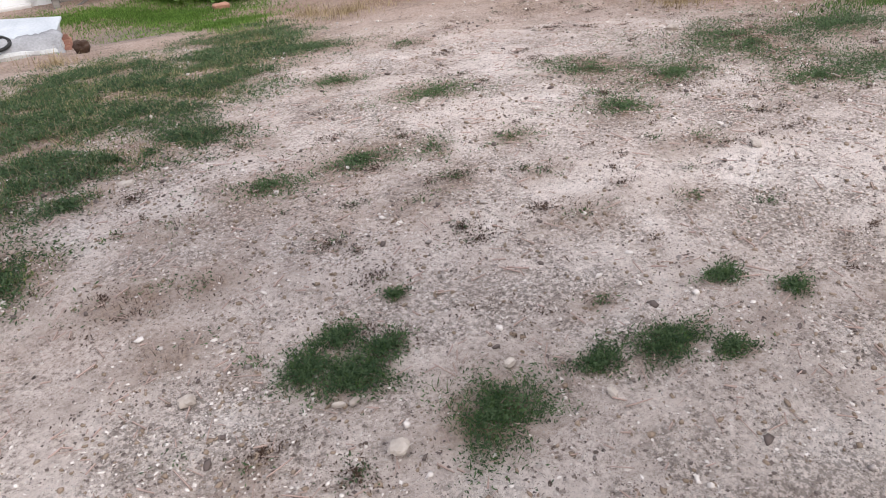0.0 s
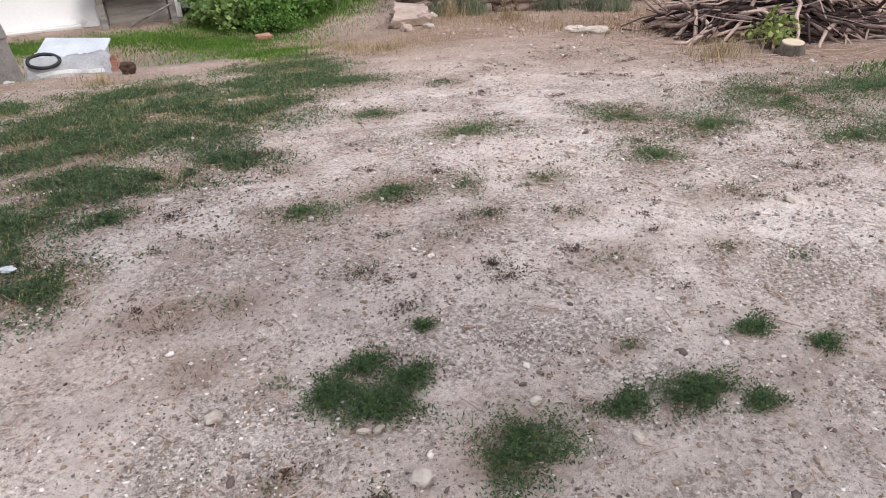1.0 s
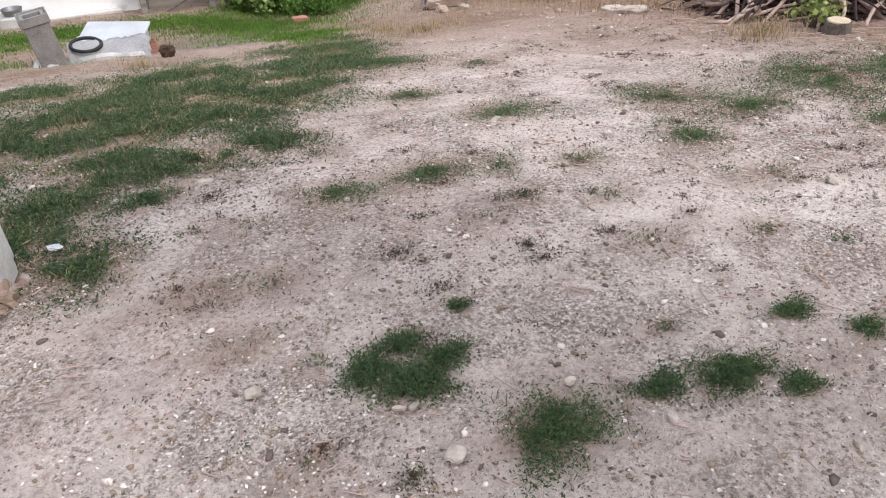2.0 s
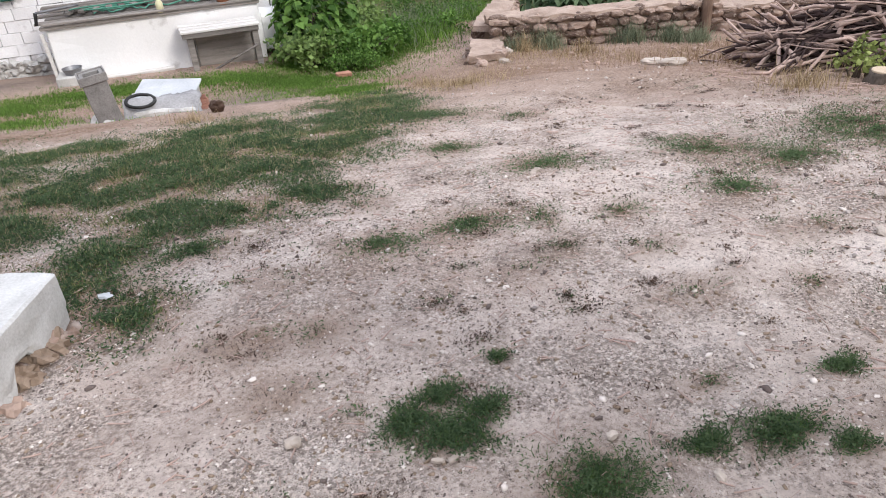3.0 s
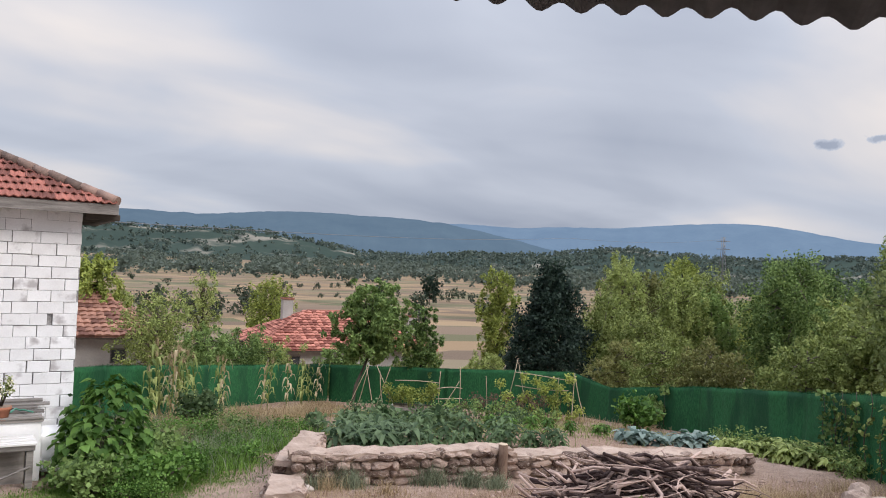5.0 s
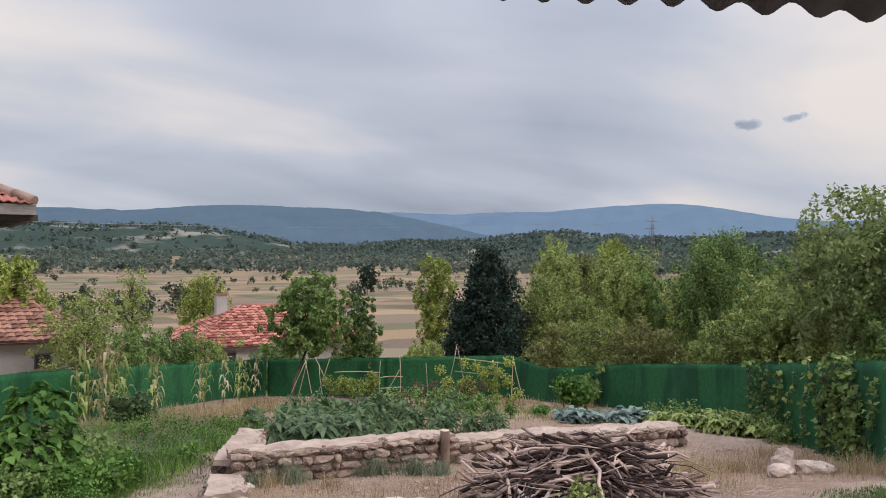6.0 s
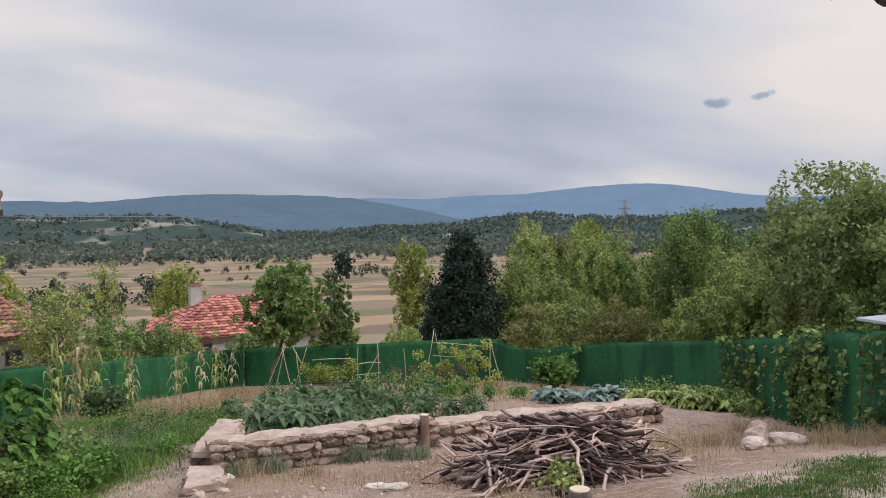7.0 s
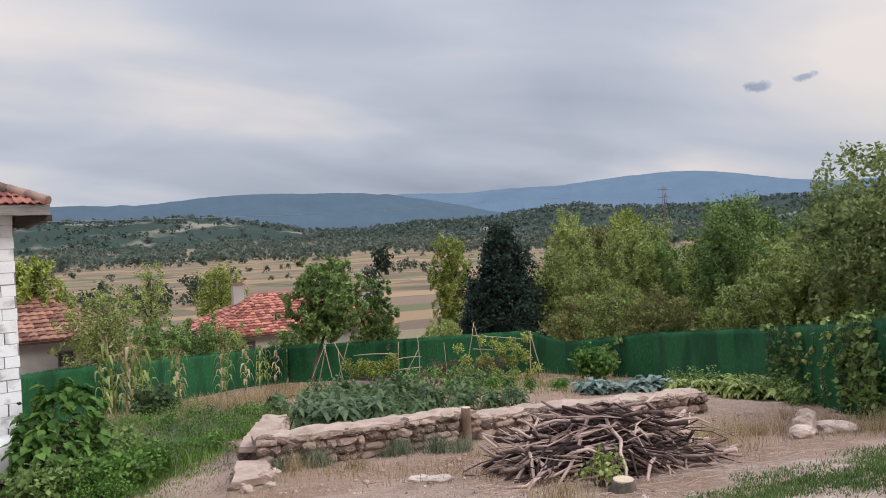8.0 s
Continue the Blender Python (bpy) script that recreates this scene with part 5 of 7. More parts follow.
# ---- other houses ----
def small_house(name, label, corner, size, turn, wall_h, rise, over, wall_mat, chimneys, windows, seed, tile_mat=None):
    """A low house: walls, tiled hip roof with courses of tiles, chimneys and small windows."""
    tile_mat = tile_mat or FAR_TILE
    w, d = size
    h = thing(name, label, "house", place=corner, turn=turn)
    bm = bmesh.new()
    box(bm, 0, w, 0, d, -2.5, wall_h)
    part("wall", bm, wall_mat, h, "pale rendered walls")
    ez, half = wall_h, d / 2 + over
    x0, x1, y0, y1 = -over, w + over, -over, d + over
    inset = min(half, (x1 - x0) / 2 - 0.05)
    rz = ez + half * rise
    part("soffit", boxed(x0 + 0.03, x1 - 0.03, y0 + 0.03, y1 - 0.03, ez - 0.08, ez - 0.004), DARK_WOOD, h)
    bm = bmesh.new()
    c = [bm.verts.new(v) for v in ((x0, y0, ez), (x1, y0, ez), (x1, y1, ez), (x0, y1, ez))]
    t0, t1 = bm.verts.new((x0 + inset, y0 + half, rz)), bm.verts.new((x1 - inset, y0 + half, rz))
    for f in ((c[0], c[1], t1, t0), (c[1], c[2], t1), (c[2], c[3], t0, t1), (c[3], c[0], t0), (c[3], c[2], c[1], c[0])):
        bm.faces.new(f)
    roof = part("roof", bm, tile_mat, h, "faded red clay tiles")
    rng = random.Random(seed)
    tiles = bmesh.new()
    pitch = math.atan(rise)
    run = 0.0
    while run < half - 0.3:
        for side in (0, 1):
            a0, a1 = (x0 + run * inset / half, x1 - run * inset / half) if side == 0 else (y0 + run, y1 - run)
            s = a0
            while s < a1 - 0.1:
                t = rng.uniform(-0.015, 0.02)
                if side == 0:
                    m = pose(s + 0.15, y0 + run, ez + run * rise + 0.09 + t, math.degrees(pitch) - 9, 0, 0)
                else:
                    m = pose(x0 + run * inset / half, s + 0.15, ez + run * rise + 0.09 + t, math.degrees(math.atan(rise * half / inset)) - 9, 0, -90)
                tube_v = [(-0.15, 0, 0), (-0.05, 0, 0.035), (0.05, 0, 0.035), (0.15, 0, 0), (-0.15, 0.33, 0), (-0.05, 0.33, 0.035), (0.05, 0.33, 0.035), (0.15, 0.33, 0), (-0.15, 0.02, -0.08), (-0.05, 0.02, -0.05), (0.05, 0.02, -0.05), (0.15, 0.02, -0.08)]
                vv = [tiles.verts.new(m @ Vector(p)) for p in tube_v]
                for k in range(3):
                    tiles.faces.new((vv[k], vv[k + 1], vv[k + 5], vv[k + 4]))
                    tiles.faces.new((vv[k + 8], vv[k + 9], vv[k + 1], vv[k]))
                s += 0.3
        run += 0.27
    tagged(part("roof_tiles", tiles, tile_mat, roof), kind="stuff")
    ridge = bmesh.new()
    tube(ridge, [Vector((x0 + inset, y0 + half, rz)), Vector((x1 - inset, y0 + half, rz))], [0.1, 0.1], 8)
    for a, b in ((c0, c1) for c0, c1 in (((x0, y0, ez), (x0 + inset, y0 + half, rz)), ((x1, y0, ez), (x1 - inset, y0 + half, rz)))):
        tube(ridge, [Vector(a), Vector(b)], [0.1, 0.1], 8)
    part("ridge_tiles", ridge, tile_mat, roof)
    for cx, cy, cz, s, tall in chimneys:
        ch = part("chimney", boxed(cx - s, cx + s, cy - s, cy + s, cz, cz + tall, 0.02), FAR_WALL, h, "grey rendered chimney")
        bm = boxed(cx - s - 0.06, cx + s + 0.06, cy - s - 0.06, cy + s + 0.06, cz + tall - 0.12, cz + tall, 0.01)
        part("chimney_cap", bm, BRICK, ch)
    for wx, wz, ww, wh in windows:
        wi = part("window", boxed(wx, wx + ww, -0.02, 0.01, wz, wz + wh), ROOM_SHADE, h, "small dark window")
        bm = bmesh.new()
        for a, b, e, g in ((wx - 0.05, wx, wz - 0.05, wz + wh + 0.05), (wx + ww, wx + ww + 0.05, wz - 0.05, wz + wh + 0.05), (wx, wx + ww, wz - 0.05, wz), (wx, wx + ww, wz + wh, wz + wh + 0.05)):
            box(bm, a, b, -0.05, 0.0, e, g)
        part("frame", bm, GREY_WOOD, wi)
    return h


small_house("red_roofed_house", "low village house with a bright red tiled hip roof", (13.0, 42.6, -4.35), (10.5, 7.0), -6, 2.5, 0.5, 0.6, FAR_WALL, ((2.4, 4.4, 3.6, 0.34, 1.75), (10.6, 3.2, 2.9, 0.3, 1.5)), ((1.5, 1.0, 0.9, 1.1),), 71)
small_house("grey_outbuilding", "grey rendered outbuilding with an old red tiled roof", (0.2, 32.6, -2.9), (5.2, 6.5), -8, 3.1, 0.5, 0.6, FAR_WALL, (), ((3.9, 2.05, 0.5, 0.5),), 72, BROWN_TILE)

def neighbour_shed():
    n = thing("neighbour_shed", "small dark shed under a pale flat sheet roof beyond the fence", "shed", place=on_ground(17.6, 5.6), turn=-25)
    top = 2.02 - float(height(17.6, 5.6))
    part("shed_wall", boxed(-0.7, 1.4, -0.9, 0.9, -0.3, top - 0.12, 0.02), DARK_WOOD, n, "dark boarded walls")
    part("roof", boxed(-1.0, 1.6, -1.1, 1.1, top - 0.04, top + 0.03, 0.01, pose(0, 0, 0, 0, -3, 0)), SHEET, n, "pale flat sheet roof")


neighbour_shed()

# ---- camera-side porch: sheet roof edge and the wall it leans on ----
def porch_roof():
    roof = thing("porch_roof", "dark corrugated sheet porch roof on timber posts", "roof")
    edge, back = Vector((0.69, -0.72, 0)), Vector((-0.72, -0.69, 0))
    a = Vector((2.3, 0.93, 4.44))
    n, wave = 300, 0.105
    verts, faces = [], []
    for s in (0, 1):
        for k in range(2):
            for i in range(n + 1):
                e = (i / n - 0.3) * 4.2
                ragged = 0.05 * noise.noise(Vector((e * 2.1, 3, 0))) + 0.03 * noise.noise(Vector((e * 6, 1, 0))) if k == 0 else 0
                p = a + edge * e + back * (k * 1.25 + ragged)
                p.z += -0.13 * e + k * 0.3 + 0.014 * math.cos(2 * math.pi * e / wave + 1.2 * noise.noise(Vector((e * 1.7, 0, 0)))) + 0.035 * noise.noise(Vector((e * 1.1, 7, 0))) + 0.012 * noise.noise(Vector((e * 7.3, 2, 0))) - s * 0.012
                verts.append(p)
    c = n + 1
    for i in range(n):
        faces += [(i, i + 1, c + i + 1, c + i), (2 * c + i, 3 * c + i, 3 * c + i + 1, 2 * c + i + 1), (i, 2 * c + i, 2 * c + i + 1, i + 1), (c + i, c + i + 1, 3 * c + i + 1, 3 * c + i)]
    mesh_of("sheet", verts, faces, ROOF_SHEET, roof)
    for e, k in ((2.7, 0.15), (2.7, 1.1), (1.3, 1.1)):
        q = a + edge * e + back * k
        g = float(height(q.x, q.y))
        part("post", rod((q.x, q.y, g - 0.2), (q.x, q.y, q.z - 0.13 * e + k * 0.24 - 0.03), 0.05, 0.045, 8), DARK_WOOD, roof, "dark round timber post")
    for k in (1.1,):
        p, q = a + edge * -1.2 + back * k, a + edge * 2.8 + back * k
        part("beam", rod((p.x, p.y, a.z + 0.156 + k * 0.24 - 0.06), (q.x, q.y, a.z - 0.364 + k * 0.24 - 0.06), 0.03, 0.03, 6), DARK_WOOD, roof, "dark timber beam")


porch_roof()


# ---- white animal shed against the house, with what stands on it ----
def shed():
    s = thing("lean_to_shed", "low white-plastered lean-to shed roofed with grey boards", "shed", place=(0, 0, 0))
    bm = boxed(-2.12, 1.28, 12.98, 13.9, -0.15, 1.0, 0.02)
    bmesh.ops.subdivide_edges(bm, edges=bm.edges[:], cuts=6, use_grid_fill=True)
    part("body", rough_up(bm, 0.5, 0.022, 3), PLASTER, s, "uneven white plastered body")
    rng = random.Random(4)
    for k in range(6):
        y = 12.93 + k * 0.178
        part("roof_board", boxed(-2.2 + rng.uniform(-0.06, 0.06), 1.34 + rng.uniform(-0.08, 0.04), y, y + 0.18, 1.0 + k * 0.028, 1.03 + k * 0.028, 0.005, pose(0, 0, 0, 0, rng.uniform(-0.3, 0.3), rng.uniform(-0.25, 0.25))), GREY_WOOD, s)
    part("edge_board", boxed(-2.18, 1.3, 12.925, 12.96, 0.985, 1.045, 0.006), GREY_WOOD, s)
    part("edge_board", boxed(-2.1, 1.33, 12.88, 12.93, 1.05, 1.085, 0.006, pose(0, 0, 0, 0, 0.35, 0.2)), GREY_WOOD, s)
    part("side_board", boxed(-2.2, -2.15, 12.9, 12.97, -0.1, 1.02, 0.006, pose(0.03, 0, 0, 0, -2, 0)), PALE_WOOD, s)
    part("base_sill", boxed(-1.9, -0.3, 12.86, 12.975, 0.02, 0.14, 0.012), PALE_WOOD, s, "pale timber sill along the base")
    part("step", boxed(-2.12, -1.45, 12.55, 12.975, -0.12, 0.3, 0.02), CONCRETE, s, "pale concrete step")
    bm = boxed(1.282, 1.7, 13.2, 13.9, 0.1, 0.72, 0.03)
    part("buttress", rough_up(bm, 0.3, 0.02), PLASTER, s, "white plastered corner block")
    return s


shed()


def side_bench():
    b = thing("work_bench", "plank-topped wooden bench with grey legs by the shed", "bench", place=(0, 0, 0))
    g = -0.08
    for k in range(3):
        part("plank", boxed(-0.06, 1.22, 12.42 + k * 0.165, 12.575 + k * 0.165, 0.74 + k * 0.012, 0.775 + k * 0.012, 0.005, pose(0, 0, 0, 0, 0.15 * k, 0.1 * k)), PALE_WOOD, b)
    part("rail", boxed(-0.04, 1.2, 12.43, 12.46, 0.66, 0.738, 0.005), GREY_WOOD, b)
    for x in (0.02, 1.08):
        for y in (12.46, 12.86):
            part("leg", boxed(x, x + 0.1, y, y + 0.07, g - 0.1, 0.738, 0.006), GREY_WOOD, b)
    part("brace", rod((0.1, 12.44, 0.0), (1.14, 12.44, 0.42), 0.02, 0.018), GREY_WOOD, b, "slanting pole brace")
    part("back_panel", boxed(0.13, 1.07, 12.9, 12.93, g, 0.7), GREY_WOOD, b, "dark board back")


side_bench()


def flower_pot():
    p = thing("flower_pot", "terracotta pot with a leggy flowering plant on the shed", "flower pot", place=(0.72, 12.98, 1.035))
    bm = bmesh.new()
    tube(bm, [Vector((0, 0, z)) for z in (0, 0.16, 0.165, 0.21)], [0.085, 0.12, 0.135, 0.14], 16)
    part("pot", bm, TERRACOTTA, p)
    part("soil", rod((0, 0, 0.205), (0, 0, 0.214), 0.12, 0.12, 14), EARTH, p)
    gen, rng = np.random.default_rng(3), random.Random(3)
    bm = bmesh.new()
    tips = []
    for k in range(14):
        a = k * 2.4
        e = Vector((math.cos(a) * rng.uniform(0.06, 0.26), math.sin(a) * rng.uniform(0.06, 0.24), rng.uniform(0.4, 0.62)))
        tube(bm, [Vector((0, 0, 0.2)), e * 0.5 + Vector((0, 0, 0.14)), e], [0.007, 0.005, 0.003], 5)
        tips += [e, e * 0.75 + Vector((0, 0, 0.08))]
    part("stem", bm, BARK, p)
    v, f = spray(gen, [tuple(t) for t in tips], 0.075, 230, 0.036, 1.5)
    mesh_of("foliage", v, f, LEAF_OLIVE, p)
    v, f = spray(gen, [tuple(t) for t in tips[::2]], 0.07, 110, 0.034, 1.1)
    mesh_of("blossom", v, f, CREAM, p, "small pale yellow blossoms")


flower_pot()
bottle = thing("plastic_bottle", "cream plastic bottle standing on the shed roof", "bottle", place=(-0.3, 12.97, 1.035))
bm = bmesh.new()
tube(bm, [Vector((0, 0, z)) for z in (0, 0.15, 0.19, 0.21, 0.235)], [0.06, 0.06, 0.035, 0.024, 0.024], 14)
part("bottle_body", bm, CREAM, bottle)
part("cap", rod((0, 0, 0.236), (0, 0, 0.262), 0.028, 0.028, 12), PALE_WOOD, bottle, "pale screw cap")
bm = bmesh.new()
rng = random.Random(12)
pts = [Vector((-1.35 + 2.5 * k / 40, 13.2 + 0.13 * math.sin(k * 0.9) + 0.05 * math.sin(k * 2.3), 1.11 + 0.02 * math.sin(k * 1.7) ** 2)) for k in range(41)]
tube(bm, pts, [0.014] * 41, 6)
tagged(part("garden_hose", bm, HOSE), "green garden hose coiled loosely over the shed boards", "hose")
bm = bmesh.new()
pts = [Vector((-1.0 + 0.9 * math.cos(k * 0.55) * (0.25 + 0.02 * k), 13.32 + 0.14 * math.sin(k * 0.55), 1.13 + 0.002 * k)) for k in range(30)]
tube(bm, pts, [0.012] * 30, 6)
tagged(part("green_rope", bm, HOSE), "faded green rope heaped on the shed boards", "rope")
for k in range(7):
    piece = part("timber_offcut", boxed(-0.22, 0.22, -0.05, 0.05, 0, 0.05, 0.006), GREY_WOOD)
    piece.matrix_basis = pose(-1.7 + k * 0.19, 13.45, 1.12, 0, 0, 70 + 9 * k)
    tagged(piece, "short grey timber offcut on the shed boards", "timber", "timber offcuts")
pipe = thing("drain_pipe", "thin grey pipe with a dark end beside the shed", "pipe", place=(0, 0, 0))
part("tube", rod((-2.2, 13.1, 1.24), (-1.55, 13.2, 1.27), 0.022, 0.022, 8), METAL, pipe)
part("elbow", rod((-2.2, 13.1, 1.24), (-2.24, 13.09, 1.05), 0.03, 0.024, 8), BLACK, pipe, "dark elbow")
tray = thing("metal_basin", "dented round metal basin on the concrete step", "basin", place=(-1.86, 12.74, 0.3))
bm = bmesh.new()
tube(bm, [Vector((0, 0, z)) for z in (0, 0.08, 0.1)], [0.12, 0.15, 0.16], 16, False)
tube(bm, [Vector((0, 0, 0.0)), Vector((0, 0, 0.012))], [0.12, 0.125], 16)
part("bowl", bm, METAL, tray)
mail = thing("wall_box", "small dark green plastic box fixed on the wall", "box", place=(-2.75, 13.99, 1.35))
part("box_body", boxed(-0.15, 0.15, -0.14, 0, 0, 0.14, 0.02), GREEN_PLASTIC, mail)
part("lid", boxed(-0.17, 0.17, -0.16, 0, 0.142, 0.17, 0.012, pose(0, 0, 0, 8, 0, 0)), GREEN_PLASTIC, mail)
brickbat = part("broken_brick", rough_up(boxed(-0.12, 0.12, -0.06, 0.06, -0.02, 0.06, 0.015), 0.08, 0.01), BRICK)
brickbat.matrix_basis = pose(2.3, 11.0, float(height(2.3, 11.0)) + 0.02, 0, 4, 12)
tagged(brickbat, "broken red brick lying in the grass", "brick")


# ---- covered pit with its vent post ----
def pit():
    p = thing("covered_pit", "covered soakaway pit of concrete under a pale metal lid", "pit", place=(0, 0, -0.13))
    bm = boxed(-0.62, 0.2, 8.35, 9.3, 0.3, 0.98, 0.03, None)
    bmesh.ops.subdivide_edges(bm, edges=bm.edges[:], cuts=5, use_grid_fill=True)
    part("chamber", rough_up(bm, 0.25, 0.05, 2), CONCRETE, p, "crumbling concrete chamber")
    part("lid", boxed(-0.36, 0.36, -0.42, 0.42, -0.015, 0.015, 0.006, pose(-0.16, 8.9, 1.02, 4, 5, -10)), SHEET, p, "pale flat metal lid")
    # crumpled sheeting hanging over the front
    n, rows = 26, 12
    vs, fs = [], []
    for r in range(rows + 1):
        for i in range(n + 1):
            f, g = i / n, r / rows
            fold = 0.05 * noise.noise(Vector((f * 6, g * 3, 1))) + 0.03 * noise.noise(Vector((f * 14, g * 8, 2)))
            vs.append((-0.62 + 0.86 * f + 0.05 * noise.noise(Vector((f * 3, g * 4, 5))), 8.62 - 0.42 * g ** 0.8 + fold, 1.05 - 0.4 * g ** 1.6 + fold * 0.7 + 0.05 * (1 - f)))
    for r in range(rows):
        for i in range(n):
            q = r * (n + 1) + i
            fs.append((q, q + 1, q + n + 2, q + n + 1))
    cloth = mesh_of("sheeting", vs, fs, CLOTH, p, "crumpled grey-white sheeting", True)
    thick = cloth.modifiers.new("thickness", "SOLIDIFY")
    thick.thickness = 0.012
    rng = random.Random(6)
    for r in range(5):
        for k in range(4):
            b = part("brick", rough_up(boxed(-0.05, 0.05, -0.1, 0.1, -0.03, 0.03, 0.01), 0.05, 0.008, k + r), BRICK, p)
            b.matrix_basis = pose(0.24 + rng.uniform(-0.02, 0.02), 8.5 + k * 0.215 + 0.1 * (r % 2), 0.5 + r * 0.075, 0, rng.uniform(-4, 4), rng.uniform(-6, 6))
    return p


pit()


def vent_post():
    v = thing("vent_post", "leaning square concrete vent post, hollow at the top", "post", place=on_ground(-0.8, 8.3, -0.14))
    m = pose(0.06, 0, 0, 0, -6, 12)
    bm = bmesh.new()
    for a, b, c, d in ((-0.13, 0.13, -0.13, -0.085), (-0.13, 0.13, 0.085, 0.13), (-0.13, -0.085, -0.083, 0.083), (0.085, 0.13, -0.083, 0.083)):
        box(bm, a, b, c, d, -0.15, 0.7, 0.006, m)
    part("shaft", bm, GREY_CONCRETE, v, "grey concrete shaft")
    bm = bmesh.new()
    for a, b, c, d in ((-0.15, 0.15, -0.15, -0.132), (-0.15, 0.15, 0.132, 0.15), (-0.15, -0.132, -0.131, 0.131), (0.132, 0.15, -0.131, 0.131)):
        box(bm, a, b, c, d, 0.62, 0.715, 0.005, m)
    part("collar", bm, GREY_CONCRETE, v, "darker collar")
    # Black plug added in place of the shade down the shaft.
    part("inside", boxed(-0.082, 0.082, -0.082, 0.082, 0.4, 0.5, 0, m), BLACK, v, "black plug painted as the hollow's shade")
    bm = bmesh.new()
    tube(bm, [Vector((0, 0, z)) for z in (-0.1, 0.06, 0.2)], [0.28, 0.22, 0.155], 12)
    part("foot", rough_up(bm, 0.15, 0.03), CONCRETE, v, "rough mortar foot")


vent_post()
bm = bmesh.new()
pts = [Vector((0.16 * math.cos(a), 0.16 * math.sin(a), 0)) for a in (2 * math.pi * k / 24 for k in range(25))]
tube(bm, pts, [0.02] * 25, 8)
ring = part("rubber_ring", bm, BLACK)
ring.matrix_basis = pose(-0.42, 8.52, 0.95, 10, 5, 0)
tagged(ring, "black rubber ring lying on the pit lid", "ring")
bm = boulder(3, 0.16, 0.16, 0.15, 0.4, 3)
clod = part("dry_clump", bm, LEAF_BROWN)
clod.matrix_basis = pose(0.42, 8.05, float(height(0.42, 8.05)) + 0.05)
tagged(clod, "dark dried clump of roots on the earth", "clump")


# ---- concrete slab by the camera ----
def slab():
    s = thing("concrete_slab", "thick pale concrete slab with a broken rubble edge", "slab", place=(-0.2, 2.73, 2.0), turn=-18)
    bm = boxed(-1.7, 0, -2.3, 0, -0.29, 0, 0.012)
    bmesh.ops.subdivide_edges(bm, edges=[e for e in bm.edges if e.calc_length() > 0.1], cuts=26, use_grid_fill=True)
    for v in bm.verts:
        low = max(0.0, min(1.0, (-v.co.z - 0.14) / 0.15))
        v.co += noise.noise_vector(v.co * 6) * (0.009 + 0.035 * low) + noise.noise_vector(v.co * 19) * (0.004 + 0.012 * low)
        v.co.z += low * max(0.0, noise.noise(v.co * 4 + Vector((3, 0, 0)))) * 0.2
    part("slab_top", bm, SLAB, s, "pale worn concrete")
    rng = random.Random(9)
    for k in range(46):
        r = rng.uniform(0.05, 0.16)
        y = -rng.uniform(0.05, 2.2)
        ob = part("rubble_stone", boulder(k + 3.3, r * 1.3, r, r, 0.8, 3), EARTH if k % 2 else STONE, s)
        ob.location = (rng.uniform(-0.14, 0.06), y, -0.3 + rng.uniform(-0.05, 0.05))
    part("footing", rough_up(boxed(-1.6, -0.12, -2.2, -0.12, -0.5, -0.2, 0.02), 0.2, 0.03), EARTH, s, "earth footing")


slab()
scrap = part("paper_scrap", boulder(7, 0.06, 0.04, 0.012, 0.8, 3), SHEET)
scrap.matrix_basis = pose(-0.07, 2.83, float(height(-0.07, 2.83)) + 0.06, 18, 12, 30)
tagged(scrap, "crumpled white scrap caught in the grass", "scrap")


# ---- plants by the house ----
def leafy_bush(name, x, y, tall, spread, leaf, size, count, label, seed, stems=16, mat=None, squash=1.0):
    rng, gen = random.Random(seed), np.random.default_rng(seed)
    b = thing(name, label, "bush", place=on_ground(x, y))
    bm, tips = bmesh.new(), []
    for k in range(stems):
        a = k * 2.4 + rng.uniform(-0.3, 0.3)
        r = spread * rng.uniform(0.25, 0.95)
        h = tall * rng.uniform(0.6, 0.95) * (1 - 0.35 * (r / spread) ** 2)
        e = Vector((math.cos(a) * r, math.sin(a) * r, h))
        m = Vector((math.cos(a) * r * 0.55, math.sin(a) * r * 0.55, h * 0.6))
        tube(bm, [Vector((math.cos(a) * 0.05, math.sin(a) * 0.05, -0.05)), m, e], [0.014, 0.01, 0.004], 5)
        tips += [tuple(e), tuple(m), tuple(m.lerp(e, 0.5))]
    part("stem", bm, BARK, b)
    v, f = spray(gen, tips, spread * 0.36, count, size, 1.25, 0.6, squash)
    v[:, 2] = np.maximum(v[:, 2], 0.01)
    mesh_of("foliage", v, f, leaf, b)
    return b


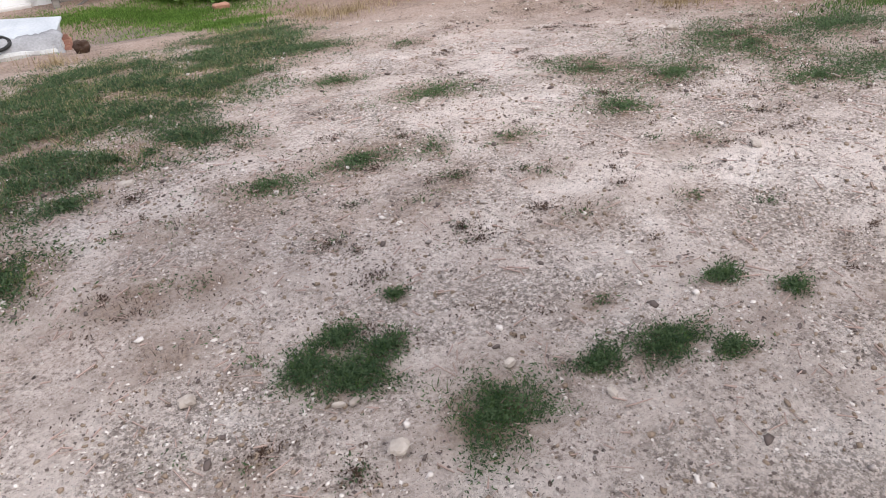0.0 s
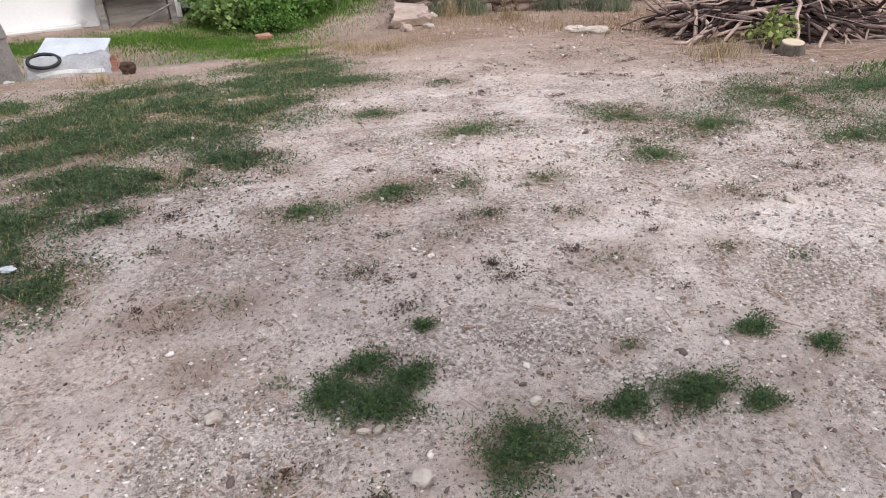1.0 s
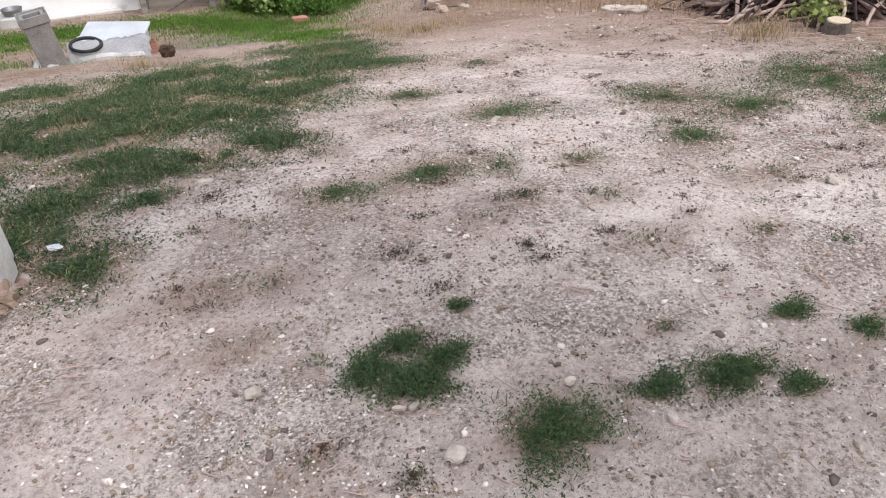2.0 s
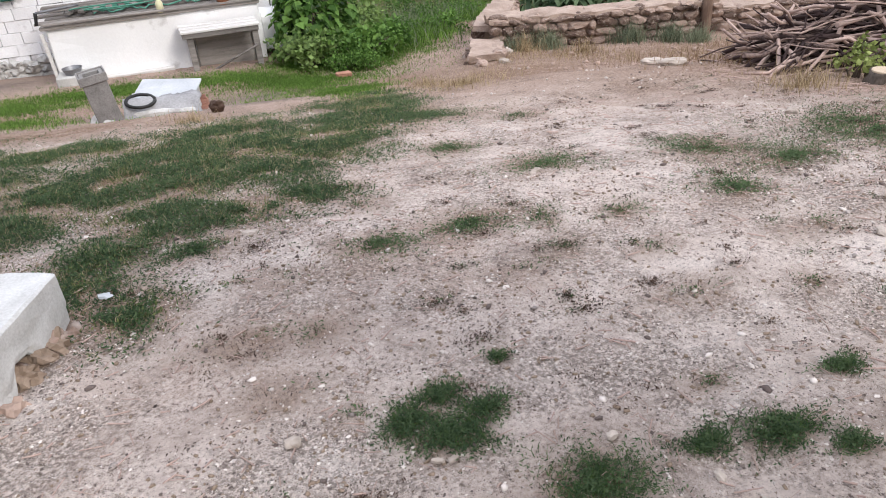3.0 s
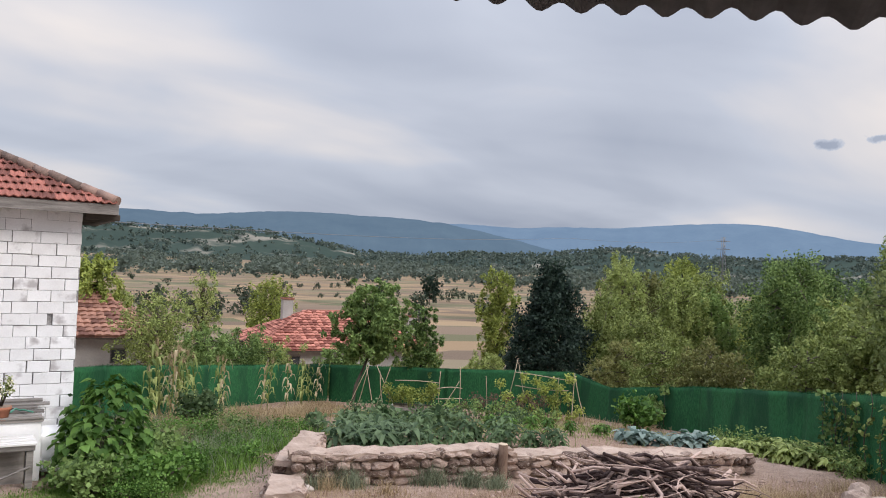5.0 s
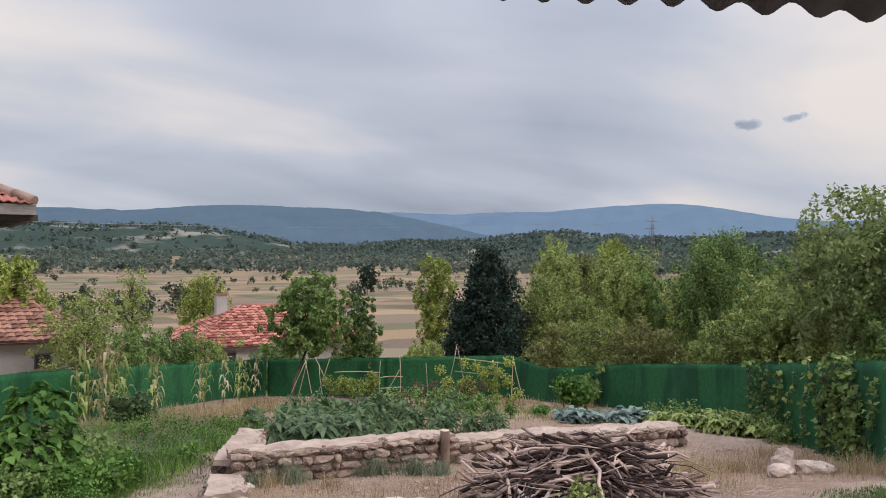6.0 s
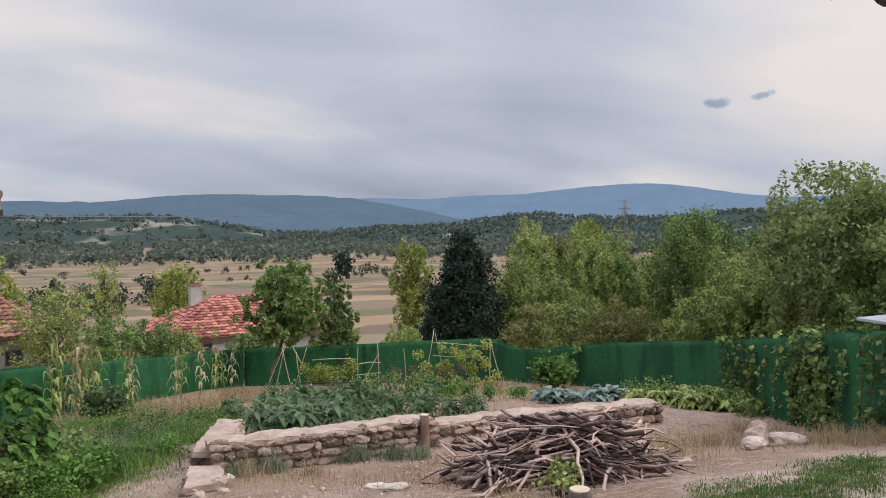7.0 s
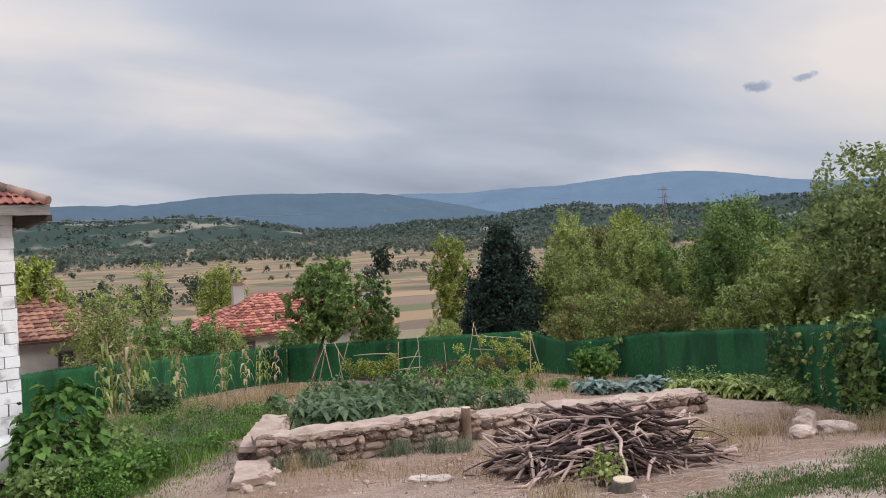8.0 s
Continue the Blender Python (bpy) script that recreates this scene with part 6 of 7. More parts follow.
def broad_leaves(rng, centres, radius, count, size):
    """Heart-shaped hanging leaves, folded along the middle."""
    centres = np.asarray(centres, float)
    out = []
    for _ in range(count):
        d = rng.normal(size=3)
        d /= np.linalg.norm(d)
        p = centres[rng.integers(0, len(centres))] + d * radius * rng.random() ** 0.5
        a = math.atan2(p[1], p[0]) + rng.normal() * 0.8
        k = size * rng.uniform(0.6, 1.25)
        fall = rng.uniform(0.15, 1.0)
        ahead = np.array([math.cos(a) * math.cos(fall), math.sin(a) * math.cos(fall), -math.sin(fall)])
        side = np.array([-math.sin(a), math.cos(a), rng.normal() * 0.2])
        lift = np.cross(ahead, side) * k * 0.1
        out += [p, p + ahead * k * 0.28 + side * k * 0.46 + lift, p + ahead * k * 0.75 + side * k * 0.26 + lift * 0.6, p + ahead * k * 1.15 - lift, p + ahead * k * 0.75 - side * k * 0.26 + lift * 0.6, p + ahead * k * 0.28 - side * k * 0.46 + lift]
    i = np.arange(count)[:, None] * 6
    return np.array(out), np.concatenate([i + [0, 1, 2, 3], i + [0, 3, 4, 5]])


def broad_bush(x, y, tall, spread, count, label, seed):
    # Inner leaves take a darker colour, painting shade into the bush's gaps.
    b = leafy_bush("broad_leaf_bush", x, y, tall, spread, LEAF_DARK, 0.07, 260, label, seed, 16)
    rng, gen = random.Random(seed), np.random.default_rng(seed + 1)
    tips = []
    for k in range(46):
        a, f = k * 2.4, (k + 0.5) / 46
        r = spread * math.sin(math.pi * (0.25 + 0.7 * f)) ** 0.7 * rng.uniform(0.55, 1.0)
        tips.append((math.cos(a) * r, math.sin(a) * r, tall * (0.12 + 0.85 * f)))
    v, f = broad_leaves(gen, tips, 0.13, int(count * 1.5), 0.155)
    v[:, 2] = np.maximum(v[:, 2], 0.02)
    mesh_of("leaves", v, f, LEAF_BRIGHT, b, "broad heart-shaped green leaves")


broad_bush(2.3, 13.3, 1.6, 0.75, 420, "tall broad-leaved green bush at the house corner", 81)
broad_bush(2.05, 12.7, 1.1, 0.62, 300, "broad-leaved green bush beside the bench", 82)
for k, (x, y, h, w) in enumerate(((3.6, 13.2, 0.3, 0.6), (4.4, 14.6, 0.28, 0.7), (3.3, 14.6, 0.4, 0.7), (5.4, 14.8, 0.3, 0.6), (3.9, 16.1, 0.45, 0.8), (5.0, 16.8, 0.5, 0.8), (6.2, 15.8, 0.4, 0.6), (2.6, 11.7, 0.35, 0.5))):
    leafy_bush("weed_bush", x, y, h, w, (LEAF_BRIGHT, LEAF_BRIGHT, LEAF)[k % 3], 0.034, 2400, "dense mound of low bright green weeds", 120 + k, 12)
leafy_bush("weed_bush", 1.9, 12.0, 0.6, 0.6, LEAF, 0.07, 1300, "dense low green weeds by the bench", 83)
leafy_bush("weed_bush", 2.8, 12.2, 0.55, 0.7, LEAF_BRIGHT, 0.07, 1500, "dense low bright green weeds", 84)
leafy_bush("weed_bush", 3.4, 12.6, 0.42, 0.55, LEAF_BRIGHT, 0.06, 1200, "dense low bright green weeds", 85)
leafy_bush("weed_bush", 3.0, 13.4, 0.6, 0.7, LEAF, 0.08, 1300, "dense green weeds behind the bush", 86)
leafy_bush("weed_bush", 4.6, 17.6, 1.05, 0.55, LEAF_DARK, 0.08, 1300, "dark green weed bush in the dry meadow", 87)
leafy_bush("weed_bush", 4.2, 15.2, 0.5, 0.5, LEAF_BRIGHT, 0.06, 600, "patch of low bright weeds in the meadow", 110, 10)
leafy_bush("weed_bush", 5.2, 15.9, 0.45, 0.5, LEAF, 0.06, 600, "patch of low green weeds in the meadow", 111, 10)
leafy_bush("weed_bush", 4.6, 13.2, 0.35, 0.45, LEAF_BRIGHT, 0.05, 600, "patch of low bright weeds by the stone wall", 112, 10)
leafy_bush("garden_shrub", 16.4, 15.4, 1.15, 0.7, LEAF_BRIGHT, 0.13, 700, "young bright green shrub before the fence", 88)
leafy_bush("weed_bush", 6.25, 4.95, 0.36, 0.26, LEAF_OLIVE, 0.045, 260, "thin yellow-green weed beside the stump", 89, 9)


def tuft_of(name, x, y, tall, spread, count, mat, label, seed, width=0.009):
    gen = np.random.default_rng(seed)
    a, r = gen.random(count) * 2 * math.pi, np.abs(gen.normal(0, 0.62, count)) * spread
    xy = np.column_stack([x + r * np.cos(a), y + r * np.sin(a)])
    v, f = blades(gen, xy, surface(xy[:, 0], xy[:, 1]) - 0.01, tall * (0.35 + 0.65 * gen.random(count)), width, 1.05)
    v -= np.array(on_ground(x, y))
    ob = mesh_of(name, v, f, mat)
    ob.location = on_ground(x, y)
    return tagged(ob, label, "grass tuft", "weed tufts", "stuff")


SAGE = leaf_material("sage_green", (0.11, 0.13, 0.08), (0.29, 0.32, 0.21))
for k, (x, y, h, s, n) in enumerate(((5.35, 10.75, 0.5, 0.34, 900), (5.6, 10.5, 0.4, 0.25, 500), (6.9, 10.3, 0.42, 0.3, 700), (7.4, 9.9, 0.4, 0.25, 500), (7.7, 9.6, 0.35, 0.25, 450), (4.95, 10.5, 0.3, 0.2, 300))):
    tuft_of("weed_tuft", x, y, h, s, n, SAGE, "grey-green weeds at the foot of the stone wall", 200 + k)
for k, (x, y, h, s, n) in enumerate(((3.3, 7.9, 0.14, 0.6, 700), (3.0, 8.5, 0.14, 0.4, 400), (5.1, 10.3, 0.4, 0.3, 300), (5.9, 9.9, 0.3, 0.4, 300), (5.6, 4.9, 0.3, 0.35, 350), (6.5, 6.9, 0.35, 0.4, 300), (8.6, 5.6, 0.4, 0.5, 500), (9.6, 6.2, 0.4, 0.6, 600), (12.2, 5.2, 0.4, 0.7, 900), (11.8, 4.3, 0.35, 0.6, 700), (10.8, 6.4, 0.3, 0.7, 500), (0.2, 7.3, 0.16, 0.3, 250), (-2.6, 6.6, 0.2, 0.5, 300), (13.3, 7.2, 0.35, 0.6, 500))):
    tuft_of("dry_tuft", x, y, h, s, n, STRAW, "dry straw-coloured grass standing on bare earth", 230 + k, 0.006)
for k, (x, y, h, s, n) in enumerate(((5.0, 19.0, 0.55, 1.1, 3000), (6.5, 20.8, 0.5, 1.2, 3000), (8.6, 21.5, 0.45, 1.2, 2600), (3.4, 18.6, 0.5, 0.8, 1600), (18.0, 17.0, 0.35, 0.7, 900), (17.8, 20.0, 0.3, 1.0, 1200), (6.4, 17.0, 0.4, 0.8, 1200), (10.5, 25.0, 0.3, 1.2, 1200))):
    tuft_of("dry_tuft", x, y, h, s, n, STRAW if k % 3 else LEAF_DRY, "tall dry meadow grass before the fence", 260 + k, 0.014)


# ---- vegetable garden ----
LEAF_PEPPER = leaf_material("leaf_dull_green", (0.04, 0.075, 0.03), (0.15, 0.22, 0.1))
LEAF_KALE = leaf_material("leaf_kale", (0.04, 0.075, 0.035), (0.16, 0.225, 0.115))
def crop(name, label, leaf, tall, spread, leaves, size, seed):
    """One leafy vegetable with a short stem and arching leaves."""
    gen = np.random.default_rng(seed)
    p = thing(name, label, "plant", name.replace("_", " ") + " bed")
    part("stem", rod((0, 0, -0.04), (0, 0, tall * 0.5), 0.014, 0.008, 5), BARK, p)
    vs, fs = [], []
    for k in range(leaves):
        a, up_angle = k * 2.4, gen.uniform(0.25, 1.15)
        L, w = spread * gen.uniform(0.75, 1.15), size * gen.uniform(0.8, 1.2)
        z0 = tall * (0.15 + 0.7 * k / leaves)
        d, s = np.array([math.cos(a), math.sin(a), 0]), np.array([-math.sin(a), math.cos(a), 0])
        pts = [np.array([0, 0, z0]) + d * L * f + np.array([0, 0, L * (up_angle * f - 0.95 * f * f)]) for f in (0.05, 0.4, 0.75, 1.0)]
        base = len(vs)
        for q, ww in zip(pts, (0.18, 1.0, 0.85, 0.1)):
            vs += [q - s * w * ww / 2 + np.array([0, 0, 0.02 * ww]), q, q + s * w * ww / 2 + np.array([0, 0, 0.02 * ww])]
        for r in range(3):
            for c in range(2):
                i = base + r * 3 + c
                fs.append((i, i + 1, i + 4, i + 3))
    mesh_of("foliage", vs, fs, leaf, p)
    return p


rng = random.Random(14)


def bed(first, spots):
    for k, (x, y) in enumerate(spots):
        s = rng.uniform(0.8, 1.2)
        m = pose(x, y, float(height(x, y)), 0, 0, rng.uniform(0, 360))
        if k == 0:
            first.matrix_basis = m
        else:
            copy_thing(first, m @ Matrix.Diagonal((s, s, s, 1)))


def row(ax, ay, bx, by, n, jitter=0.12):
    return [(ax + (bx - ax) * (k + 0.5) / n + rng.uniform(-jitter, jitter), ay + (by - ay) * (k + 0.5) / n + rng.uniform(-jitter, jitter)) for k in range(n)]


bed(crop("kale_plant", "dull green kale with long arching leaves", LEAF_KALE, 0.5, 0.42, 22, 0.1, 1), row(6.7, 14.2, 8.3, 13.3, 7) + row(7.0, 14.9, 8.6, 14.0, 7) + row(6.6, 13.3, 7.4, 12.9, 3))
bed(crop("pepper_plant", "bushy green pepper plant in a garden row", LEAF_PEPPER, 0.55, 0.26, 30, 0.09, 2), row(8.0, 12.6, 10.9, 11.8, 8) + row(8.4, 13.5, 11.2, 12.6, 8) + row(8.8, 14.5, 11.0, 13.8, 6) + row(7.6, 15.6, 9.8, 15.2, 5))
bed(crop("cabbage_plant", "pale blue-green cabbage with waxy leaves", LEAF_BLUE, 0.28, 0.32, 18, 0.2, 3), row(13.6, 12.9, 15.2, 11.7, 6) + row(13.9, 13.6, 15.5, 12.3, 6))
bed(crop("bean_plant", "low sprawling green bean plant in a garden row", LEAF_OLIVE, 0.34, 0.34, 30, 0.1, 4), row(14.9, 11.2, 16.2, 8.9, 9) + row(15.7, 11.6, 16.8, 9.6, 8) + row(15.0, 10.0, 15.6, 8.4, 5))
bed(crop("marigold_plant", "bushy dark green bedding plant on the garden path", LEAF_BRIGHT, 0.42, 0.22, 46, 0.05, 5), row(12.2, 15.6, 14.6, 14.0, 6, 0.3) + row(11.6, 16.4, 12.4, 16.0, 2))


def cane_frame(name, label, places, seed, category="plant support"):
    t = thing(name, label, category)
    for k, (a, b) in enumerate(places):
        part("cane", rod(a, b, 0.017, 0.012, 6, 0.05, seed + k), CANE, t)
    return t


def cane(x, y, tx, ty, tall):
    g = float(height(x, y))
    return ((x, y, g - 0.08), (tx, ty, g + tall))


cane_frame("bean_tripod", "bare bean canes tied together as a tripod", [cane(10.9, 23.8, 11.5, 23.5, 1.5), cane(11.4, 24.1, 11.55, 23.5, 1.65), cane(11.6, 23.0, 11.5, 23.6, 1.5), cane(12.1, 23.2, 11.9, 23.3, 1.4), cane(12.5, 22.9, 11.8, 23.4, 1.6), cane(11.9, 23.7, 12.2, 23.1, 1.6)], 5)
cane_frame("bean_trellis", "tall cane trellis overgrown with yellowing beans", [cane(15.2, 20.6, 15.55, 20.2, 2.05), cane(15.9, 19.9, 15.6, 20.2, 1.9), cane(16.7, 19.4, 16.7, 19.4, 1.5), cane(17.4, 18.7, 17.05, 19.0, 1.6), cane(16.9, 18.9, 17.05, 19.0, 1.65), cane(14.7, 20.7, 14.7, 20.8, 1.4), ((15.5, 20.2, 0.2), (17.0, 19.05, 0.02)), ((15.5, 20.2, -0.25), (16.9, 19.1, -0.3))], 15)
cane_frame("cane_rack", "small ladder-like rack of canes by the raised bed", [cane(13.6, 22.0, 13.6, 22.0, 1.5), cane(14.2, 21.7, 14.2, 21.7, 1.7), ((13.5, 22.05, -0.6), (14.3, 21.65, -0.55)), ((13.5, 22.05, -0.95), (14.3, 21.65, -0.9)), ((12.3, 22.9, -0.4), (13.6, 22.0, -0.4)), cane(13.5, 22.1, 14.2, 21.7, 1.2)], 25)


def climber(name, label, centres, radius, count, size, leaf, seed):
    gen = np.random.default_rng(seed)
    c = thing(name, label, "climbing plant", place=centres[0][:2] + (float(height(*centres[0][:2])),))
    o = np.array(c.location)
    bm = bmesh.new()
    for x, y, z in centres:
        g = float(height(x, y))
        tube(bm, [Vector((x, y, g)) - c.location, Vector((x + 0.05, y, (g + z) / 2)) - c.location, Vector((x, y, z)) - c.location], [0.01, 0.008, 0.004], 5)
    tagged(part("stem", bm, BARK, c), kind="stuff")
    v, f = spray(gen, np.array(centres) - o, radius, count, size, 1.3, 0.5)
    v[:, 2] = np.maximum(v[:, 2], 0.02)
    mesh_of("foliage", v, f, leaf, c)
    return c


def heap(ax, ay, bx, by, n, low, high, seed, wide=0.2):
    r = random.Random(seed)
    out = []
    for k in range(n):
        f = (k + 0.5) / n
        x, y = ax + (bx - ax) * f + r.uniform(-wide, wide), ay + (by - ay) * f + r.uniform(-wide, wide)
        out.append((x, y, float(height(x, y)) + r.uniform(low, high)))
    return out


climber("bean_vine", "yellow-green bean vine covering the cane trellis", heap(15.2, 20.4, 17.2, 18.9, 26, 0.2, 1.5, 1), 0.22, 3200, 0.06, LEAF_YELLOW, 91)
climber("bean_vine", "yellow-green bean vine covering the raised bed", heap(12.1, 22.9, 13.6, 22.0, 16, 0.45, 0.95, 2), 0.24, 2600, 0.055, LEAF_YELLOW, 92)
climber("withered_plant", "row of brown withered stalks in the garden", heap(13.8, 20.9, 16.0, 18.9, 24, 0.1, 0.8, 3, 0.3), 0.22, 1300, 0.055, LEAF_BROWN, 93)
climber("tomato_plant", "overgrown green tomato plants in the garden", heap(12.6, 20.6, 15.5, 18.2, 20, 0.15, 0.5, 4, 0.3), 0.26, 2200, 0.065, LEAF, 94)
climber("tomato_plant", "low mixed greens along the garden path", heap(9.0, 18.6, 13.2, 16.6, 26, 0.05, 0.4, 5, 0.5), 0.3, 2600, 0.075, LEAF_PEPPER, 95)
climber("squash_plant", "sprawling green squash leaves in the garden", heap(6.9, 16.6, 10.8, 16.4, 22, 0.08, 0.35, 6, 0.5), 0.3, 900, 0.15, LEAF_PEPPER, 96)
climber("mixed_herbs", "green herbs and weeds along the fence", heap(16.6, 12.8, 15.0, 7.8, 20, 0.05, 0.35, 7, 0.3), 0.28, 2400, 0.055, LEAF, 97)
climber("fence_ivy", "ivy climbing the far corner of the green fence", heap(19.15, 17.9, 19.1, 16.9, 8, 0.3, 1.3, 8, 0.08), 0.22, 420, 0.11, LEAF, 98)


def fence_vine(name, label, pts, spread, count, size, seed, leaf):
    """A vine hung over the right-hand fence: runners with broad leaves before the cover."""
    gen, r = np.random.default_rng(seed), random.Random(seed)
    runs = ((17.11, 10.67, 1.12), (14.2, 6.38, 1.96), (12.6, 4.59, 2.34), (10.9, 2.0, 2.6))
    def on_fence(s, h):
        k = min(int(s), 2)
        a, b = np.array(runs[k]), np.array(runs[k + 1])
        p = a + (b - a) * (s - k)
        d = (b - a)[:2] / np.linalg.norm((b - a)[:2])
        g = float(height(p[0], p[1]))
        out = np.array([d[1], -d[0]])
        if out @ (np.array([1.0, 0.0]) - p[:2]) < 0:
            out = -out
        return np.array([p[0] + out[0] * 0.1, p[1] + out[1] * 0.1, g + (p[2] - g) * h])
    o = on_fence(pts[0][0], 0.0)
    t = thing(name, label, "climbing plant", place=tuple(o))
    bm, cs = bmesh.new(), []
    for s0, s1, h in pts:
        line = [on_fence(s0 + (s1 - s0) * f + 0.02 * math.sin(f * 9 + s0), h * f + 0.03 * math.sin(f * 14)) for f in np.linspace(0, 1, 9)]
        tube(bm, [Vector(p - o) for p in line], [0.012] * 5 + [0.008] * 4, 5)
        cs += [p - o for p in line]
    part("runner", bm, BARK, t)
    v, f = spray(gen, cs, spread, count, size, 1.15, 0.5)
    mesh_of("foliage", v, f, leaf, t)


r3 = random.Random(33)
fence_vine("fence_vine", "broad-leaved green vine hanging over the green fence", [(0.86 + 0.028 * k + r3.uniform(-0.1, 0.1), 0.8 + 0.04 * k + r3.uniform(-0.2, 0.2), r3.uniform(0.45, 1.04)) for k in range(16)], 0.12, 1500, 0.1, 101, LEAF)
fence_vine("fence_vine", "thin green vine trailing down the green fence", [(0.28 + 0.08 * k, 0.22 + 0.1 * k, 0.95 - 0.05 * k) for k in range(4)], 0.13, 420, 0.1, 102, LEAF)
fence_vine("fence_vine", "scattered vine shoots along the green fence top", [(0.35 + 0.12 * k, 0.4 + 0.12 * k, 1.0) for k in range(6)], 0.1, 300, 0.09, 103, LEAF_OLIVE)
fence_vine("fence_vine", "leafy vine on the fence near the boulders", [(1.75 + 0.12 * k, 1.8 + 0.12 * k, 0.9) for k in range(6)], 0.11, 420, 0.1, 104, LEAF)


def raised_bed():
    b = thing("raised_bed", "weathered plank raised bed planted with beans", "raised bed", place=on_ground(12.9, 22.3), turn=-32)
    for k in range(2):
        part("plank", boxed(-0.85, 0.85, -0.4, -0.36, k * 0.16 - 0.05, k * 0.16 + 0.1, 0.006), GREY_WOOD, b)
        part("plank", boxed(-0.85, 0.85, 0.36, 0.4, k * 0.16 - 0.05, k * 0.16 + 0.1, 0.006), GREY_WOOD, b)
    for x in (-0.89, 0.852):
        part("end_plank", boxed(x, x + 0.038, -0.4, 0.4, -0.05, 0.27, 0.006), PALE_WOOD, b)
    part("soil", boxed(-0.85, 0.85, -0.358, 0.358, -0.05, 0.2), EARTH, b)


raised_bed()


LEAF_CORN = leaf_material("leaf_corn", (0.15, 0.2, 0.055), (0.42, 0.46, 0.17))
LEAF_CORN_DRY = leaf_material("leaf_corn_dry", (0.3, 0.23, 0.12), (0.62, 0.52, 0.34))


def corn(seed):
    gen = np.random.default_rng(seed)
    c = thing("corn_plant", "tall ripening maize stalk with drooping yellow leaves", "plant", "maize row")
    part("stalk", rod((0, 0, -0.05), (0.05, 0.03, 1.75), 0.026, 0.012, 6, 0.04, seed), LEAF_CORN, c)
    vs, fs = [], []
    for k in range(13):
        a, z0 = k * 2.5 + gen.uniform(-0.4, 0.4), 0.3 + 0.105 * k
        d, s = np.array([math.cos(a), math.sin(a), 0]), np.array([-math.sin(a), math.cos(a), 0])
        L = gen.uniform(0.45, 0.75)
        base = len(vs)
        for f, w in ((0.02, 0.5), (0.3, 1.0), (0.6, 0.8), (0.85, 0.5), (1.0, 0.05)):
            q = np.array([0.02, 0.01, z0]) + d * L * 0.62 * (f - 0.2 * f * f) + np.array([0, 0, L * (1.5 * f - 1.75 * f * f)])
            vs += [q - s * 0.045 * w, q + s * 0.045 * w]
        for r in range(4):
            i = base + 2 * r
            fs.append((i, i + 1, i + 3, i + 2))
    mesh_of("foliage", vs, fs, LEAF_CORN if seed % 2 else LEAF_CORN_DRY, c)
    v, f = blades(gen, gen.normal(0, 0.015, (26, 2)) + [0.05, 0.03], np.full(26, 1.7), 0.26, 0.012, 0.8)
    mesh_of("tassel", v, f, STRAW, c, "dry straw-coloured tassel")
    return c


ripe, dry = corn(1), corn(2)
for k, (x, y, s) in enumerate(((4.2, 21.0, 1.05), (4.6, 21.4, 1.15), (4.9, 21.2, 0.95), (5.4, 22.0, 1.0), (6.5, 23.2, 0.95), (5.0, 21.9, 1.1), (8.3, 24.5, 0.9), (9.2, 25.2, 0.95), (10.4, 26.3, 0.8), (9.9, 25.6, 0.85), (10.9, 26.9, 0.85), (4.0, 20.6, 0.8), (4.4, 21.7, 1.2), (4.75, 21.6, 1.1), (5.1, 21.5, 1.05), (6.3, 22.9, 0.95), (8.0, 24.3, 0.85), (10.0, 26.0, 0.9))):
    m = pose(x, y, float(height(x, y)), rng.uniform(-5, 5), rng.uniform(-5, 5), rng.uniform(0, 360))
    src = (ripe, dry)[1 if k == 1 or k % 3 == 1 else 0]
    if k < 2:
        src.matrix_basis = m
    else:
        copy_thing(src, m @ Matrix.Diagonal((s, s, s, 1)))


# ---- pylon and wires ----
def pylon():
    x, y = 690, 578
    g, top = float(height(x, y)), 47.0
    p = thing("power_pylon", "steel lattice power pylon far across the valley", "pylon", place=(x, y, g))
    h = top - g
    bm = bmesh.new()
    for sx in (-1, 1):
        for sy in (-1, 1):
            tube(bm, [Vector((sx * 4.0, sy * 4.0, 0)), Vector((sx * 1.6, sy * 1.6, h * 0.7)), Vector((sx * 1.2, sy * 1.2, h))], [0.32] * 3, 4)
    for k in range(9):
        z0, z1 = h * k / 9, h * (k + 1) / 9
        w0, w1 = 4.0 - 2.8 * k / 9, 4.0 - 2.8 * (k + 1) / 9
        for sx in (-1, 1):
            tube(bm, [Vector((sx * w0, -w0, z0)), Vector((-sx * w1, -w1, z1))], [0.2, 0.2], 4)
    part("tower", bm, METAL, p)
    for z in (0.78, 0.92):
        part("cross_arm", rod((-6, 4.5, h * z), (6, -4.5, h * z), 0.4, 0.4, 4), METAL, p)


pylon()
for a, b, sag in (((-60, 150, 8.6), (420, 520, 30.0), 4.0), ((420, 520, 30.0), (690, 578, 44.0), 4.0)):
    bm = bmesh.new()
    n = 24
    tube(bm, [Vector(a).lerp(Vector(b), k / n) - Vector((0, 0, sag * math.sin(math.pi * k / n))) for k in range(n + 1)], [0.09] * (n + 1), 4)
    tagged(part("power_line", bm, METAL), "thin grey power line sagging over the valley", "power line", "power lines")


# ---- grass, pebbles and litter on the yard ----
def turf(name, patches, per_m2, length, width, mat, label, seed, lean=0.9, edge=0.35):
    gen = np.random.default_rng(seed)
    xy = scatter(gen, patches, per_m2, edge)
    v, f = blades(gen, xy, surface(xy[:, 0], xy[:, 1]) - 0.006, length, width, lean)
    return tagged(mesh_of(name, v, f, mat), label, "grass", kind="stuff")


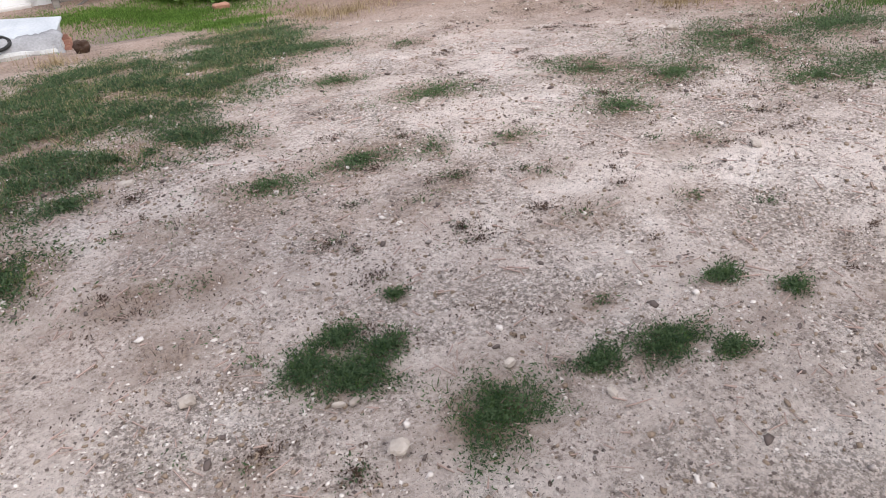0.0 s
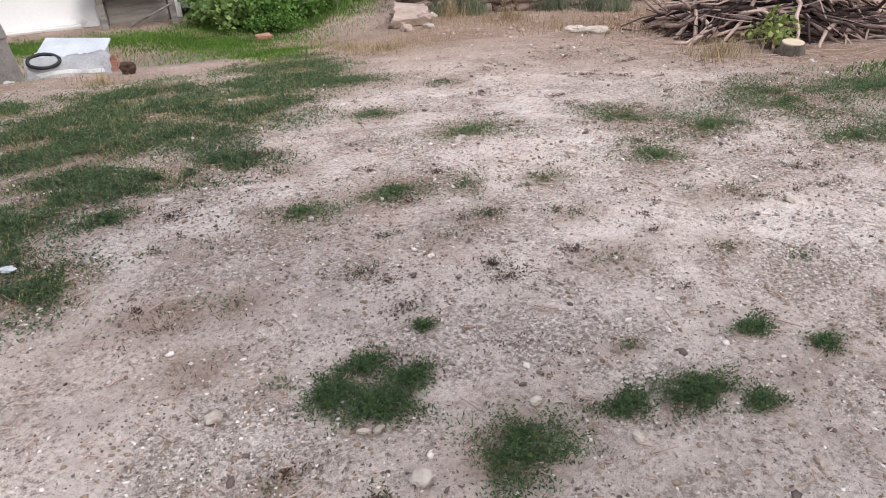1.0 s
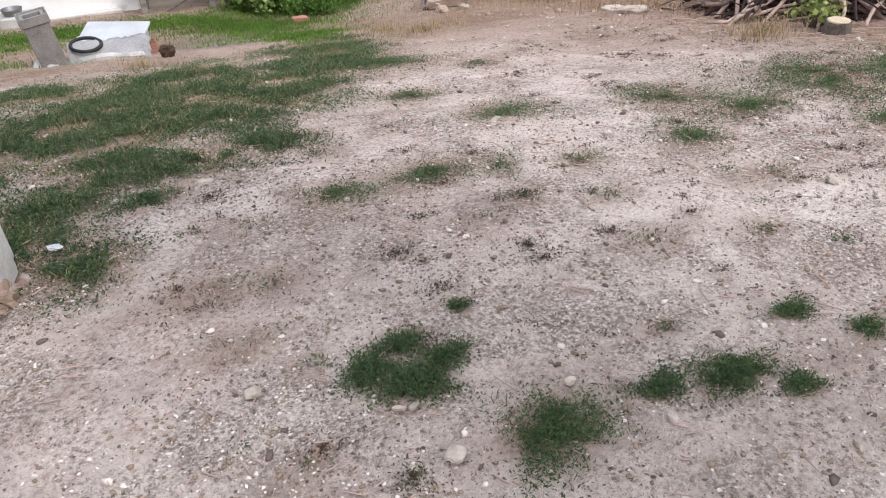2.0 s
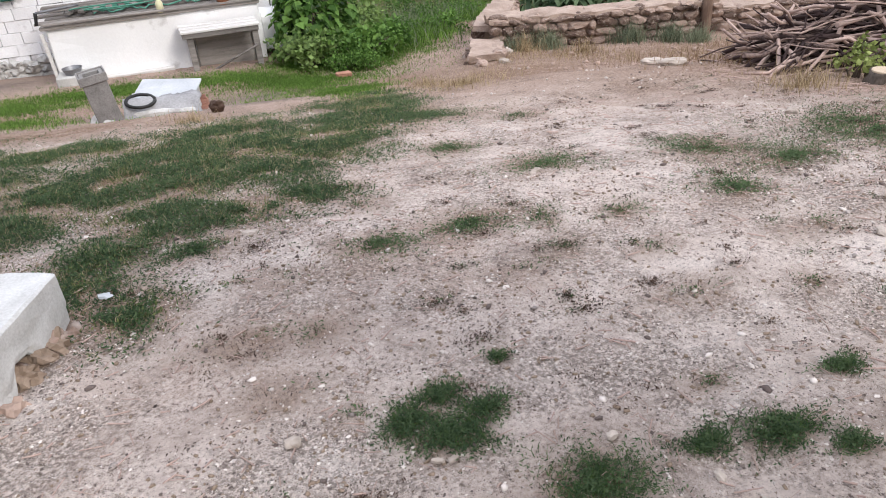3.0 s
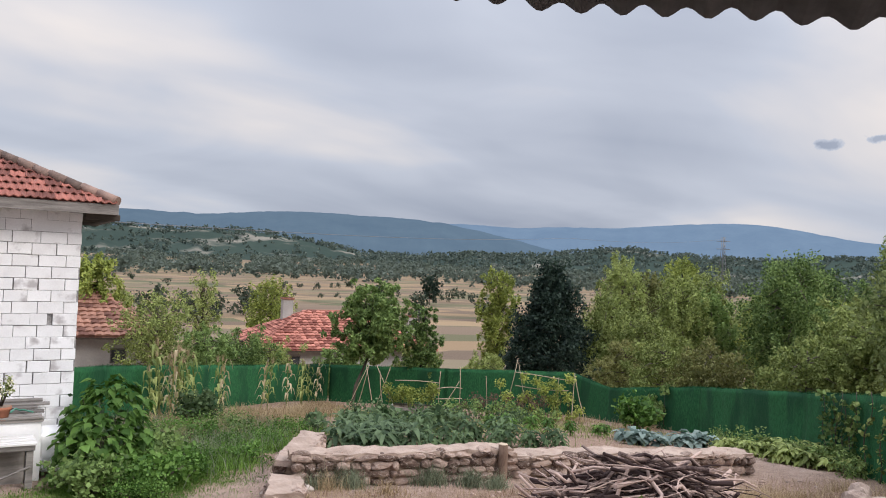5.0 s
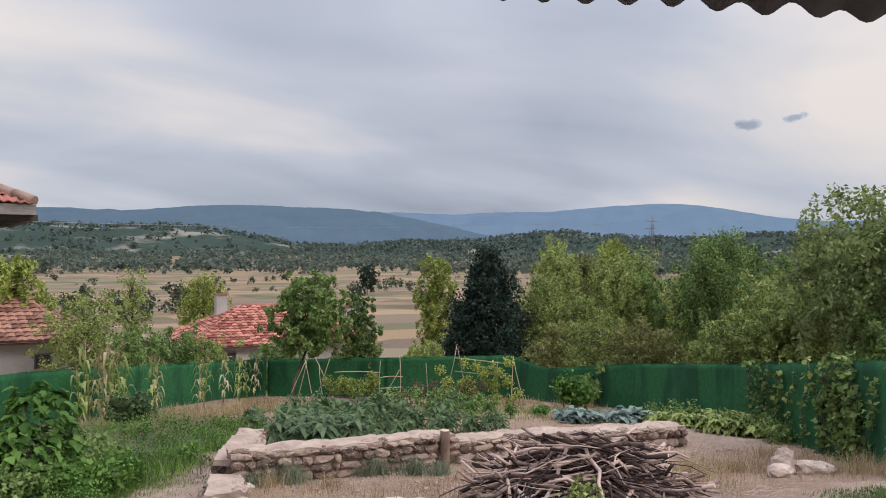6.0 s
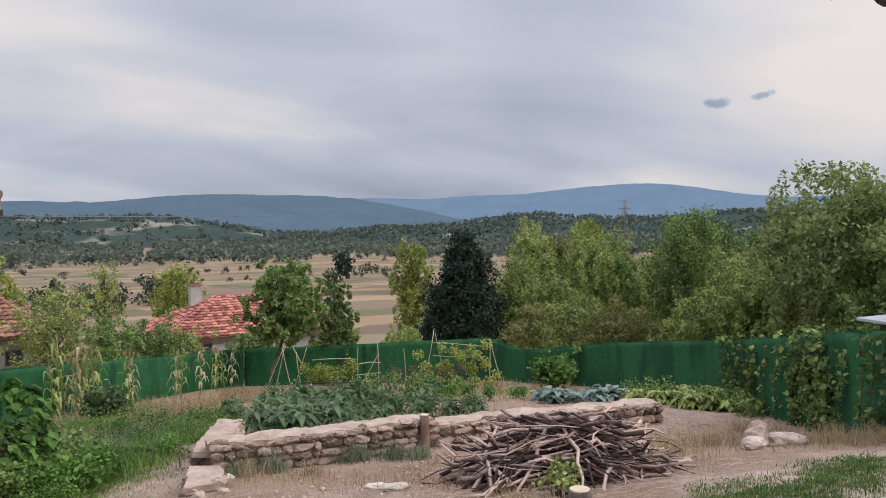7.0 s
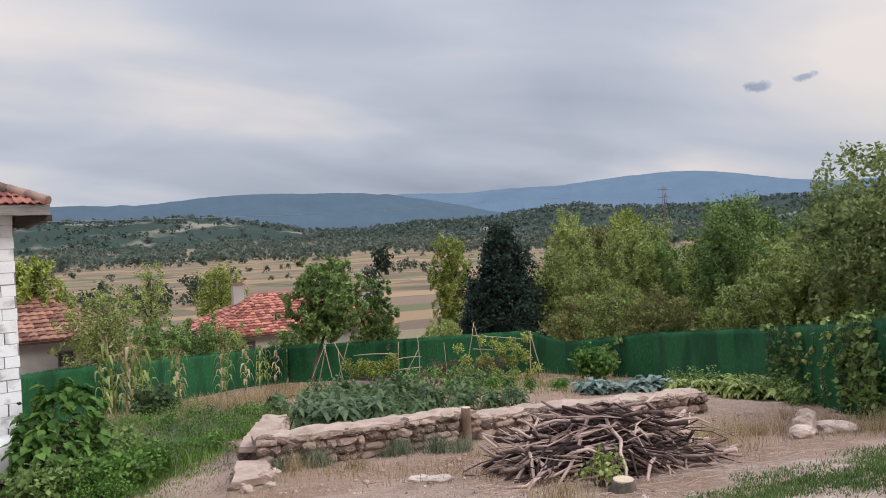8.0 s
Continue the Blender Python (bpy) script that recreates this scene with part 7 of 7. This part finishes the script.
def leaf_mat(name, patches, per_m2, size, high, mat, label, seed, edge=0.45, gate=None, soft=0.2):
    """Creeping weeds: small leaves lying close over the ground, thinned by an uneven gate."""
    gen = np.random.default_rng(seed)
    xy = scatter(gen, patches, per_m2, edge)
    if gate is not None:
        keep = np.array([noise.noise(Vector((p * 2.3, q * 2.3, seed))) + 0.6 * noise.noise(Vector((p * 7, q * 7, seed))) for p, q in xy]) + gen.normal(0, soft, len(xy)) > gate
        xy = xy[keep]
    n = len(xy)
    p = np.column_stack([xy, surface(xy[:, 0], xy[:, 1]) + high * gen.random(n) ** 1.4])
    a, t = gen.random(n) * 2 * math.pi, gen.normal(0.25, 0.4, n)
    d = np.column_stack([np.cos(a) * np.cos(t), np.sin(a) * np.cos(t), np.sin(t)])
    s = np.cross(d, np.column_stack([gen.normal(0, 0.35, n), gen.normal(0, 0.35, n), np.ones(n)]))
    s /= np.linalg.norm(s, axis=1)[:, None]
    k = (size * gen.uniform(0.6, 1.4, n))[:, None]
    v = np.stack([p, p + d * k * 0.5 + s * k * 0.17, p + d * k, p + d * k * 0.5 - s * k * 0.17], 1).reshape(-1, 3)
    return tagged(mesh_of(name, v, np.arange(4 * n).reshape(-1, 4), mat), label, "grass", kind="stuff")


leaf_mat("knotgrass", NEAR_TUFTS, 90000, 0.014, 0.03, GRASS_DARK, "dense dark green knotgrass tufts on bare earth", 301, 0.7, -0.4, 0.3)
turf("knotgrass_shoots", NEAR_TUFTS, 5000, 0.05, 0.0035, GRASS, "thin upright shoots among the knotgrass", 313, 1.2)
strew = random.Random(55)
SPECKS = tuple((strew.uniform(0.0, 5.4), strew.uniform(1.0, 6.2), strew.uniform(0.03, 0.13), strew.uniform(0.02, 0.08)) for _ in range(260))
leaf_mat("dry_litter", SPECKS, 11000, 0.014, 0.014, LEAF_BROWN, "small brown withered weeds over the yard", 318, 1.1, 0.0)
leaf_mat("green_specks", SPECKS[::3], 6000, 0.014, 0.02, GRASS_DARK, "tiny green weeds over the yard", 319, 1.0, 0.0)
leaf_mat("thin_weeds", THIN_TUFTS, 7000, 0.016, 0.03, GRASS_DARK, "thin wiry weeds on bare earth", 302, 0.9, 0.0)
turf("dry_weeds", THIN_TUFTS + MID_PATCHES, 1100, 0.045, 0.0025, LEAF_BROWN, "brown dried weed stalks on bare earth", 303, 1.3, 0.9)
leaf_mat("mid_grass", MID_PATCHES, 26000, 0.018, 0.026, GRASS_DARK, "low green grass patches on the dusty yard", 304, 1.05, 0.1, 0.4)
leaf_mat("left_grass", LEFT_GRASS, 30000, 0.021, 0.03, GRASS_DARK, "patchy low green grass beside bare earth", 305, 0.95, 0.04, 0.22)
leaf_mat("left_grass_light", LEFT_GRASS, 3400, 0.022, 0.035, GRASS_WARM, "lighter green leaves among the low grass", 306, 0.75, 0.12)
turf("left_shoots", LEFT_GRASS, 700, 0.05, 0.004, GRASS, "thin upright shoots among the low grass", 314, 1.2, 0.6)
turf("yard_grass", YARD_GRASS, 6000, 0.045, 0.009, GRASS_LUSH, "short bright green grass before the house", 307, 0.9, 1.0)
turf("meadow_grass", MEADOW, 2400, 0.22, 0.013, GRASS_LUSH, "lush green meadow grass beside the house", 308, 0.8)
turf("lawn_grass", LAWN, 3000, 0.045, 0.008, GRASS, "thin green grass near the boulders", 309, 1.0)
turf("straw_litter", LEFT_GRASS, 650, 0.07, 0.003, STRAW, "dry straw stalks among the grass", 310, 1.2, 0.6)
turf("garden_weeds", ((9, 15.5, 3.5, 3.0), (14, 17.5, 3.5, 3.5), (10.5, 21.0, 3.0, 3.0), (16.5, 13, 1.2, 3.5)), 110, 0.12, 0.014, LEAF_OLIVE, "small weeds over the garden soil", 311, 1.0)
turf("brown_growth", ((7.4, 7.6, 2.2, 0.9), (10, 6.6, 2.4, 1.3), (6.0, 6.6, 0.8, 0.9), (5.6, 9.7, 0.9, 0.6), (12.6, 5.6, 1.4, 1.4), (8.8, 8.6, 3.0, 0.6)), 130, 0.14, 0.006, LEAF_DRY, "withered brown growth round the wood pile", 320, 1.1)
turf("scrub_grass", ((10, 7.2, 3.0, 1.2), (12, 7.6, 2.0, 1.2), (6.2, 8.8, 1.4, 0.9), (11.4, 4.8, 1.8, 1.0), (8.6, 5.4, 1.2, 0.9), (5.8, 5.2, 0.7, 0.7)), 170, 0.11, 0.005, STRAW, "sparse dry grass on bare earth", 312, 1.0)


def grains(name, count, smallest, largest, seed, label, zone, mat, flat=0.6, power=2.6):
    """Stones strewn over the yard: small uneven lumps, many small and few large."""
    gen = np.random.default_rng(seed)
    x0, x1, y0, y1 = zone
    xy = np.column_stack([gen.uniform(x0, x1, count), gen.uniform(y0, y1, count)])
    keep = np.array([noise.noise(Vector((p * 0.9, q * 0.9, 4))) + 0.5 * noise.noise(Vector((p * 3, q * 3, 8))) for p, q in xy]) + gen.normal(0, 0.28, count) > -0.12
    xy = xy[keep]
    count = len(xy)
    size = smallest + (largest - smallest) * gen.random(count) ** power
    t = (1 + 5 ** 0.5) / 2
    base = np.array([(-1, t, 0), (1, t, 0), (-1, -t, 0), (1, -t, 0), (0, -1, t), (0, 1, t), (0, -1, -t), (0, 1, -t), (t, 0, -1), (t, 0, 1), (-t, 0, -1), (-t, 0, 1)], float) / 3.8
    tri = np.array([(0, 11, 5), (0, 5, 1), (0, 1, 7), (0, 7, 10), (0, 10, 11), (1, 5, 9), (5, 11, 4), (11, 10, 2), (10, 7, 6), (7, 1, 8), (3, 9, 4), (3, 4, 2), (3, 2, 6), (3, 6, 8), (3, 8, 9), (4, 9, 5), (2, 4, 11), (6, 2, 10), (8, 6, 7), (9, 8, 1)])
    if largest < 0.015:
        base = np.array([(1, 0, 0), (-1, 0, 0), (0, 1, 0), (0, -1, 0), (0, 0, 1), (0, 0, -1)], float) / 1.8
        tri = np.array([(0, 2, 4), (2, 1, 4), (1, 3, 4), (3, 0, 4)])
    v = base[None] * (1 + 0.28 * gen.normal(size=(count, len(base), 1)))
    v *= size[:, None, None] * np.stack([gen.uniform(0.8, 1.4, count), gen.uniform(0.6, 1.0, count), np.full(count, flat)], 1)[:, None]
    a = gen.random(count) * 2 * math.pi
    c, s = np.cos(a)[:, None], np.sin(a)[:, None]
    v = np.stack([v[..., 0] * c - v[..., 1] * s, v[..., 0] * s + v[..., 1] * c, v[..., 2]], 2)
    z = surface(xy[:, 0], xy[:, 1])
    v += np.column_stack([xy, z + size * flat * 0.2])[:, None]
    f = tri[None] + (np.arange(count) * len(base))[:, None, None]
    return tagged(mesh_of(name, v.reshape(-1, 3), f.reshape(-1, 3), mat), label, "pebbles", kind="stuff")


grains("gravel", 4200, 0.007, 0.036, 401, "scattered pale pebbles and stone chips on the yard", (-1.5, 6.5, 0.3, 7.0), PEBBLE)
grains("grit", 60000, 0.004, 0.0145, 402, "fine grit and crumbs of earth on the yard", (-1.2, 5.2, 0.4, 4.2), PEBBLE, 0.7)
grains("clods", 18000, 0.006, 0.024, 403, "small dark clods of dry earth on the yard", (-1.2, 6.0, 0.4, 6.0), EARTH, 0.6)
grains("wall_rubble", 900, 0.02, 0.1, 404, "loose rubble near the stone wall", (4.0, 13.5, 7.6, 10.6), STONE, 0.6)


def litter_sticks(count, zone, longest, seed, label):
    gen = np.random.default_rng(seed)
    x0, x1, y0, y1 = zone
    p = np.column_stack([gen.uniform(x0, x1, count), gen.uniform(y0, y1, count)])
    a, L = gen.random(count) * 2 * math.pi, longest * (0.25 + 0.75 * gen.random(count) ** 2)
    q = p + np.column_stack([np.cos(a), np.sin(a)]) * L[:, None]
    w = gen.uniform(0.0012, 0.004, count)
    n = np.column_stack([-np.sin(a), np.cos(a)]) * w[:, None]
    def at(xy, up_z):
        return np.column_stack([xy, surface(xy[:, 0], xy[:, 1]) + up_z])
    v = np.stack([at(p - n, 0.008), at(p + n, 0.008), at(p, 0.008 + 2.2 * w), at(q - n * 0.6, 0.014), at(q + n * 0.6, 0.014), at(q, 0.014 + 1.6 * w)], 1).reshape(-1, 3)
    i = (np.arange(count) * 6)[:, None]
    f = np.concatenate([i + [0, 3, 5, 2], i + [1, 2, 5, 4], i + [0, 1, 4, 3]])
    tagged(mesh_of("twigs", v, f, STICK), label, "twigs", kind="stuff")


litter_sticks(2600, (-0.8, 5.5, 0.5, 5.5), 0.1, 411, "thin dry twigs strewn over the yard")
litter_sticks(420, (5.2, 9.0, 4.2, 7.2), 0.4, 412, "dry twigs strewn round the wood pile")
for k, (x, y, sx, sy, sz) in enumerate(((0.67, 1.56, 0.07, 0.05, 0.03), (1.24, 1.04, 0.07, 0.06, 0.03), (0.76, 2.58, 0.04, 0.03, 0.03), (1.13, 1.3, 0.05, 0.02, 0.02), (1.18, 1.29, 0.05, 0.025, 0.02), (1.95, 0.92, 0.05, 0.03, 0.03), (4.71, 3.98, 0.1, 0.07, 0.06), (1.72, 1.2, 0.045, 0.03, 0.03), (3.6, 2.0, 0.09, 0.05, 0.03), (3.95, 4.75, 0.08, 0.05, 0.04), (0.63, 3.35, 0.1, 0.06, 0.04), (2.42, 3.55, 0.12, 0.05, 0.03))):
    loose_stone("loose_stone", x, y, sx, sy, sz, k + 70, "small pale stone lying on the dusty yard", PALE_STONE, "loose stones", 0.2, k * 53)
turf("meadow_weeds", MEADOW, 240, 0.4, 0.012, SAGE, "taller grey-green weeds in the meadow", 315, 0.9, 0.6)
turf("meadow_straw", ((4.6, 16.4, 1.6, 1.4), (3.6, 15.4, 1.0, 1.0), (5.6, 18.4, 1.2, 1.2)), 420, 0.42, 0.008, STRAW, "dry stalks in the meadow", 316, 0.9, 0.6)
turf("bank_straw", ((4.4, 9.4, 0.6, 1.0), (5.4, 9.6, 0.8, 0.7), (3.8, 8.6, 0.8, 0.5)), 200, 0.1, 0.004, STRAW, "short dry grass on the earth bank", 317, 1.1, 0.7)
